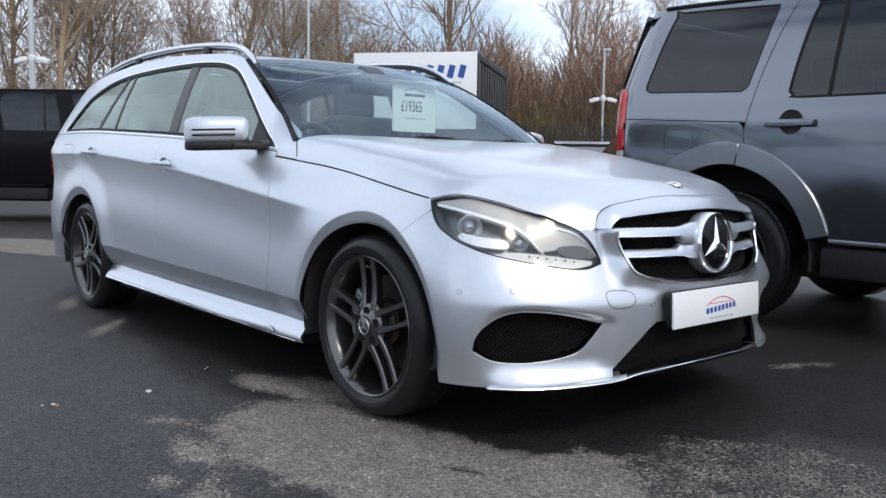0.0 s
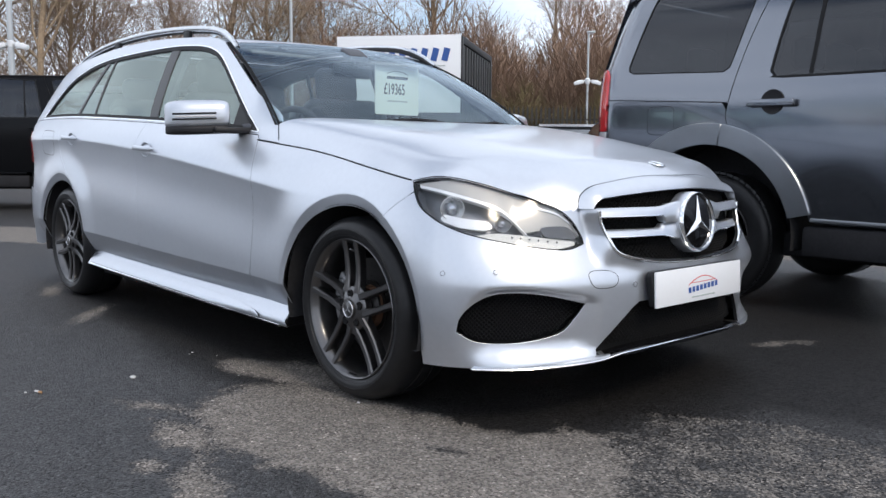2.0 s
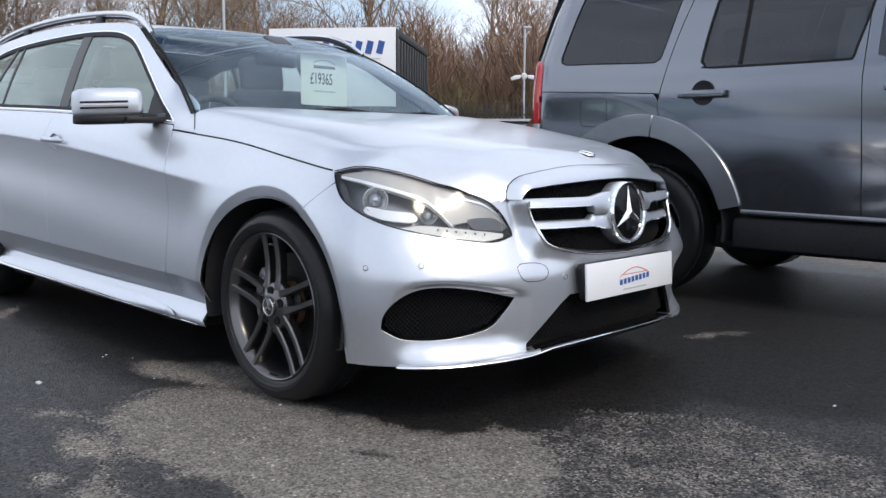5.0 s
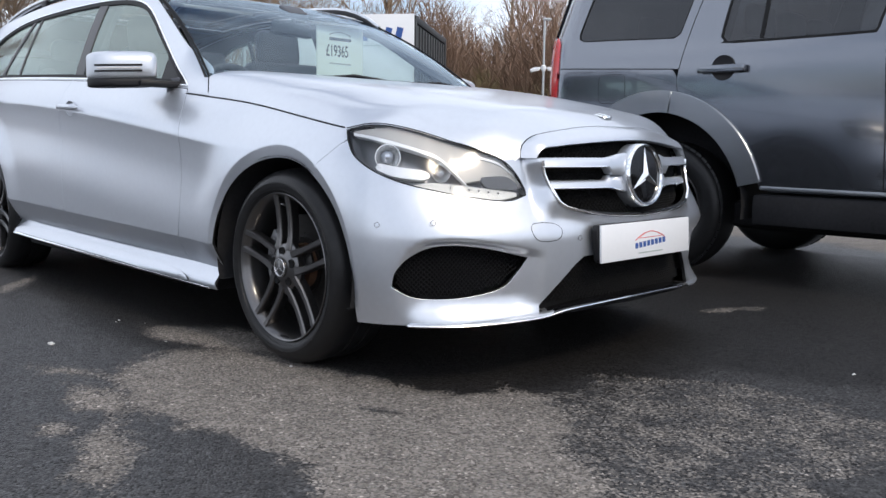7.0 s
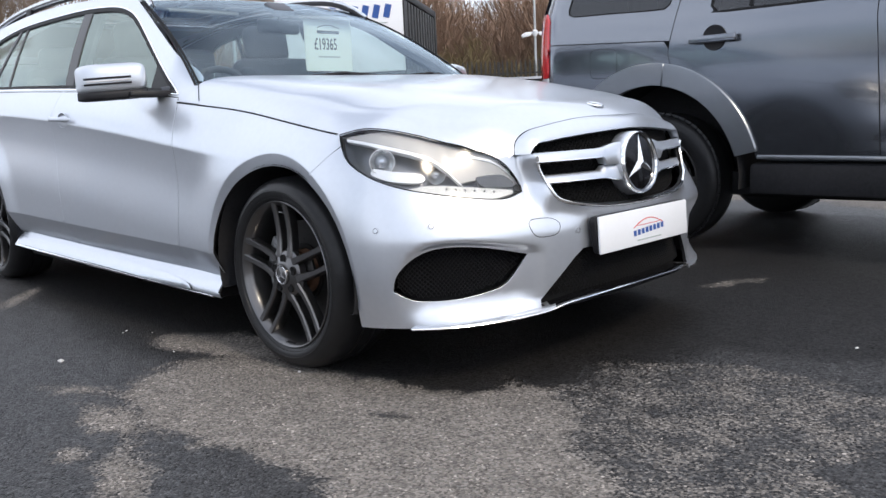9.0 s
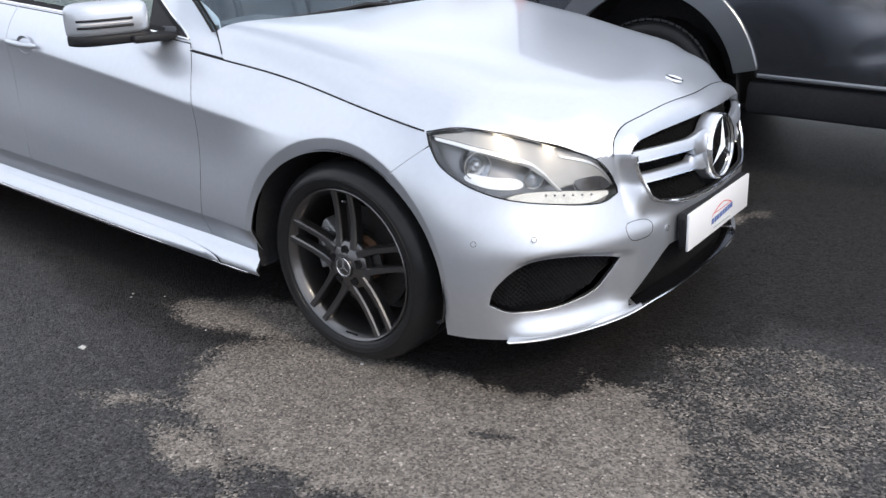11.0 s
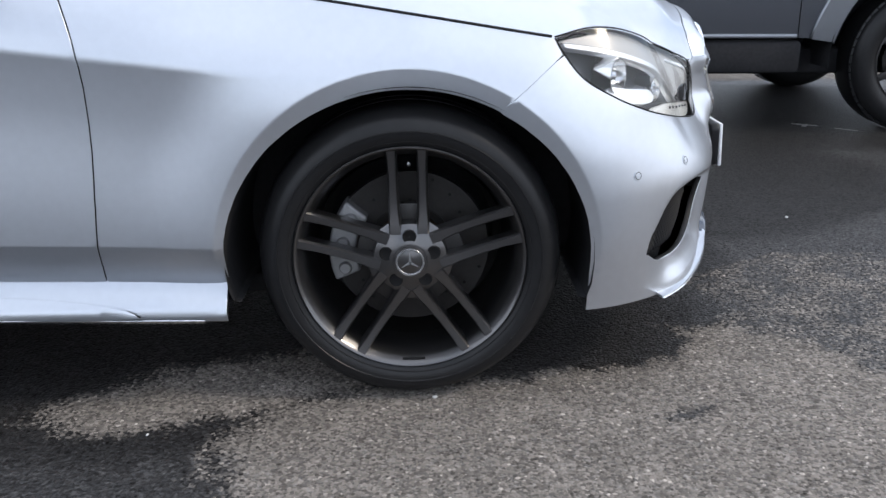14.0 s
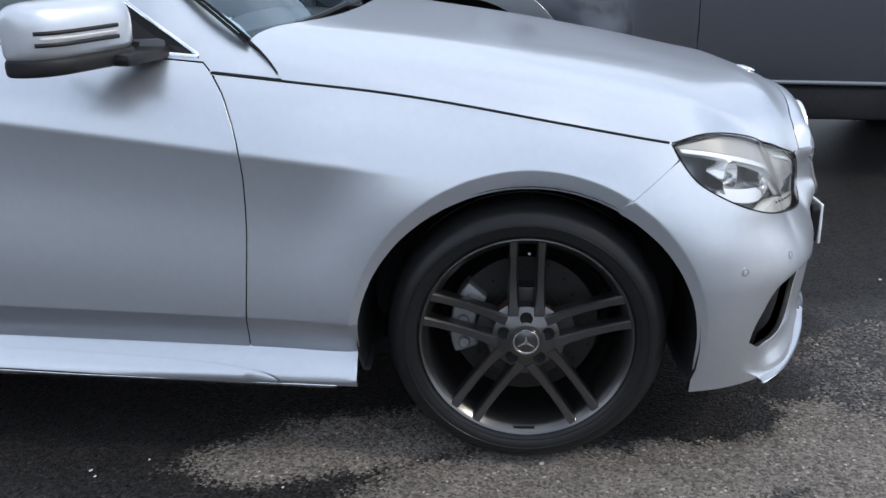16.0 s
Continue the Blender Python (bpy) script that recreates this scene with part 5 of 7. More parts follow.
# ---- grille, plate, intakes, splitter, mirrors, handles ----
def lattice(name, surface, u0, u1, v0, v1, step, width, loop, lift, material, parent, mirror=False, rows=False):
    """A mesh of crossing bars laid in a region of a surface."""
    bm = bmesh.new()
    e = 0.002
    f = lambda w: np.stack(surface(w[:, 0], w[:, 1]), 1)
    n = int((u1 - u0 + v1 - v0) / step) + 1
    for sgn in (1, -1):
        for k in range(n):
            c = u0 - (v1 - v0) * 0 + k * step if sgn > 0 else u0 + k * step
            q = np.array([(c - t if sgn > 0 else c - (v1 - v0) + t, v0 + t) for t in np.arange(0, v1 - v0, step * 0.5)])
            ok = inside(loop, q)
            pos = f(q)
            nor = np.cross(f(q + [e, 0]) - f(q - [e, 0]), f(q + [0, e]) - f(q - [0, e]))
            nor /= np.maximum(np.linalg.norm(nor, axis=1), 1e-9)[:, None]
            nor *= np.sign(np.sum(nor * (pos - np.array([-1.5, 0, 0.5])), axis=1))[:, None]
            pos = pos + nor * lift
            for a in range(len(q) - 1):
                if ok[a] and ok[a + 1]:
                    d = pos[a + 1] - pos[a]
                    s = np.cross(d, nor[a])
                    s = s / max(np.linalg.norm(s), 1e-9) * width / 2
                    vs = [bm.verts.new(Vector(p)) for p in (pos[a] - s, pos[a] + nor[a] * width * 0.7, pos[a] + s, pos[a + 1] - s, pos[a + 1] + nor[a] * width * 0.7, pos[a + 1] + s)]
                    bm.faces.new((vs[0], vs[1], vs[4], vs[3])), bm.faces.new((vs[1], vs[2], vs[5], vs[4]))
    bmesh.ops.recalc_face_normals(bm, faces=bm.faces[:])
    if mirror:
        bm.transform(Matrix.Diagonal((1, -1, 1, 1)))
        bmesh.ops.reverse_faces(bm, faces=bm.faces[:])
    return part(name, bm, material, parent, smooth=False)


def grille_face(y, z):
    """The set-back plane of the grille's mesh."""
    y, z = np.asarray(y, float), np.asarray(z, float)
    return 0.800 - 0.5 * y ** 2 - 0.25 * (z - 0.53), y, z


grille_loop = chain(curve2([(0, 0.765), (-0.2, 0.760), (-0.36, 0.748), (-0.425, 0.735), (-0.447, 0.70), (-0.435, 0.65), (-0.41, 0.595), (-0.385, 0.56), (-0.33, 0.535), (-0.2, 0.515), (0, 0.508)], 0.02), straight([(0, 0.508), (0, 0.765)], 0.02))
grille = sheet("grille", grille_face, grille_loop, MESH_BLACK, estate, lift=-0.022, both=True, step=0.04, flange=0, label="dark mesh grille with two silver bars and a round emblem")
for mir in (False, True):
    lattice("grille_mesh", grille_face, -0.45, 0.0, 0.505, 0.77, 0.016, 0.0045, shrink(grille_loop, 0.002), 0.0, MESH_BLACK, grille, mir)
ribbon("grille_surround", ring, [np.array(p) for p in low_edge], 0.011, 0.005, CHROME, grille, label="chrome grille surround")


def bar(zc, height, name="grille_bar"):
    """A louvre of the grille that flares into the boss of the emblem."""
    up = 1 if zc > 0.65 else -1
    for sg in (-1, 1):
        bm = bmesh.new()
        rows, pts = [], []
        for y in np.linspace(0.07, 0.419 if up > 0 else 0.392, 40):
            near, fill = float(ease(0.185, 0.095, y)), float(ease(0.176, 0.158, y))
            tall = height / 2 + 0.014 * near if up > 0 else height / 2 * (1 - fill) + (zc - 0.648) * -1 * fill
            deep = height / 2 + 0.014 * near if up < 0 else height / 2 * (1 - fill) + (zc - 0.648) * fill
            x = 0.825 - 0.50 * y * y
            prof = ((-0.035, tall - 0.002), (-0.018, tall), (-0.010, tall * 0.7), (-0.003, -deep * 0.2), (0.0, -deep * 0.8), (-0.004, -deep), (-0.035, -deep * 0.9))
            rows.append([bm.verts.new((x + dx, sg * y, zc + dz)) for dx, dz in prof])
            if y > (0.18 if up > 0 else 0.11):
                pts.append((x - 0.001, sg * y, zc - deep * 0.93))
        for a, b in zip(rows, rows[1:]):
            for k in range(6):
                bm.faces.new((a[k], a[k + 1], b[k + 1], b[k]))
        bmesh.ops.recalc_face_normals(bm, faces=bm.faces[:])
        part(name, bm, SILVER, grille, "silver grille bar")
        part("bar_trim", tube(pts, 0.0028, 6), CHROME, grille)


bar(0.688, 0.029)
bar(0.621, 0.025)
boss_m = Matrix.Translation((0.826, 0, 0.646)) @ Matrix.Rotation(radians(84), 4, "Y") @ Matrix.Diagonal((1.05, 1.05, 1.0, 1))
part("emblem_boss", lathe([(0.094, 0.002), (0.097, -0.003), (0.099, -0.014), (0.100, -0.05)], 56, boss_m), SILVER, grille)
emblem = part("emblem", lathe([(0.0005, 0.004), (0.06, 0.003), (0.088, 0.0)], 56, boss_m), GLOSS_BLACK, grille, "black disc with a chrome ring and three rays")
part("emblem_ring", lathe([(0.086, 0.002), (0.0885, 0.009), (0.0935, 0.010), (0.097, 0.005), (0.098, -0.004)], 56, boss_m), CHROME, emblem)
for k in range(3):
    m = boss_m @ Matrix.Rotation(radians(180 + 120 * k), 4, "Z")
    bm = bmesh.new()
    v = [bm.verts.new(m @ Vector(p)) for p in ((0, 0, 0.016), (0.0, 0.013, 0.006), (0.086, 0.0, 0.006), (0.0, -0.013, 0.006))]
    h60 = [bm.verts.new(m @ (Matrix.Rotation(radians(s * 60), 4, "Z") @ Vector((0.016, 0, 0.006)))) for s in (1, -1)]
    bm.faces.new((v[0], h60[0], v[2])), bm.faces.new((v[0], v[2], h60[1]))
    bmesh.ops.recalc_face_normals(bm, faces=bm.faces[:])
    part("emblem_ray", bm, CHROME, emblem, smooth=False)

# number plate with its dark carrier
plate_m = Matrix.Translation((0.846, 0, 0.437)) @ Matrix.Rotation(radians(90), 4, "Z") @ Matrix.Rotation(radians(90 - 3), 4, "X")
carrier = part("plate_carrier", prism([(-0.258, -0.052), (-0.25, -0.058), (0.25, -0.058), (0.258, -0.052), (0.272, 0.045), (0.262, 0.060), (-0.262, 0.060), (-0.272, 0.045)], 0.024, plate_m @ Matrix.Translation((0, 0, -0.030)), 0.005), PLASTIC, estate, "black plastic plate carrier")
plate = part("number_plate", box(0.524, 0.118, 0.009, plate_m, 0.003), WHITE, estate, "white dealer plate with a red car outline and a blue bar")


def plate_bits(thing, m, w, h):
    """A red roof-line over a bar of blue and a thin pale bar: the dealer's mark as plain shapes."""
    pts = curve2([(-0.28, 0.05), (-0.14, 0.16), (0.0, 0.21), (0.14, 0.18), (0.32, 0.05)], 0.02)
    part("mark_arc", tube([m @ Vector((x * w, y * h, 0)) for x, y in pts], 0.0016 * w / 0.26, 6, flat=0.6), RED_INK, thing)
    part("mark_base", tube([m @ Vector((x * w, y * h, 0)) for x, y in ((-0.33, 0.0), (-0.26, 0.06), (-0.18, 0.05), (0.22, 0.05), (0.30, 0.06), (0.36, 0.0))], 0.0012 * w / 0.26, 6, flat=0.6), RED_INK, thing)
    for k in range(8):
        part("mark_bar", box(0.058 * w, 0.15 * h, 0.0016 * w / 0.26, m @ Matrix.Translation(((-0.30 + 0.09 * k) * w, (-0.15 + 0.012 * k) * h, 0)), 0.0), BLUE_INK, thing)
    part("mark_line", box(0.55 * w, 0.035 * h, 0.0016 * w / 0.26, m @ Matrix.Translation((0.02 * w, -0.36 * h, 0)), 0.0), PALE_INK, thing)


plate_bits(plate, plate_m @ Matrix.Translation((0.01, 0.0, 0.005)), 0.26, 0.118)

# intakes, mouth and splitter
for mir in (False, True):
    hole = sheet("side_intake", ring, shrink(INTAKE, -0.004), SEAL, estate, lift=-0.07, step=0.03, flange=-0.06, mirror=mir, label="dark mesh intake")
    lattice("intake_mesh", ring, s_front(0.48), s_front(0.83), 0.285, 0.45, 0.015, 0.0045, shrink(INTAKE, 0.002), -0.034, SEAL, hole, mir)
mouth = straight([(0, 0.41), (MOUTH_B, 0.405), (s_front(0.315), 0.378), (MOUTH_S + 0.006, 0.256), (MOUTH_S + 0.006, 0.222), (0, 0.24), (0, 0.41)], 0.02)
lower = sheet("lower_intake", ring, chain(mouth), MESH_BLACK, estate, lift=-0.05, both=True, step=0.03, flange=-0.045, label="black lower intake")
for mir in (False, True):
    lattice("lower_mesh", ring, 0.004, 0.46, 0.26, 0.40, 0.017, 0.005, chain(mouth), -0.035, MESH_BLACK, lower, mir)
part("lower_tray", prism([(0.60, -0.64), (0.755, -0.42), (0.79, -0.30), (0.805, 0), (0.79, 0.30), (0.755, 0.42), (0.60, 0.64)], 0.012, Matrix.Translation((0, 0, 0.224)), 0.003), PLASTIC, estate)


def splitter():
    run = [(0.560, 0.803, 0.214, 0.004), (0.628, 0.722, 0.213, 0.007), (0.695, 0.605, 0.215, 0.010), (0.745, 0.492, 0.221, 0.012), (0.770, 0.415, 0.228, 0.012), (0.788, 0.36, 0.239, 0.009), (0.806, 0.28, 0.246, 0.009), (0.820, 0.15, 0.251, 0.008), (0.825, 0.0, 0.252, 0.008)]
    keys = [spline([(i, r[k]) for i, r in enumerate(run)]) for k in range(4)]
    t = np.linspace(0, 8, 49)
    x, y, z, h = (k(t) for k in keys)
    pts = [(a, -b, c, d) for a, b, c, d in zip(x, y, z, h)] + [(a, b, c, d) for a, b, c, d in zip(x, y, z, h)][::-1][1:]
    bm = bmesh.new()
    rows = []
    for a, b, c, d in pts:
        n = Vector((a - 0.25, b * 1.0, 0)).normalized()
        prof = ((-0.05, d * 0.9), (-0.004, d * 0.75), (0.004, d * 0.35), (0.005, -d * 0.1), (0.0, -d * 0.45), (-0.05, -d * 0.35))
        rows.append([bm.verts.new((a + n.x * o, b + n.y * o, c + hh)) for o, hh in prof])
    for p, q in zip(rows, rows[1:]):
        for k in range(5):
            bm.faces.new((p[k], p[k + 1], q[k + 1], q[k]))
    bmesh.ops.recalc_face_normals(bm, faces=bm.faces[:])
    for f in bm.faces:
        f.material_index = 1 if abs(f.calc_center_median().y) < 0.40 else 0
    part("splitter", bm, [SILVER, GLOSS_BLACK], estate, "silver splitter lip with a gloss black middle")
    edge = [(a + 0.003, b, c - d * 0.42) for a, b, c, d in pts]
    part("splitter_trim", tube(edge, 0.0032, 6), CHROME, estate, "chrome strip along the lower lip")


splitter()

# parking sensors and the towing-eye cover
for x, y, z in ((0.613, 0.755, 0.513), (0.475, 0.848, 0.505), (0.805, 0.305, 0.457)):
    for sg in (-1, 1):
        s = s_at(x, y)
        p = np.array([float(v) for v in ring(np.array(s), np.array(z))])
        q = [np.array([float(v) for v in ring(np.array(s + a), np.array(z + b))]) for a, b in ((0.004, 0), (0, 0.004))]
        n = Vector(np.cross(q[0] - p, q[1] - p)).normalized()
        if n.x < 0:
            n = -n
        m = Matrix.Translation((p[0], p[1] if sg < 0 else -p[1], p[2])) @ Vector((n.x, n.y if sg < 0 else -n.y, n.z)).to_track_quat("Z", "Y").to_matrix().to_4x4()
        part("parking_sensor", lathe([(0.0005, 0.0022), (0.0065, 0.0018), (0.0078, 0.0), (0.0082, 0.0015), (0.0105, 0.0015), (0.0112, -0.003)], 24, m), SILVER, estate)
        part("sensor_ring", lathe([(0.0068, 0.0017), (0.0074, 0.0024), (0.0082, 0.0017)], 24, m), PLASTIC, estate)
tow = chain(curve2([(s_front(0.468), 0.505), (s_front(0.40), 0.505), (s_front(0.37), 0.486), (s_front(0.385), 0.456), (s_front(0.45), 0.454), (s_front(0.473), 0.478)], 0.01, closed=True))
sheet("towing_cover", ring, shrink(tow, 0.002), SILVER, estate, lift=0.0008, step=0.012, flange=0.004)
ribbon_side("cover_gap", ring, [np.array(p) for p in tow], 0.0022, 0.0004, SEAL, estate, -1)
badge_m = Matrix.Translation((0.655, 0, float(hood(0.655, 0.0)[2]) + 0.001)) @ Matrix.Rotation(radians(15), 4, "Y")
badge = part("bonnet_badge", lathe([(0.0005, 0.003), (0.022, 0.0025), (0.0245, 0.004), (0.028, 0.003), (0.030, 0.0)], 32, badge_m), CHROME, estate, "small round bonnet badge")


# door mirrors
def mirror_unit(sg):
    def shell(z0, z1, y0, y1, zc, fat):
        """A rounded housing swept outwards from the car."""
        bm = bmesh.new()
        rows = []
        for y in (1 - np.cos(np.linspace(0, math.pi, 25))) / 2:
            wy = y0 + (y1 - y0) * y
            end = (1 - abs(2 * y - 1) ** 5.0) ** 0.5 if 0 < y < 1 else 0.02
            ring_ = []
            for k in range(28):
                a = 2 * math.pi * k / 28
                ca, sa = math.cos(a), math.sin(a)
                px = math.copysign(abs(ca) ** 0.75, ca) * fat * end * (1.0 if ca > 0 else 0.55)
                pz = math.copysign(abs(sa) ** (0.6 if sa > 0 else 0.42), sa) * ((z1 - zc) if sa > 0 else (zc - z0)) * (0.62 + 0.38 * end)
                ring_.append(bm.verts.new((-0.882 + px - 0.115 * y, sg * wy, zc + pz - 0.010 * y)))
            rows.append(ring_)
        for p, q in zip(rows, rows[1:]):
            for k in range(28):
                bm.faces.new((p[k], p[(k + 1) % 28], q[(k + 1) % 28], q[k]))
        bm.faces.new(rows[0]), bm.faces.new(rows[-1][::-1])
        bmesh.ops.recalc_face_normals(bm, faces=bm.faces[:])
        return bm
    unit = part("door_mirror", shell(0.970, 1.086, 0.846, 1.070, 1.018, 0.066), SILVER, estate, "silver door mirror on a black foot")
    part("mirror_base", shell(0.944, 0.988, 0.842, 1.068, 0.966, 0.0675), PLASTIC, unit, "black underside")
    foot = box(0.075, 0.16, 0.026, Matrix.Translation((-0.845, sg * 0.850, 0.957)) @ Matrix.Rotation(radians(sg * 12), 4, "Z"), 0.010)
    part("mirror_foot", foot, PLASTIC, unit)
    for zz, w in ((1.030, 0.14), (1.008, 0.13)):
        pts = []
        for u in np.linspace(0.30, 0.955, 16):
            wy = 0.850 + 0.218 * u
            end = (1 - abs(2 * u - 1) ** 5.0) ** 0.5
            pts.append((-0.882 + 0.0685 * end - 0.115 * u, sg * wy, zz - 0.010 * u))
        part("indicator_slot", tube(pts, 0.0045, 6, flat=0.7), PLASTIC, unit)
    pts = [(-0.882 + 0.0685 * (1 - abs(2 * u - 1) ** 5.0) ** 0.5 - 0.115 * u, sg * (0.850 + 0.218 * u), 1.019 - 0.010 * u) for u in np.linspace(0.32, 0.93, 12)]
    part("indicator_strip", tube(pts, 0.0035, 6, flat=0.7), CLEAR_LENS, unit)
    part("mirror_glass", box(0.004, 0.17, 0.085, Matrix.Translation((-0.985, sg * 0.965, 1.005)) @ Matrix.Rotation(radians(sg * -27), 4, "Z"), 0.002), CHROME, unit)


for sg in (-1, 1):
    mirror_unit(sg)


# door handles: a bow over a round recess
def handle(x, z, sg):
    y = float(flank_y(x, z)[0])
    pts = []
    for u in np.linspace(-1, 1, 15):
        pts.append((x + 0.105 * u + 0.02, sg * (y + 0.006 + 0.026 * (1 - abs(u) ** 4)), z + 0.006 - 0.004 * u))
    unit = part("door_handle", tube(pts, [0.006] + [0.0125] * 13 + [0.006], 10, flat=0.55), SILVER, estate, "silver door handle")
    cup = lathe([(0.0005, -0.012), (0.028, -0.009), (0.041, 0.0), (0.043, 0.0015), (0.046, 0.0)], 32, Matrix.Translation((x + 0.03, sg * (y + 0.0005), z)) @ (Matrix.Rotation(radians(90), 4, "X") if sg < 0 else Matrix.Rotation(radians(-90), 4, "X")) @ Matrix.Diagonal((1.25, 0.8, 1, 1)))
    part("handle_cup", cup, SILVER, unit)


for hx, hz in ((-1.655, 0.875), (-2.70, 0.93)):
    for sg in (-1, 1):
        handle(hx, hz, sg)


# fuel flap on the right quarter panel
flap_line = to_s(curve2([(-3.20, 0.985), (-3.02, 0.978), (-3.005, 0.965), (-3.01, 0.85), (-3.03, 0.835), (-3.19, 0.845), (-3.215, 0.86), (-3.22, 0.97)], 0.02, closed=True))
sheet("fuel_flap", ring, shrink(chain(flap_line), 0.002), SILVER, estate, lift=0.0008, step=0.03, flange=0.004)
ribbon_side("flap_gap", ring, [np.array(p) for p in flap_line], 0.003, 0.0004, SEAL, estate, -1)


# ---- tall off-road estates: the grey neighbour and a black one further back ----
SUV_REAR, SUV_FRONT = -2.87, 0.085        # axles in the car's own x
SUV_WIDTH = spline([(0.2, 0.86), (0.40, 0.905), (0.52, 0.925), (0.8, 0.949), (1.05, 0.959), (1.185, 0.956), (1.30, 0.942), (1.40, 0.925), (1.80, 0.845), (1.92, 0.80)])


def suv_side(x, z):
    x, z = np.asarray(x, float), np.asarray(z, float)
    lean = 0.30 * np.maximum(z - 1.38, 0)
    back = np.maximum((-3.52 + lean) - x, 0)
    nose_ = np.maximum(x - 0.55, 0)
    y = SUV_WIDTH(z) - 2.4 * back ** 2 - 0.35 * nose_ ** 2
    return x, -y, z


def suv(name, paint, glass_mat, label, m, trim, alloy):
    car = tagged(empty(name), label, "car")
    car.matrix_world = m
    W = lambda pts: [np.array((x - 2.57, z)) for x, z in pts]
    AXLE, RO, RI = 0.412, 0.635, 0.515

    def arc(hx, r, a0, a1, n=40):
        return [np.array((hx + r * math.cos(radians(a)), AXLE + r * math.sin(radians(a)))) for a in np.linspace(a0, a1, n)]
    shut_c = W([(-0.16, 1.00), (-0.19, 1.08), (-0.178, 1.162), (-0.115, 1.42), (-0.03, 1.66), (0.055, 1.855)])
    shut_c = curve2(shut_c, 0.03)
    rearline = W([(-1.16, 0.62), (-1.17, 1.212)])
    g = 0.0035
    # rear quarter: lower and upper, parted by a long gap
    low = chain(straight(rearline, 0.04), straight(W([(-1.17, 1.212), (-0.175, 1.162)]), 0.04), [p for p in shut_c[::-1] if p[1] < 1.162], arc(SUV_REAR, RO - 0.02, 81.5, 178), straight(W([(-0.94, 0.42), (-1.16, 0.62)]), 0.05))
    part_low = pair("quarter_panel", suv_side, shrink(low, g), paint, car, step=0.05)
    q_glass = W([(-0.888, 1.405), (-0.882, 1.378), (-0.850, 1.362), (-0.60, 1.352), (-0.225, 1.338), (-0.190, 1.36), (-0.065, 1.795), (-0.07, 1.816), (-0.70, 1.848), (-0.742, 1.825)])
    q_glass = chain(curve2(q_glass, 0.03, closed=True))
    high = chain(straight(W([(-1.17, 1.212), (-1.155, 1.42), (-1.025, 1.80), (-0.97, 1.885)]), 0.04), straight(W([(-0.97, 1.885), (0.055, 1.86)]), 0.04), [p for p in shut_c[::-1] if p[1] >= 1.162], straight(W([(-0.175, 1.162), (-1.17, 1.212)]), 0.04))
    pair("upper_quarter", suv_side, shrink(high, g), paint, car, holes=[q_glass], step=0.05)
    pair("quarter_window", suv_side, q_glass, glass_mat, car, lift=-0.004, step=0.08, flange=0)
    pair("window_seal", suv_side, shrink(q_glass, -0.002), SEAL, car, holes=[shrink(q_glass, 0.004)], lift=0.001, flange=0.01, step=0.05)
    # doors
    shut_b = W([(0.93, 0.50), (0.925, 0.8), (0.905, 1.2), (0.915, 1.5), (0.97, 1.86)])
    d_glass = chain(curve2(W([(0.062, 1.325), (0.085, 1.298), (0.14, 1.288), (0.85, 1.288), (0.862, 1.31), (0.90, 1.79), (0.22, 1.81), (0.165, 1.79), (0.10, 1.55)]), 0.03, closed=True))
    rear_door = chain(shut_c, straight(W([(0.055, 1.86), (0.97, 1.86)]), 0.05), straight(shut_b[::-1], 0.05), straight(W([(0.93, 0.50), (0.32, 0.50)]), 0.05), arc(SUV_REAR, RO - 0.02, 9, 81.5))
    pair("rear_door", suv_side, shrink(rear_door, g), paint, car, holes=[d_glass], step=0.05)
    pair("door_window", suv_side, d_glass, glass_mat, car, lift=-0.004, step=0.08, flange=0)
    pair("window_seal", suv_side, shrink(d_glass, -0.004), SEAL, car, holes=[shrink(d_glass, 0.007)], lift=0.002, flange=0.01, step=0.05)
    pair("window_divider", suv_side, straight(W([(0.275, 1.30), (0.295, 1.30), (0.33, 1.80), (0.31, 1.80), (0.275, 1.30)]), 0.05), SEAL, car, lift=0.0, flange=0.01, step=0.05)
    f_glass = chain(curve2(W([(0.965, 1.30), (1.0, 1.288), (1.72, 1.288), (1.78, 1.30), (1.36, 1.78), (1.30, 1.80), (1.03, 1.80), (0.99, 1.78)]), 0.03, closed=True))
    front_door = chain(straight(shut_b, 0.05), straight(W([(0.97, 1.86), (1.30, 1.86), (1.88, 1.27), (1.93, 1.0), (1.955, 0.55), (1.96, 0.50), (0.93, 0.50)]), 0.05))
    pair("front_door", suv_side, shrink(front_door, g), paint, car, holes=[f_glass], step=0.05)
    pair("door_window", suv_side, f_glass, glass_mat, car, lift=-0.004, step=0.08, flange=0)
    wing = chain(straight(W([(1.30, 1.86), (1.36, 1.80), (1.90, 1.24), (3.38, 1.10), (3.44, 0.9), (3.44, 0.45), (3.22, 0.45)]), 0.05), arc(SUV_FRONT, RO - 0.02, 4, 172), straight(W([(1.96, 0.50), (1.955, 0.55), (1.93, 1.0), (1.88, 1.27), (1.30, 1.86)]), 0.05))
    pair("front_wing", suv_side, shrink(wing, g), paint, car, step=0.05)
    # arch trims, split where the door opens
    for hx, spans in ((SUV_REAR, ((13, 81), (82, 172))), (SUV_FRONT, ((7, 172),))):
        for a0, a1 in spans:
            trim_loop = chain(arc(hx, RO, a0, a1), arc(hx, RI, a1, a0))
            pair("arch_trim", suv_side, trim_loop, trim, car, lift=0.022, flange=0.05, step=0.035, label="satin grey wheel-arch trim")
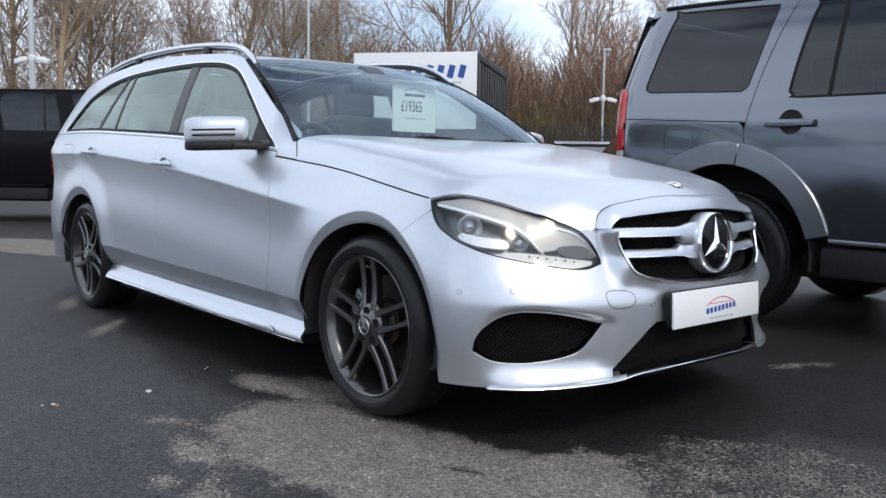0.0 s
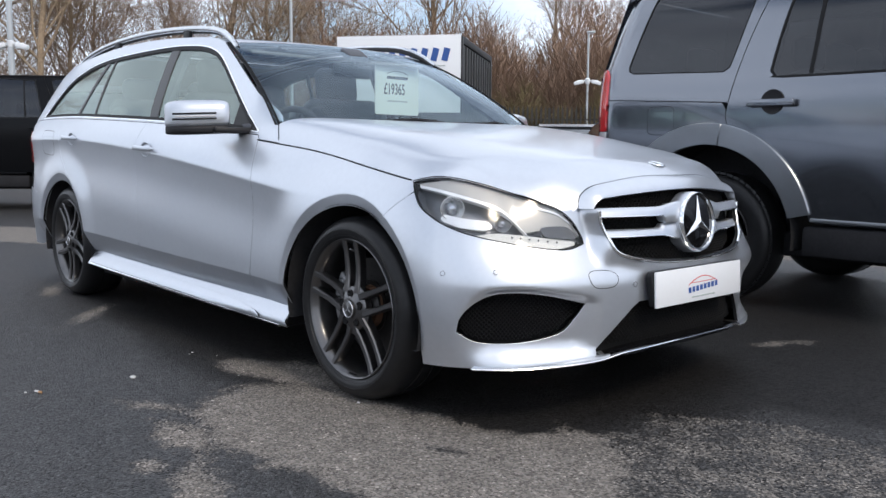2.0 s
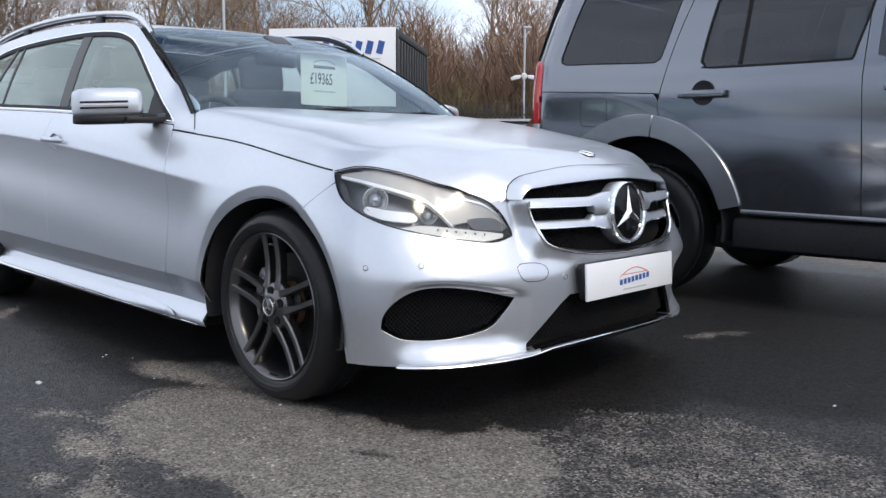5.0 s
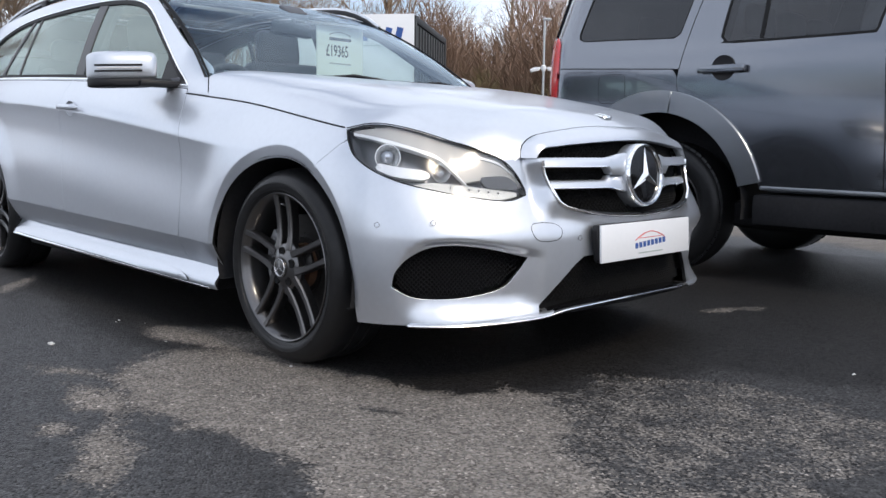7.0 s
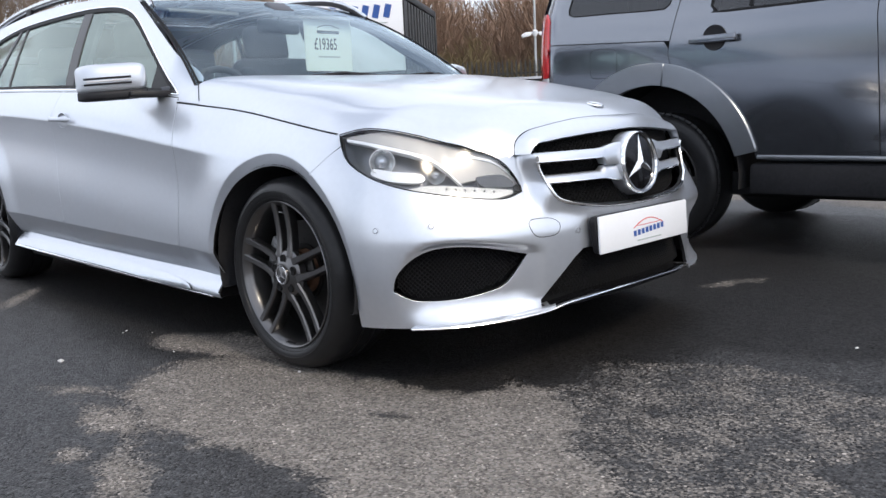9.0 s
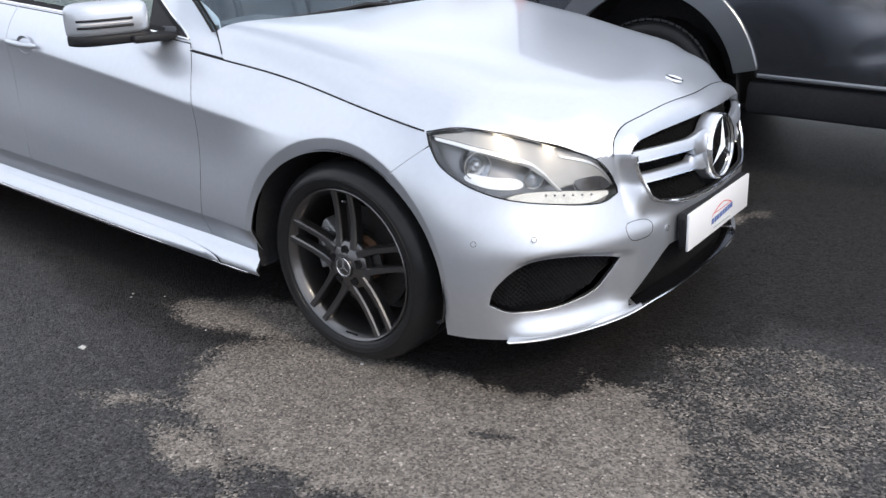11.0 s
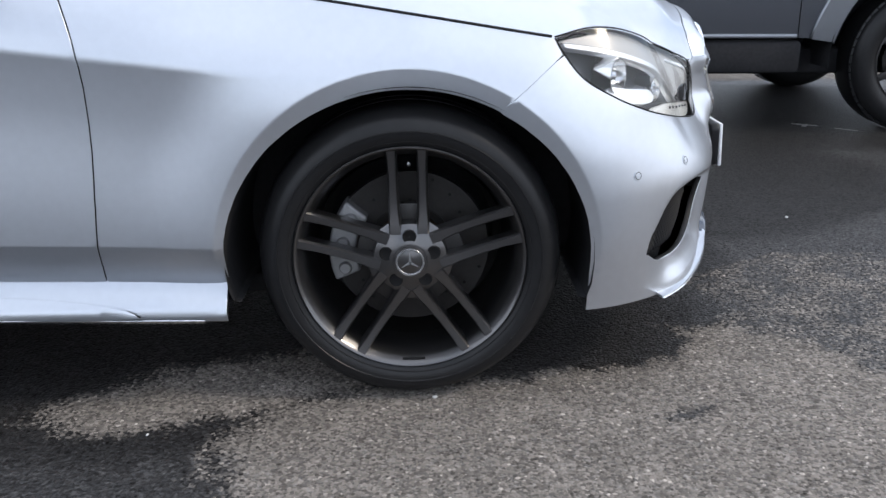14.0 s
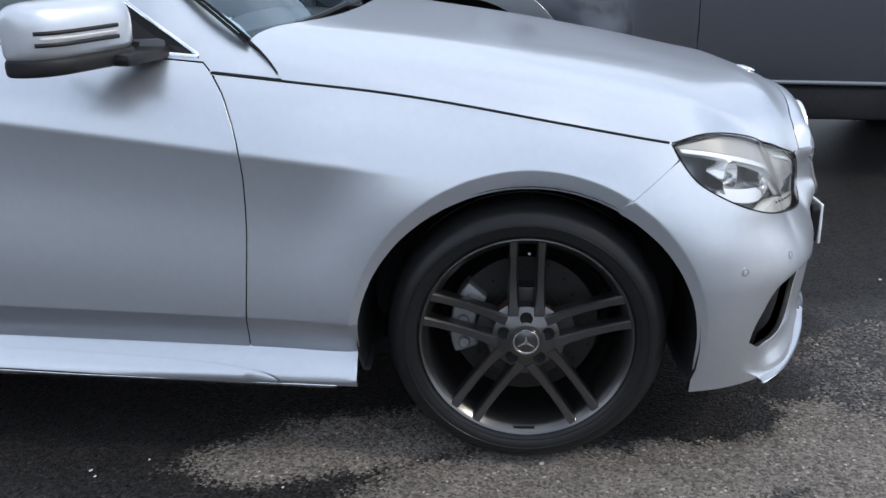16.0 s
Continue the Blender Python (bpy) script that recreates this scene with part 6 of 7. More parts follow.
    for sg in (-1, 1):
        for hx in (SUV_REAR, SUV_FRONT):
            bm = bmesh.new()
            rows = [[bm.verts.new((hx + 0.53 * math.cos(a), sg * y, AXLE + 0.53 * math.sin(a))) for y in (0.95, 0.6)] for a in np.linspace(-0.12, math.pi + 0.12, 24)]
            for a, b in zip(rows, rows[1:]):
                bm.faces.new((a[0], a[1], b[1], b[0]))
            bm.faces.new([r[1] for r in rows])
            part("wheel_arch_liner", bm, LINER, car)
    # sills, under-trim, roof, ends
    for sg in (-1, 1):
        part("sill", box(1.72, 0.10, 0.17, Matrix.Translation((-1.44, sg * 0.880, 0.405)), 0.03), UNDER, car)
        strip = part("door_strip", tube([(-2.25, sg * 0.928, 0.522), (-1.65, sg * 0.928, 0.518), (-0.62, sg * 0.928, 0.512)], 0.011, 8, flat=0.6), trim, car)
        part("roof_gutter", tube([(x, sg * float(SUV_WIDTH(1.866 + 0.02 * float(ease(-2.6, -3.4, x)))), 1.866 + 0.02 * float(ease(-2.6, -3.4, x))) for x in np.linspace(-3.40, -1.3, 10)], 0.014, 8), SEAL, car)
        lampz = chain(straight([(-3.70, 1.01), (-3.615, 1.01), (-3.605, 1.16), (-3.62, 1.36), (-3.65, 1.40), (-3.70, 1.40), (-3.70, 1.01)], 0.03))
    pair("tail_lamp", suv_side, lampz, RED_LENS, car, lift=0.012, flange=0.02, step=0.03, label="tall red tail lamp")
    pair("reversing_lens", suv_side, chain(straight([(-3.70, 0.93), (-3.62, 0.93), (-3.615, 1.005), (-3.70, 1.005), (-3.70, 0.93)], 0.03)), CLEAR_LENS, car, lift=0.011, flange=0.02, step=0.03)
    bm = bmesh.new()
    rows = []
    for x, zt in ((-3.57, 1.868), (-3.45, 1.895), (-2.9, 1.898), (-2.0, 1.89), (-1.45, 1.875), (-1.27, 1.855)):
        rows.append([bm.verts.new((x, y, zt - 0.05 * (abs(y) / 0.82) ** 6)) for y in np.linspace(-0.822, 0.822, 17)])
    for a, b in zip(rows, rows[1:]):
        for k in range(16):
            bm.faces.new((a[k], a[k + 1], b[k + 1], b[k]))
    part("roof", bm, paint, car)

    def loft(nm, stations, material, lbl=""):
        """Bands across the car between (x, z, half width)."""
        bm = bmesh.new()
        rows = [[bm.verts.new((x + (0.06 if x > 0.3 else -0.02) * (1 - y ** 2), y * w, z)) for y in np.linspace(-1, 1, 11)] for x, z, w in stations]
        for a, b in zip(rows, rows[1:]):
            for k in range(10):
                bm.faces.new((a[k], a[k + 1], b[k + 1], b[k]))
        bmesh.ops.recalc_face_normals(bm, faces=bm.faces[:])
        return part(nm, bm, material, car, lbl)
    loft("tailgate", [(-3.72, 0.60, 0.86), (-3.735, 1.0, 0.86), (-3.72, 1.36, 0.86)], paint)
    loft("tailgate_frame", [(-3.715, 1.36, 0.86), (-3.57, 1.868, 0.78)], paint)
    loft("rear_screen", [(-3.722, 1.40, 0.70), (-3.607, 1.80, 0.66)], glass_mat)
    loft("rear_bumper", [(-3.60, 0.40, 0.88), (-3.80, 0.44, 0.90), (-3.81, 0.62, 0.90), (-3.68, 0.66, 0.90)], PLASTIC)
    loft("bonnet", [(0.90, 1.05, 0.86), (0.70, 1.13, 0.88), (0.0, 1.20, 0.90), (-0.70, 1.25, 0.92)], paint)
    loft("windscreen", [(-0.66, 1.26, 0.88), (-1.28, 1.85, 0.80)], glass_mat)
    loft("front_bumper", [(0.80, 0.40, 0.86), (0.90, 0.50, 0.88), (0.92, 0.80, 0.88), (0.90, 1.05, 0.86)], paint)
    part("underbody", box(4.1, 1.45, 0.14, Matrix.Translation((-1.45, 0, 0.36)), 0.03), UNDER, car)
    part("exhaust", tube([(-3.4, -0.35, 0.34), (-2.4, -0.45, 0.30), (-1.4, -0.3, 0.29), (-0.4, -0.2, 0.3)], 0.05, 10), UNDER, car)
    # fuel flap, handles
    flap = chain(curve2(W([(-0.71, 1.135), (-0.69, 1.15), (-0.55, 1.15), (-0.53, 1.135), (-0.53, 1.0), (-0.55, 0.985), (-0.69, 0.985), (-0.71, 1.0)]), 0.02, closed=True))
    sheet("fuel_flap", suv_side, shrink(flap, 0.002), paint, car, lift=0.0015, step=0.03, flange=0.004)
    ribbon("flap_gap", suv_side, flap, 0.004, 0.0008, SEAL, car, mirror=False, closed=True)
    for hx, hz in ((0.090, 1.150), (1.15, 1.15)):
        for sg in (-1, 1):
            x, y = hx - 2.57, float(SUV_WIDTH(hz))
            unit = part("door_handle", box(0.27, 0.022, 0.042, Matrix.Translation((x, sg * (y + 0.030), hz)), 0.009, 3), paint, car, "pull handle over a black cup")
            part("handle_cup", lathe([(0.0005, -0.004), (0.05, -0.003), (0.066, 0.002), (0.068, -0.004)], 32, Matrix.Translation((x + 0.0, sg * (y + 0.005), hz + 0.006)) @ (Matrix.Rotation(radians(90), 4, "X") if sg < 0 else Matrix.Rotation(radians(-90), 4, "X"))), PLASTIC, unit)
            for dx in (-0.11, 0.11):
                part("handle_post", box(0.03, 0.03, 0.03, Matrix.Translation((x + dx, sg * (y + 0.012), hz)), 0.005), trim, unit)
    # seats inside
    for sx, sy in ((-1.55, 0.4), (-1.55, -0.4), (-2.45, 0.42), (-2.45, 0.0), (-2.45, -0.42), (-3.2, 0.35), (-3.2, -0.35)):
        seat = part("seat", box(0.16, 0.46, 0.62, Matrix.Translation((sx, sy, 1.05)) @ Matrix.Rotation(radians(-14), 4, "Y"), 0.05, 3), LEATHER, car)
        part("headrest", box(0.10, 0.27, 0.19, Matrix.Translation((sx - 0.10, sy, 1.46)), 0.045, 3), LEATHER, seat)
    part("cabin_floor", box(3.2, 1.16, 0.05, Matrix.Translation((-2.0, 0, 0.78)), 0.01), UNDER, car)
    for hx in (SUV_REAR, SUV_FRONT):
        for sg in (-1, 1):
            mm = Matrix.Translation((hx, sg * 0.90, 0.383)) @ (Matrix.Rotation(radians(90), 4, "X") if sg < 0 else Matrix.Rotation(radians(-90), 4, "X"))
            tyre = part("wheel", lathe([(0.245, -0.02), (0.26, -0.004), (0.30, 0.008), (0.34, 0.002), (0.365, -0.016), (0.379, -0.045), (0.383, -0.09), (0.383, -0.17), (0.375, -0.22), (0.33, -0.25), (0.25, -0.24)], 72), RUBBER, car, "black off-road tyre", angle=60)
            tyre.matrix_local = mm
            bm = bmesh.new()
            for k in range(54):
                b = box(0.012, 0.037, 0.05, Matrix.Rotation(2 * math.pi * k / 54, 4, "Z") @ Matrix.Translation((0.372, 0, -0.045)) @ Matrix.Rotation(radians(20), 4, "Y"))
                me = bpy.data.meshes.new("lug")
                b.to_mesh(me)
                b.free()
                bm.from_mesh(me)
                bpy.data.meshes.remove(me)
            tagged(part("tread", bm, RUBBER, tyre, smooth=False), kind="stuff")
            rim = part("rim", lathe([(0.247, -0.02), (0.25, -0.012), (0.243, -0.01), (0.235, -0.03), (0.225, -0.10), (0.22, -0.2)], 64), alloy, tyre)
            for k in range(7):
                b = prism([(0.03, -0.028), (0.235, -0.018), (0.235, 0.018), (0.03, 0.028)], 0.02, Matrix.Rotation(2 * math.pi * k / 7, 4, "Z") @ Matrix.Translation((0, 0, -0.05)), 0.005)
                part("spoke", b, alloy, rim)
            part("brake_disc", lathe([(0.0005, -0.10), (0.17, -0.10), (0.17, -0.13)], 40), DISC, tyre)
    return car


suv("off_roader", GREY, TINT, "dark grey metallic off-road estate with tinted rear glass, parked alongside", Matrix.Translation((2.57, 2.855, 0)), GREY_TRIM, RIM_DARK)
suv("black_suv", BLACK_PAINT, TINT, "glossy black sport utility car parked behind the others", Matrix.Translation((-12.6, -0.07, 0)) @ Matrix.Rotation(radians(-130), 4, "Z"), BLACK_PAINT, PLASTIC)


# ---- behind the cars: container, fence, posts, far cars, bare trees ----
def container():
    """A black site box whose end wears a white dealer sign."""
    along = Vector((1.55, 1.15, 0)).normalized()
    m = Matrix.Translation((-7.11, 6.29, 0)) @ Matrix.Rotation(math.atan2(along.y, along.x), 4, "Z")
    w, l, h = 1.95, 2.95, 2.58
    thing = tagged(empty("site_container", m), "black steel site container with a white dealer sign on its end", "container")
    part("body", box(w - 0.06, l - 0.06, h - 0.16, Matrix.Translation((-w / 2, l / 2, h / 2 + 0.02)), 0.005), BOX_BLACK, thing)
    for x in (-0.04, -w + 0.04):
        for y in (0.04, l - 0.04):
            part("corner_post", box(0.09, 0.09, h, Matrix.Translation((x, y, h / 2)), 0.008), BOX_BLACK, thing)
    for z in (0.06, h - 0.05):
        part("rail", box(w - 0.1, 0.08, 0.11, Matrix.Translation((-w / 2, 0.04, z)), 0.008), BOX_BLACK, thing)
        part("rail", box(w - 0.1, 0.08, 0.11, Matrix.Translation((-w / 2, l - 0.04, z)), 0.008), BOX_BLACK, thing)
        for x in (-0.04, -w + 0.04):
            part("rail", box(0.08, l - 0.1, 0.11, Matrix.Translation((x, l / 2, z)), 0.008), BOX_BLACK, thing)
    for k in range(11):
        for x in (-0.025, -w + 0.025):
            part("corrugation", box(0.03, 0.12, h - 0.24, Matrix.Translation((x, 0.22 + k * 0.25, h / 2)), 0.01), BOX_BLACK, thing)
    sign = part("sign_board", box(w - 0.02, 0.03, 1.15, Matrix.Translation((-w / 2 - 0.01, -0.02, h - 0.56)), 0.004), WHITE, thing, "white sign with blue bars")
    # blue lettering becomes slanted bars of its size
    for k in range(8):
        part("letter_bar", box(0.095, 0.008, 0.19, Matrix.Translation((-1.42 + k * 0.168, -0.038, h - 0.275)) @ Matrix.Rotation(radians(14), 4, "Y"), 0.0), BLUE_INK, sign)
    part("sign_line", box(1.1, 0.008, 0.014, Matrix.Translation((-0.80, -0.038, h - 0.44)), 0.0), PALE_INK, sign)
    for k in range(9):
        part("roof_spike", rod((-0.1 - k * 0.21, 0.05, h), (-0.1 - k * 0.21, 0.05, h + 0.06), 0.006), GALV, thing)


container()


def fence():
    """Dark palisade fence."""
    start, run = Vector((-17.4, 20.0, 0)), Vector((0.75, 0.66, 0)).normalized()
    bay = 2.75
    m = Matrix.Rotation(math.atan2(run.y, run.x), 4, "Z")
    for n in range(-9, 9):
        thing = tagged(empty("palisade_fence", Matrix.Translation(start + run * (n * bay)) @ m), "dark steel palisade fence bay", "fence", "palisade fence bays")
        part("post", PALE_POST, None, thing)
        for z in (0.45, 1.95):
            part("rail", RAIL, None, thing).location = (0, 0, z)
        for k in range(17):
            part("pale", PALE, None, thing).location = (0.14 + 0.155 * k, -0.045, 0)


def mesh_of(bm, material):
    me = bpy.data.meshes.new("shared")
    bm.normal_update()
    bm.to_mesh(me)
    bm.free()
    me.materials.append(material)
    return me


PALE_POST = mesh_of(box(0.10, 0.06, 2.35, Matrix.Translation((0, 0, 1.175)), 0.004), FENCE)
RAIL = mesh_of(box(2.75, 0.05, 0.05, Matrix.Translation((1.375, 0, 0))), FENCE)
PALE = mesh_of(prism([(-0.034, 0.05), (0.034, 0.05), (0.034, 2.25), (0.012, 2.40), (-0.012, 2.40), (-0.034, 2.25)], 0.008, Matrix.Rotation(radians(90), 4, "X")), FENCE)
fence()


def lamp_post(x, y, h, head, cams=0.0, r=0.06):
    thing = tagged(empty("lamp_post", Matrix.Translation((x, y, 0))), "pale galvanised lamp post" + (" with security cameras" if cams else ""), "lamp post")
    part("pole", rod((0, 0, 0), (0, 0, h), r, r * 0.7, 14), GALV, thing)
    part("base", box(0.22, 0.22, 0.03, Matrix.Translation((0, 0, 0.015)), 0.005), GALV, thing)
    if head:
        part("lamp_head", box(0.30 if h < 6 else 0.55, 0.14 if h < 6 else 0.22, 0.08, Matrix.Translation((0.07 if h < 6 else 0.2, 0.04 if h < 6 else 0.1, h)) @ Matrix.Rotation(radians(40), 4, "Z"), 0.03), GALV, thing)
    if cams:
        part("bracket", box(0.7, 0.05, 0.05, Matrix.Translation((0, 0, cams)) @ Matrix.Rotation(radians(41), 4, "Z"), 0.01), WHITE, thing)
        for s in (-1, 1):
            part("camera_housing", box(0.34, 0.13, 0.13, Matrix.Translation((s * 0.30 * 0.75, s * 0.30 * 0.66, cams - 0.06)) @ Matrix.Rotation(radians(41), 4, "Z") @ Matrix.Rotation(radians(s * 14), 4, "Y"), 0.03), WHITE, thing)
        part("dome", lathe([(0.0005, -0.15), (0.06, -0.13), (0.09, -0.06), (0.09, 0.04), (0.05, 0.08), (0.0005, 0.09)], 20, Matrix.Translation((0, 0, cams + 0.02))), WHITE, thing)


lamp_post(-21.1, 3.87, 9.0, True, 3.45, 0.085)
lamp_post(-23.4, 13.44, 9.0, True, r=0.06)
lamp_post(-16.72, 21.18, 4.95, True, 3.30, 0.05)


def far_car(x, y, turn, paint, label):
    """A low saloon seen only by its roof and tail over the bonnet."""
    thing = tagged(empty("parked_car", Matrix.Translation((x, y, 0)) @ Matrix.Rotation(radians(turn), 4, "Z")), label, "car")
    prof = [(-2.1, 0.30), (-2.15, 0.62), (-2.08, 0.92), (-1.95, 0.98), (0.95, 0.96), (1.9, 0.80), (2.1, 0.55), (2.05, 0.28)]
    bm = prism(prof, 1.70, Matrix.Rotation(radians(90), 4, "X") @ Matrix.Translation((0, 0, -0.85)), 0.05, 3)
    part("body", bm, paint, thing)
    bm = bmesh.new()
    rows = [[bm.verts.new((px, s * w, pz)) for s in (-1, 1)] for px, pz, w in ((-1.98, 0.97, 0.80), (-1.45, 1.38, 0.62), (-0.6, 1.46, 0.60), (0.1, 1.40, 0.62), (0.95, 0.96, 0.80))]
    for a, b in zip(rows, rows[1:]):
        bm.faces.new((a[0], a[1], b[1], b[0]))
    for s in (0, 1):
        bm.faces.new([r[s] for r in rows])
    bmesh.ops.recalc_face_normals(bm, faces=bm.faces[:])
    part("cabin", bm, TINT_SOLID, thing)
    bm = bmesh.new()
    rows = [[bm.verts.new((px, yy * w, pz + 0.02)) for yy in np.linspace(-1, 1, 7)] for px, pz, w in ((-1.45, 1.38, 0.63), (-1.0, 1.435, 0.62), (-0.6, 1.46, 0.61), (0.1, 1.40, 0.63))]
    for a, b in zip(rows, rows[1:]):
        for k in range(6):
            bm.faces.new((a[k], a[k + 1], b[k + 1], b[k]))
    part("roof", bm, paint, thing)
    for s in (-1, 1):
        part("tail_lamp", box(0.10, 0.32, 0.15, Matrix.Translation((-2.10, s * 0.66, 0.85)), 0.03), RED_LENS, thing, "red tail lamp")
        for wx in (-1.35, 1.3):
            part("wheel", lathe([(0.0005, 0.0), (0.2, 0.0), (0.22, 0.01), (0.30, 0.01), (0.315, -0.02), (0.315, -0.18)], 40, Matrix.Translation((wx, s * 0.86, 0.315)) @ Matrix.Rotation(radians(-90 * s), 4, "X")), RUBBER, thing)


TINT_SOLID = mat("dark_car_glass", (0.02, 0.022, 0.025), 0.05, coat=1.0)
far_car(-10.6, 12.75, 135, SILVER, "pale parked saloon with red tail lamps")
far_car(-8.0, 11.6, 140, BLACK_PAINT, "dark parked saloon by the fence")


# bare winter trees
def tree(seed, height, spread, twig_mat, levels=4):
    rnd = random.Random(seed)
    thing = empty("bare_tree")
    wood, fine = bmesh.new(), []
    def limb(bm, pts, r0, r1, seg):
        rings = []
        for i, p in enumerate(pts):
            d = (pts[min(i + 1, len(pts) - 1)] - pts[max(i - 1, 0)]).normalized()
            side = d.orthogonal().normalized()
            top = d.cross(side)
            r = r0 + (r1 - r0) * i / (len(pts) - 1)
            rings.append([bm.verts.new(p + (side * math.cos(a) + top * math.sin(a)) * r) for a in (2 * math.pi * k / seg for k in range(seg))])
        for a, b in zip(rings, rings[1:]):
            for k in range(seg):
                bm.faces.new((a[k], a[(k + 1) % seg], b[(k + 1) % seg], b[k]))
    def grow(p, d, length, r, level):
        n = 5 if level < 2 else (3 if level < 4 else 2)
        pts, q, dd = [p], p.copy(), d.copy()
        for i in range(n):
            dd = (dd + Vector((rnd.uniform(-1, 1), rnd.uniform(-1, 1), rnd.uniform(-0.7, 0.8))) * (0.10 if level == 0 else 0.28)).normalized()
            q = q + dd * length / n
            pts.append(q.copy())
        if level >= levels - 1:
            fine.append((pts, r))
        else:
            limb(wood, pts, r, r * (0.45 if level == 0 else 0.4), 8 if level == 0 else 5)
        if level >= levels:
            return
        count = (19, 8, 7, 5)[min(level, 3)]
        for k in range(count):
            u = rnd.uniform(0.22 if level == 0 else 0.15, 1.0)
            i = min(int(u * n), n - 1)
            at = pts[i].lerp(pts[i + 1], u * n - i)
            axis = (pts[i + 1] - pts[i]).normalized()
            turn = Matrix.Rotation(rnd.uniform(0, 6.28), 3, axis) @ axis.orthogonal().normalized()
            tilt = rnd.uniform(0.45, 0.95) * spread
            nd = (axis * math.cos(tilt) + turn * math.sin(tilt) + Vector((0, 0, 0.25))).normalized()
            grow(at, nd, length * rnd.uniform(0.34, 0.58) * (1.15 - 0.55 * u if level == 0 else 1), r * (1 - 0.65 * u) * 0.5, level + 1)
    grow(Vector((0, 0, -0.1)), Vector((0, 0, 1)), height, height * 0.0115, 0)
    part("trunk", wood, BARK, thing)
    vs, fs = [], []
    for pts, r in fine:
        r = max(r, 0.0075)
        for i, p in enumerate(pts):
            d = (pts[min(i + 1, len(pts) - 1)] - pts[max(i - 1, 0)]).normalized()
            s = d.orthogonal().normalized()
            t = d.cross(s)
            k = 1 - 0.75 * i / (len(pts) - 1)
            for a in (0, 2.094, 4.189):
                vs.append(p + (s * math.cos(a) + t * math.sin(a)) * r * k)
        base = len(vs) - 3 * len(pts)
        for i in range(len(pts) - 1):
            for k in range(3):
                a = base + 3 * i + k
                b = base + 3 * i + (k + 1) % 3
                fs.append((a, b, b + 3, a + 3))
    me = bpy.data.meshes.new("twigs")
    me.from_pydata([tuple(v) for v in vs], [], fs)
    me.materials.append(twig_mat)
    tw = new("crown", me)
    tw.parent = thing
    tw["kind"] = "stuff"
    return thing


TREES = [tree(3, 10.5, 1.0, TWIG), tree(11, 9.0, 1.1, TWIG_PALE), tree(23, 12.0, 0.85, TWIG)]
for k, t in enumerate(TREES):
    tagged(t, ("tall bare brown winter tree", "bushy bare tree with pale twigs", "slender bare winter tree")[k] + " behind the fence", "tree", "bare trees")
SPOTS = [(-32, 3.5, 0), (-36.7, 7.2, 2), (-30.1, 7.2, 0), (-37.9, 11.9, 1), (-37.2, 15.8, 0), (-34, 9.5, 1), (-31.4, 14.9, 0), (-27.3, 15.0, 1), (-31, 19.9, 1),
         (-27.0, 23.7, 2), (-31.5, 30.9, 1), (-30.5, 35.8, 2), (-21.4, 29.9, 0), (-23.3, 34.9, 1), (-39, 1.2, 0), (-14, 39, 0), (-42, -4, 2)]
first = [True, True, True]
for i, (x, y, k) in enumerate(SPOTS):
    rnd = random.Random(i)
    sc = rnd.uniform(0.88, 1.15) * (0.72 if 23 < y < 36 and x > -32 and k != 2 else 1.0)
    m = Matrix.Translation((x, y, 0)) @ Matrix.Rotation(rnd.uniform(0, 6.28), 4, "Z")
    if first[k]:
        TREES[k].matrix_world = m
        first[k] = False
    else:
        c = copy_thing(TREES[k], m)
        c.scale = (sc, sc, sc)


def thicket(name, a, b, depth, height, count, seed, material, label, sway=0.35, thick=1.0, reach=9.0, dip=0.45):
    """A belt of undergrowth: thousands of thin stems, none longer than reach."""
    rnd = random.Random(seed)
    a, b = Vector((*a, 0)), Vector((*b, 0))
    across = Vector((-(b - a).y, (b - a).x, 0)).normalized()
    vs, fs = [], []
    for _ in range(count):
        u = rnd.random()
        p = a.lerp(b, u) + across * rnd.uniform(0, depth)
        h = height * (1 - dip + dip * noise.noise(Vector((u * 9, seed, 0)))) * rnd.uniform(0.4, 1.15)
        d = Vector((rnd.gauss(0, sway), rnd.gauss(0, sway), 1)).normalized()
        z0 = rnd.uniform(0, h * (0.75 if reach > 5 else 0.95))
        p = p + Vector((0, 0, z0))
        h = min(h, z0 + reach * rnd.uniform(0.5, 1.3))
        r = rnd.uniform(0.007, 0.020) * thick
        q1 = p + d * (h - z0) * 0.5 + Vector((rnd.gauss(0, 0.12), rnd.gauss(0, 0.12), 0))
        q2 = q1 + (d + Vector((rnd.gauss(0, 0.3), rnd.gauss(0, 0.3), 0))) * (h - z0) * 0.5
        base = len(vs)
        for q, w in ((p, r), (q1, r * 0.8), (q2, r * 0.25)):
            for k in range(3):
                vs.append((q.x + w * math.cos(2.094 * k), q.y + w * math.sin(2.094 * k), q.z))
        for i in (0, 3):
            for k in range(3):
                fs.append((base + i + k, base + i + (k + 1) % 3, base + i + 3 + (k + 1) % 3, base + i + 3 + k))
    me = bpy.data.meshes.new(name)
    me.from_pydata(vs, [], fs)
    me.materials.append(material)
    return tagged(new(name, me), label, "undergrowth", kind="stuff")


thicket("undergrowth", (-38.0, 2.0), (-25.5, 17.0), 7.0, 9.5, 15000, 5, TWIG, "brown leafless undergrowth along the fence", 0.9, 1.1, 1.5, 0.22)
thicket("undergrowth", (-25.5, 15.5), (-9.5, 29.5), 8.0, 7.2, 40000, 8, SCRUB, "russet leafless thicket behind the fence", 0.7, 1.25, 2.6, 0.22)
thicket("far_wood", (-62.0, -10.0), (-20.0, 52.0), 10.0, 9.0, 13000, 21, TWIG, "ring of brown far woodland without leaves, added where unseen", thick=2.2)
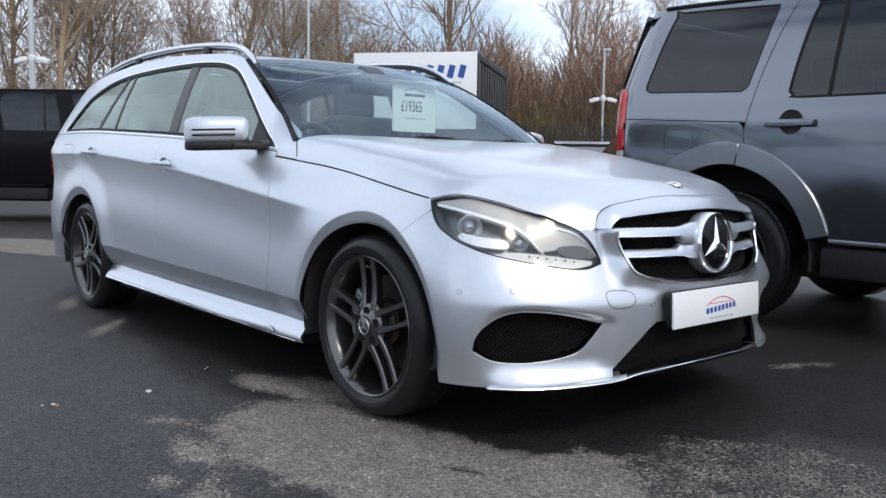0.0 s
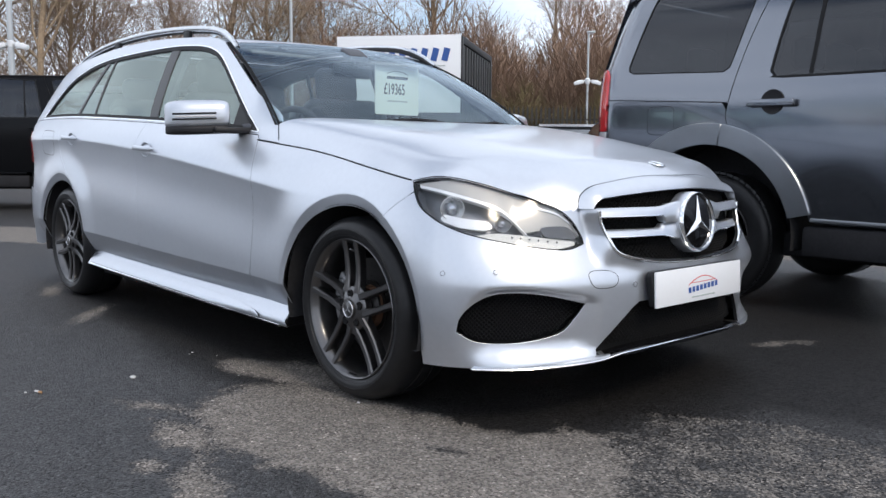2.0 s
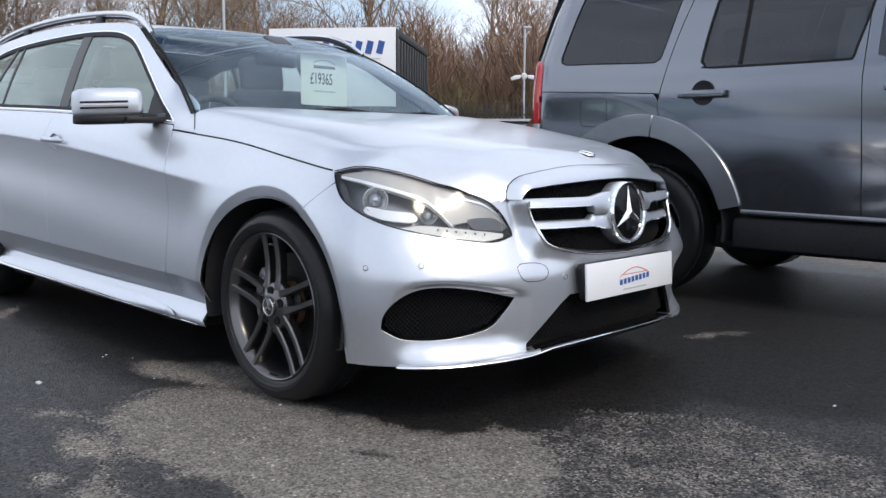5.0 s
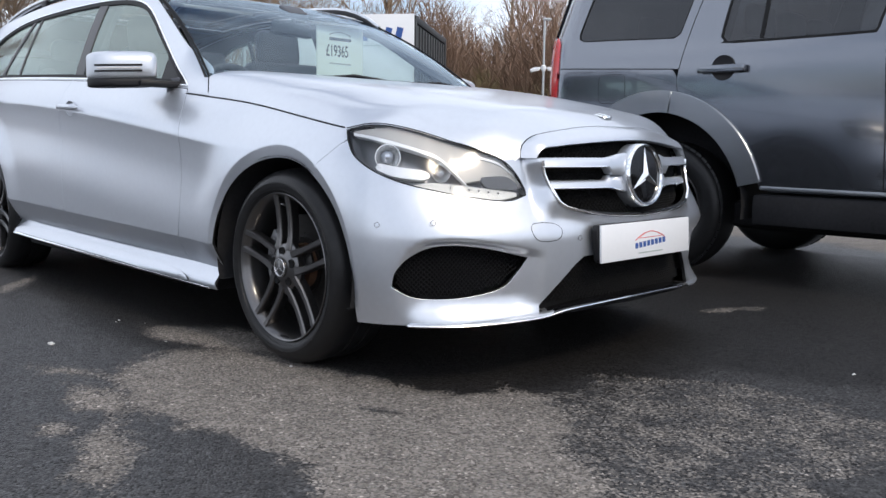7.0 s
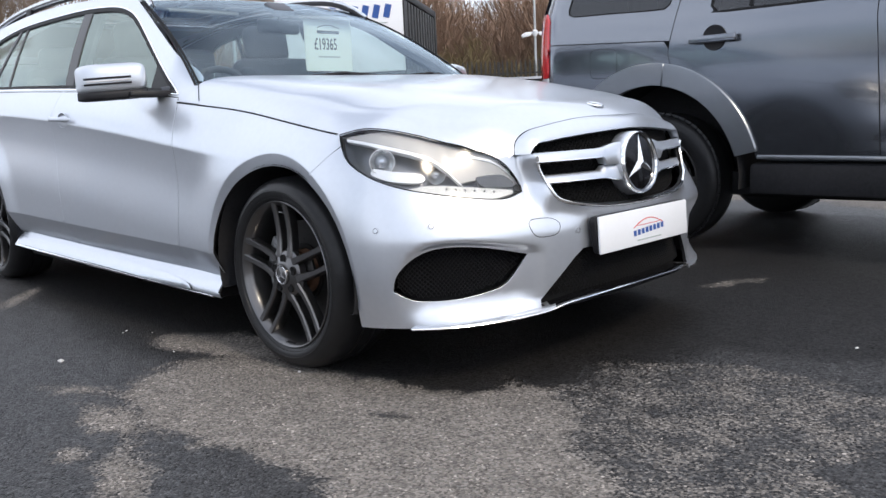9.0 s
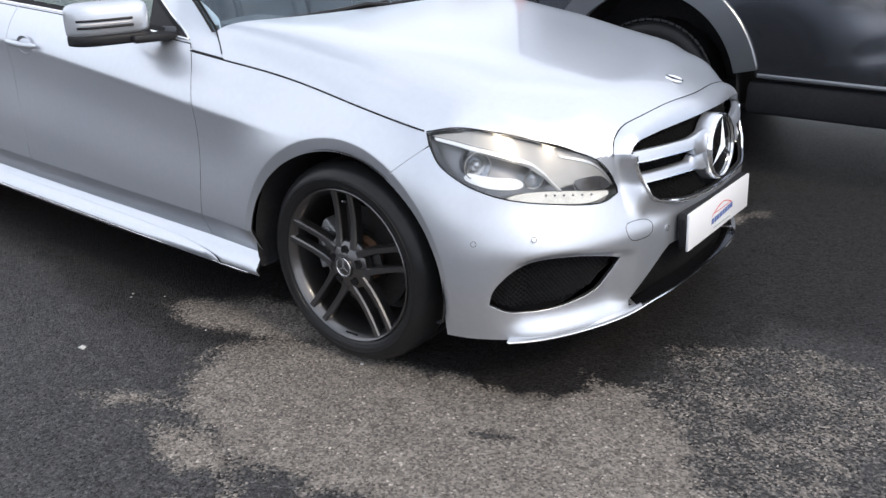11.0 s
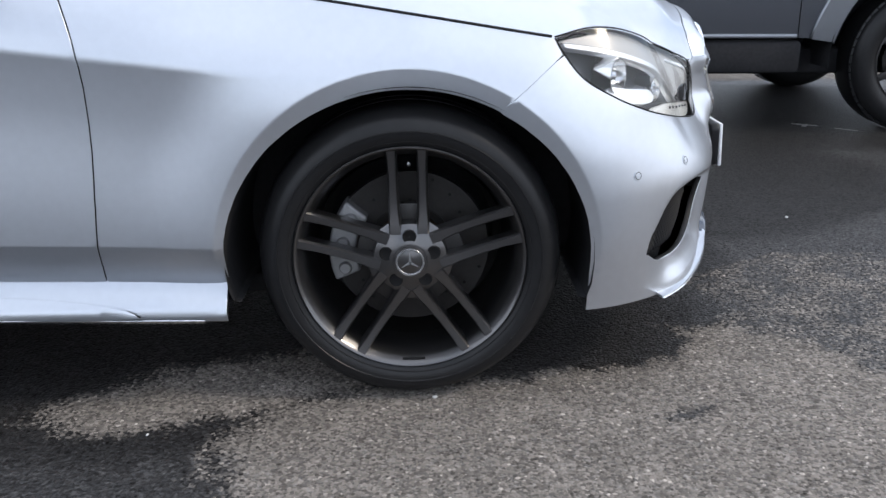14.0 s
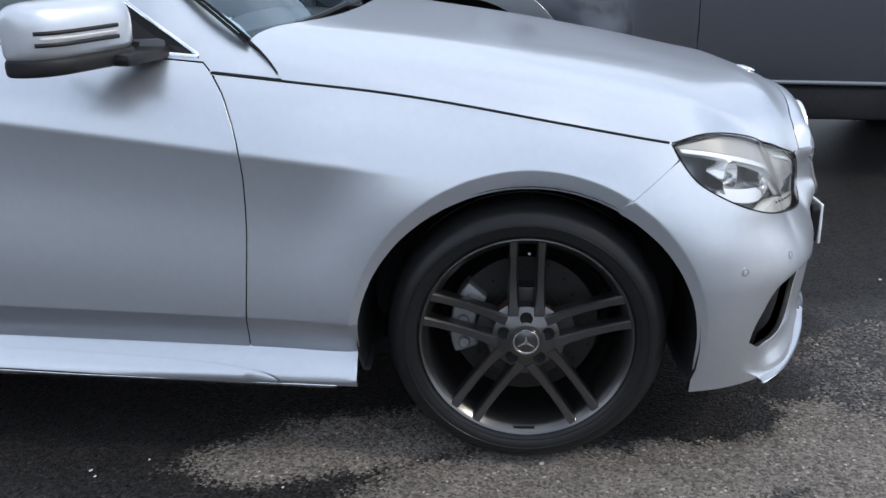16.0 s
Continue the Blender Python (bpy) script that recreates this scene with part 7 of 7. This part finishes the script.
# unseen belts of trees added round the yard, behind the camera, for the reflections
for wood_a, wood_b, wood_seed in (((-20.0, -58.0), (-62.0, -10.0), 31), ((45.0, -50.0), (-20.0, -58.0), 32), ((66.0, 10.0), (45.0, -50.0), 33), ((-20.0, 52.0), (66.0, 10.0), 34)):
    thicket("far_wood", wood_a, wood_b, 9.0, 4.5, 2000, wood_seed, TWIG, "ring of brown far woodland without leaves, added where unseen", thick=4.0)
thicket("hedge", (-20.6, 18.6), (-14.0, 24.6), 1.8, 4.6, 11000, 9, HEDGE, "olive-brown bare hedge along the fence", 0.6, 1.1, 2.0)


# ---- inside the estate ----
def seat(x, y, rear=False):
    w = 0.50 if not rear else 0.46
    unit = part("seat", box(0.50, w, 0.16, Matrix.Translation((x + 0.22, y, 0.56)), 0.05, 3), LEATHER, estate, "black leather seat")
    lean = Matrix.Translation((x - 0.06, y, 0.88)) @ Matrix.Rotation(radians(-17), 4, "Y")
    part("backrest", box(0.14, w, 0.60, lean, 0.055, 3), LEATHER, unit)
    for s in (-1, 1):
        part("bolster", box(0.10, 0.08, 0.50, lean @ Matrix.Translation((0.05, s * (w / 2 - 0.03), -0.02)), 0.03, 3), LEATHER, unit)
    hz = 1.255 if not rear else 1.20
    part("headrest", box(0.11, 0.27, 0.20, Matrix.Translation((x - 0.19, y, hz)) @ Matrix.Rotation(radians(-8), 4, "Y"), 0.05, 4), LEATHER, unit)
    for s in (-1, 1):
        part("headrest_post", rod((x - 0.165, y + s * 0.06, 1.08), (x - 0.185, y + s * 0.06, hz - 0.05), 0.007), CHROME, unit)


for sx, sy, back in ((-1.66, -0.37, False), (-1.66, 0.37, False), (-2.55, -0.42, True), (-2.55, 0.42, True), (-2.55, 0.0, True)):
    seat(sx, sy, back)


def dashboard():
    bm = bmesh.new()
    rows = []
    for x, z in ((-0.58, 0.935), (-0.72, 0.952), (-0.90, 0.950), (-1.02, 0.925), (-1.08, 0.86), (-1.10, 0.62)):
        rows.append([bm.verts.new((x - 0.05 * y * y, y * 0.735, z + (0.028 * math.exp(-((y + 0.5) / 0.22) ** 2) if -1.05 < x < -0.6 else 0))) for y in np.linspace(-1, 1, 29)])
    for a, b in zip(rows, rows[1:]):
        for k in range(28):
            bm.faces.new((a[k], a[k + 1], b[k + 1], b[k]))
    bmesh.ops.recalc_face_normals(bm, faces=bm.faces[:])
    dash = part("dashboard", bm, CABIN, estate, "dark dashboard")
    part("dash_trim", tube([(-1.088 - 0.05 * y * y, y * 0.72, 0.845) for y in np.linspace(-1, 1, 15)], 0.012, 8), SATIN, dash)
    for y in (-0.66, -0.09, 0.09, 0.66):
        part("air_vent", lathe([(0.0005, 0), (0.03, 0), (0.036, 0.006), (0.04, 0)], 20, Matrix.Translation((-1.10, y, 0.885)) @ Matrix.Rotation(radians(-90), 4, "Y")), CHROME, dash)


dashboard()
wheel_m = Matrix.Translation((-1.20, -0.37, 0.90)) @ Matrix.Rotation(radians(-66), 4, "Y")
ringpts = [wheel_m @ Vector((0.188 * math.cos(a), 0.188 * math.sin(a), 0)) for a in np.linspace(0, 2 * math.pi, 41)[:-1]]
steer = part("steering_wheel", tube(ringpts, 0.016, 10, closed=True, up=Vector((0.3, 0.9, 0.2))), LEATHER, estate, "black leather steering wheel")
part("wheel_hub", lathe([(0.0005, 0.035), (0.05, 0.03), (0.075, 0.01), (0.08, -0.02)], 28, wheel_m), CABIN, steer)
for a in (0, 180, 270):
    part("wheel_spoke", box(0.13, 0.035, 0.012, wheel_m @ Matrix.Rotation(radians(a + 90), 4, "Z") @ Matrix.Translation((0.12, 0, 0.006)), 0.005), SATIN, steer)
part("steering_column", rod((-1.18, -0.37, 0.89), (-0.95, -0.37, 0.80), 0.04), CABIN, steer)

# rear-view mirror and sensor pod at the screen
pod = part("sensor_pod", box(0.10, 0.12, 0.035, Matrix.Translation((-1.155, 0, 1.352)) @ Matrix.Rotation(radians(28), 4, "Y"), 0.012, 3), CABIN, estate, "grey sensor pod behind the screen")
rvm = part("interior_mirror", box(0.045, 0.25, 0.07, Matrix.Translation((-1.17, 0, 1.275)) @ Matrix.Rotation(radians(8), 4, "Z"), 0.018, 3), PLASTIC, estate)
part("mirror_stem", rod((-1.16, 0, 1.28), (-1.15, 0, 1.345), 0.01), PLASTIC, rvm)
for y in (-0.34, 0.36):
    part("sun_visor", box(0.16, 0.36, 0.016, Matrix.Translation((-1.33, y, 1.350)) @ Matrix.Rotation(radians(10), 4, "Y"), 0.006), HEADLINER, estate)
sheet("headliner", roof, chain(straight([(-1.30, 0), (-1.38, -0.50), (-3.45, -0.46), (-3.45, 0), (-2.72, 0), (-2.72, -0.45), (-1.52, -0.45), (-1.44, -0.25), (-1.42, 0), (-1.30, 0)], 0.06)), HEADLINER, estate, both=True, step=0.1, flange=0, lift=0.035, flip=True)
part("cabin_floor", box(2.9, 1.40, 0.05, Matrix.Translation((-2.2, 0, 0.36)), 0.01), CABIN, estate)
part("boot_floor", box(1.0, 1.2, 0.05, Matrix.Translation((-3.3, 0, 0.66)), 0.01), CABIN, estate)
part("centre_console", box(0.9, 0.22, 0.28, Matrix.Translation((-1.5, 0, 0.55)), 0.03), CABIN, estate)
for sg in (-1, 1):
    for x0, x1 in ((-0.80, -1.72), (-1.80, -2.62)):
        part("door_card", box(abs(x1 - x0), 0.05, 0.58, Matrix.Translation(((x0 + x1) / 2, sg * 0.765, 0.70)), 0.02), CABIN, estate)
    part("pillar_trim", box(0.12, 0.03, 0.42, Matrix.Translation((-1.78, sg * 0.675, 1.20)) @ Matrix.Rotation(radians(sg * 24), 4, "X"), 0.01), CABIN, estate)
    belt = tube([(-1.80, sg * 0.63, 1.28), (-1.79, sg * 0.66, 1.0), (-1.72, sg * 0.66, 0.6)], 0.02, 6, flat=0.2)
    part("seat_belt", belt, LEATHER, estate)

# the price card hangs from the passenger sun visor
card_m = Matrix.Translation((-1.300, 0.392, 1.203)) @ Matrix.Rotation(radians(94), 4, "Z") @ Matrix.Rotation(radians(90), 4, "X")
CW, CH = 0.322, 0.262
card = tagged(part("price_card", prism([(-CW / 2 + 0.008, -CH / 2), (CW / 2 - 0.008, -CH / 2), (CW / 2, -CH / 2 + 0.008), (CW / 2, CH / 2 - 0.008), (CW / 2 - 0.008, CH / 2), (-CW / 2 + 0.008, CH / 2), (-CW / 2, CH / 2 - 0.008), (-CW / 2, -CH / 2 + 0.008)], 0.004, card_m), CARD, None), "pale green price card behind the windscreen", "sign")


def words(name, text, size, m, material, parent):
    cu = bpy.data.curves.new(name, "FONT")
    cu.body, cu.size, cu.align_x, cu.align_y, cu.extrude, cu.offset = text, size, "CENTER", "CENTER", 0.0006, 0.0006
    tmp = bpy.data.objects.new(name, cu)
    me = bpy.data.meshes.new_from_object(tmp)
    bpy.data.objects.remove(tmp)
    me.materials.clear()
    me.materials.append(material)
    me.transform(m)
    ob = new(name, me)
    ob.parent = parent
    return ob


words("price", "\u00a319365", 0.084, card_m @ Matrix.Translation((-0.022, 0.004, 0.0046)) @ Matrix.Diagonal((0.62, 1.0, 1, 1)), DARK_INK, card)
part("card_bar", box(0.15, 0.015, 0.0015, card_m @ Matrix.Translation((0, 0.068, 0.0046))), DARK_INK, card)
part("card_arc", tube([card_m @ Vector((0.075 * a, 0.088 + 0.016 * (1 - a * a), 0.0046)) for a in np.linspace(-1, 1, 9)], 0.0018, 5), DARK_INK, card)
part("card_line", box(0.15, 0.007, 0.0015, card_m @ Matrix.Translation((0, -0.058, 0.0046))), PALE_INK, card)

# wipers at the foot of the screen
for u0, u1 in ((-0.70, 0.02), (-0.05, 0.72)):
    pts = []
    for u in np.linspace(u0, u1, 12):
        x, y, z = (float(v) for v in screen(np.array(u), np.array(0.012 + 0.02 * (u - u0) / (u1 - u0))))
        pts.append((x + 0.010, y, z + 0.004))
    blade = part("wiper", tube(pts, 0.008, 6), PLASTIC, estate, "black wiper")
    part("wiper_arm", tube([(pts[-1][0] + 0.04, pts[-1][1] + 0.02, pts[-1][2] - 0.01), (pts[-4][0] + 0.02, pts[-4][1], pts[-4][2] + 0.008), pts[6]], 0.008, 6), PLASTIC, blade)


# ---- small litter on the tarmac ----
def pebble(x, y, r, seed):
    rng = random.Random(seed)
    bm = bmesh.new()
    bmesh.ops.create_icosphere(bm, subdivisions=2, radius=r)
    for v in bm.verts:
        v.co = Vector((v.co.x * 1.25, v.co.y, v.co.z * 0.6)) * (0.8 + 0.4 * rng.random())
    bm.transform(Matrix.Translation((x, y, r * 0.42)) @ Matrix.Rotation(rng.random() * 6, 4, "Z"))
    tagged(part("pebble", bm, LITTER, None), "small pale pebble lying on damp tarmac", "stone", "loose pebbles")


for k, (x, y, r) in enumerate(((-0.78, -1.326, 0.010), (-1.02, -0.968, 0.004), (-1.0, -0.99, 0.0035), (-0.90, -0.913, 0.003), (1.369, 0.446, 0.006), (-0.83, -1.70, 0.0045), (0.05, -0.86, 0.005), (-0.55, -1.0, 0.003))):
    pebble(x, y, r, 40 + k)
stub = tagged(empty("cigarette_end", Matrix.Translation((-0.80, -1.665, 0))), "stubbed-out cigarette end lying on the damp tarmac", "litter")
for nm, material, x0, x1, r in (("paper", LITTER, -0.017, 0.004, 0.0042), ("filter", CORK, 0.004, 0.018, 0.0045)):
    part(nm, tube([(x0, x0 * 0.3, 0.0045), ((x0 + x1) / 2, (x0 + x1) * 0.16, 0.0047), (x1, x1 * 0.3, 0.0045)], r, 10), material, stub)


def chalk(points, wide, seed):
    """A faint scuffed line of white on the ground."""
    rng = random.Random(seed)
    bm = bmesh.new()
    rows = []
    pts = straight(points, 0.03)
    for i, p in enumerate(pts):
        q = pts[min(i + 1, len(pts) - 1)] - pts[max(i - 1, 0)]
        n = Vector((-q[1], q[0], 0)).normalized()
        w = wide * (0.4 + 0.8 * rng.random()) / 2
        rows.append([bm.verts.new(Vector((p[0], p[1], 0.003)) + n * s * w) for s in (-1, 1)])
    for a, b in zip(rows, rows[1:]):
        bm.faces.new((a[0], a[1], b[1], b[0]))
    return bm


marks = tagged(part("ground_mark", chalk([(2.10, 2.20), (2.24, 2.11)], 0.03, 1), CHALK, None), "faint white scuffed line on the tarmac", "ground marking")
part("mark_stroke", chalk([(2.13, 2.11), (2.20, 2.20)], 0.025, 2), CHALK, marks)
part("mark_stroke", chalk([(2.28, 2.06), (2.40, 1.965)], 0.022, 3), CHALK, marks)
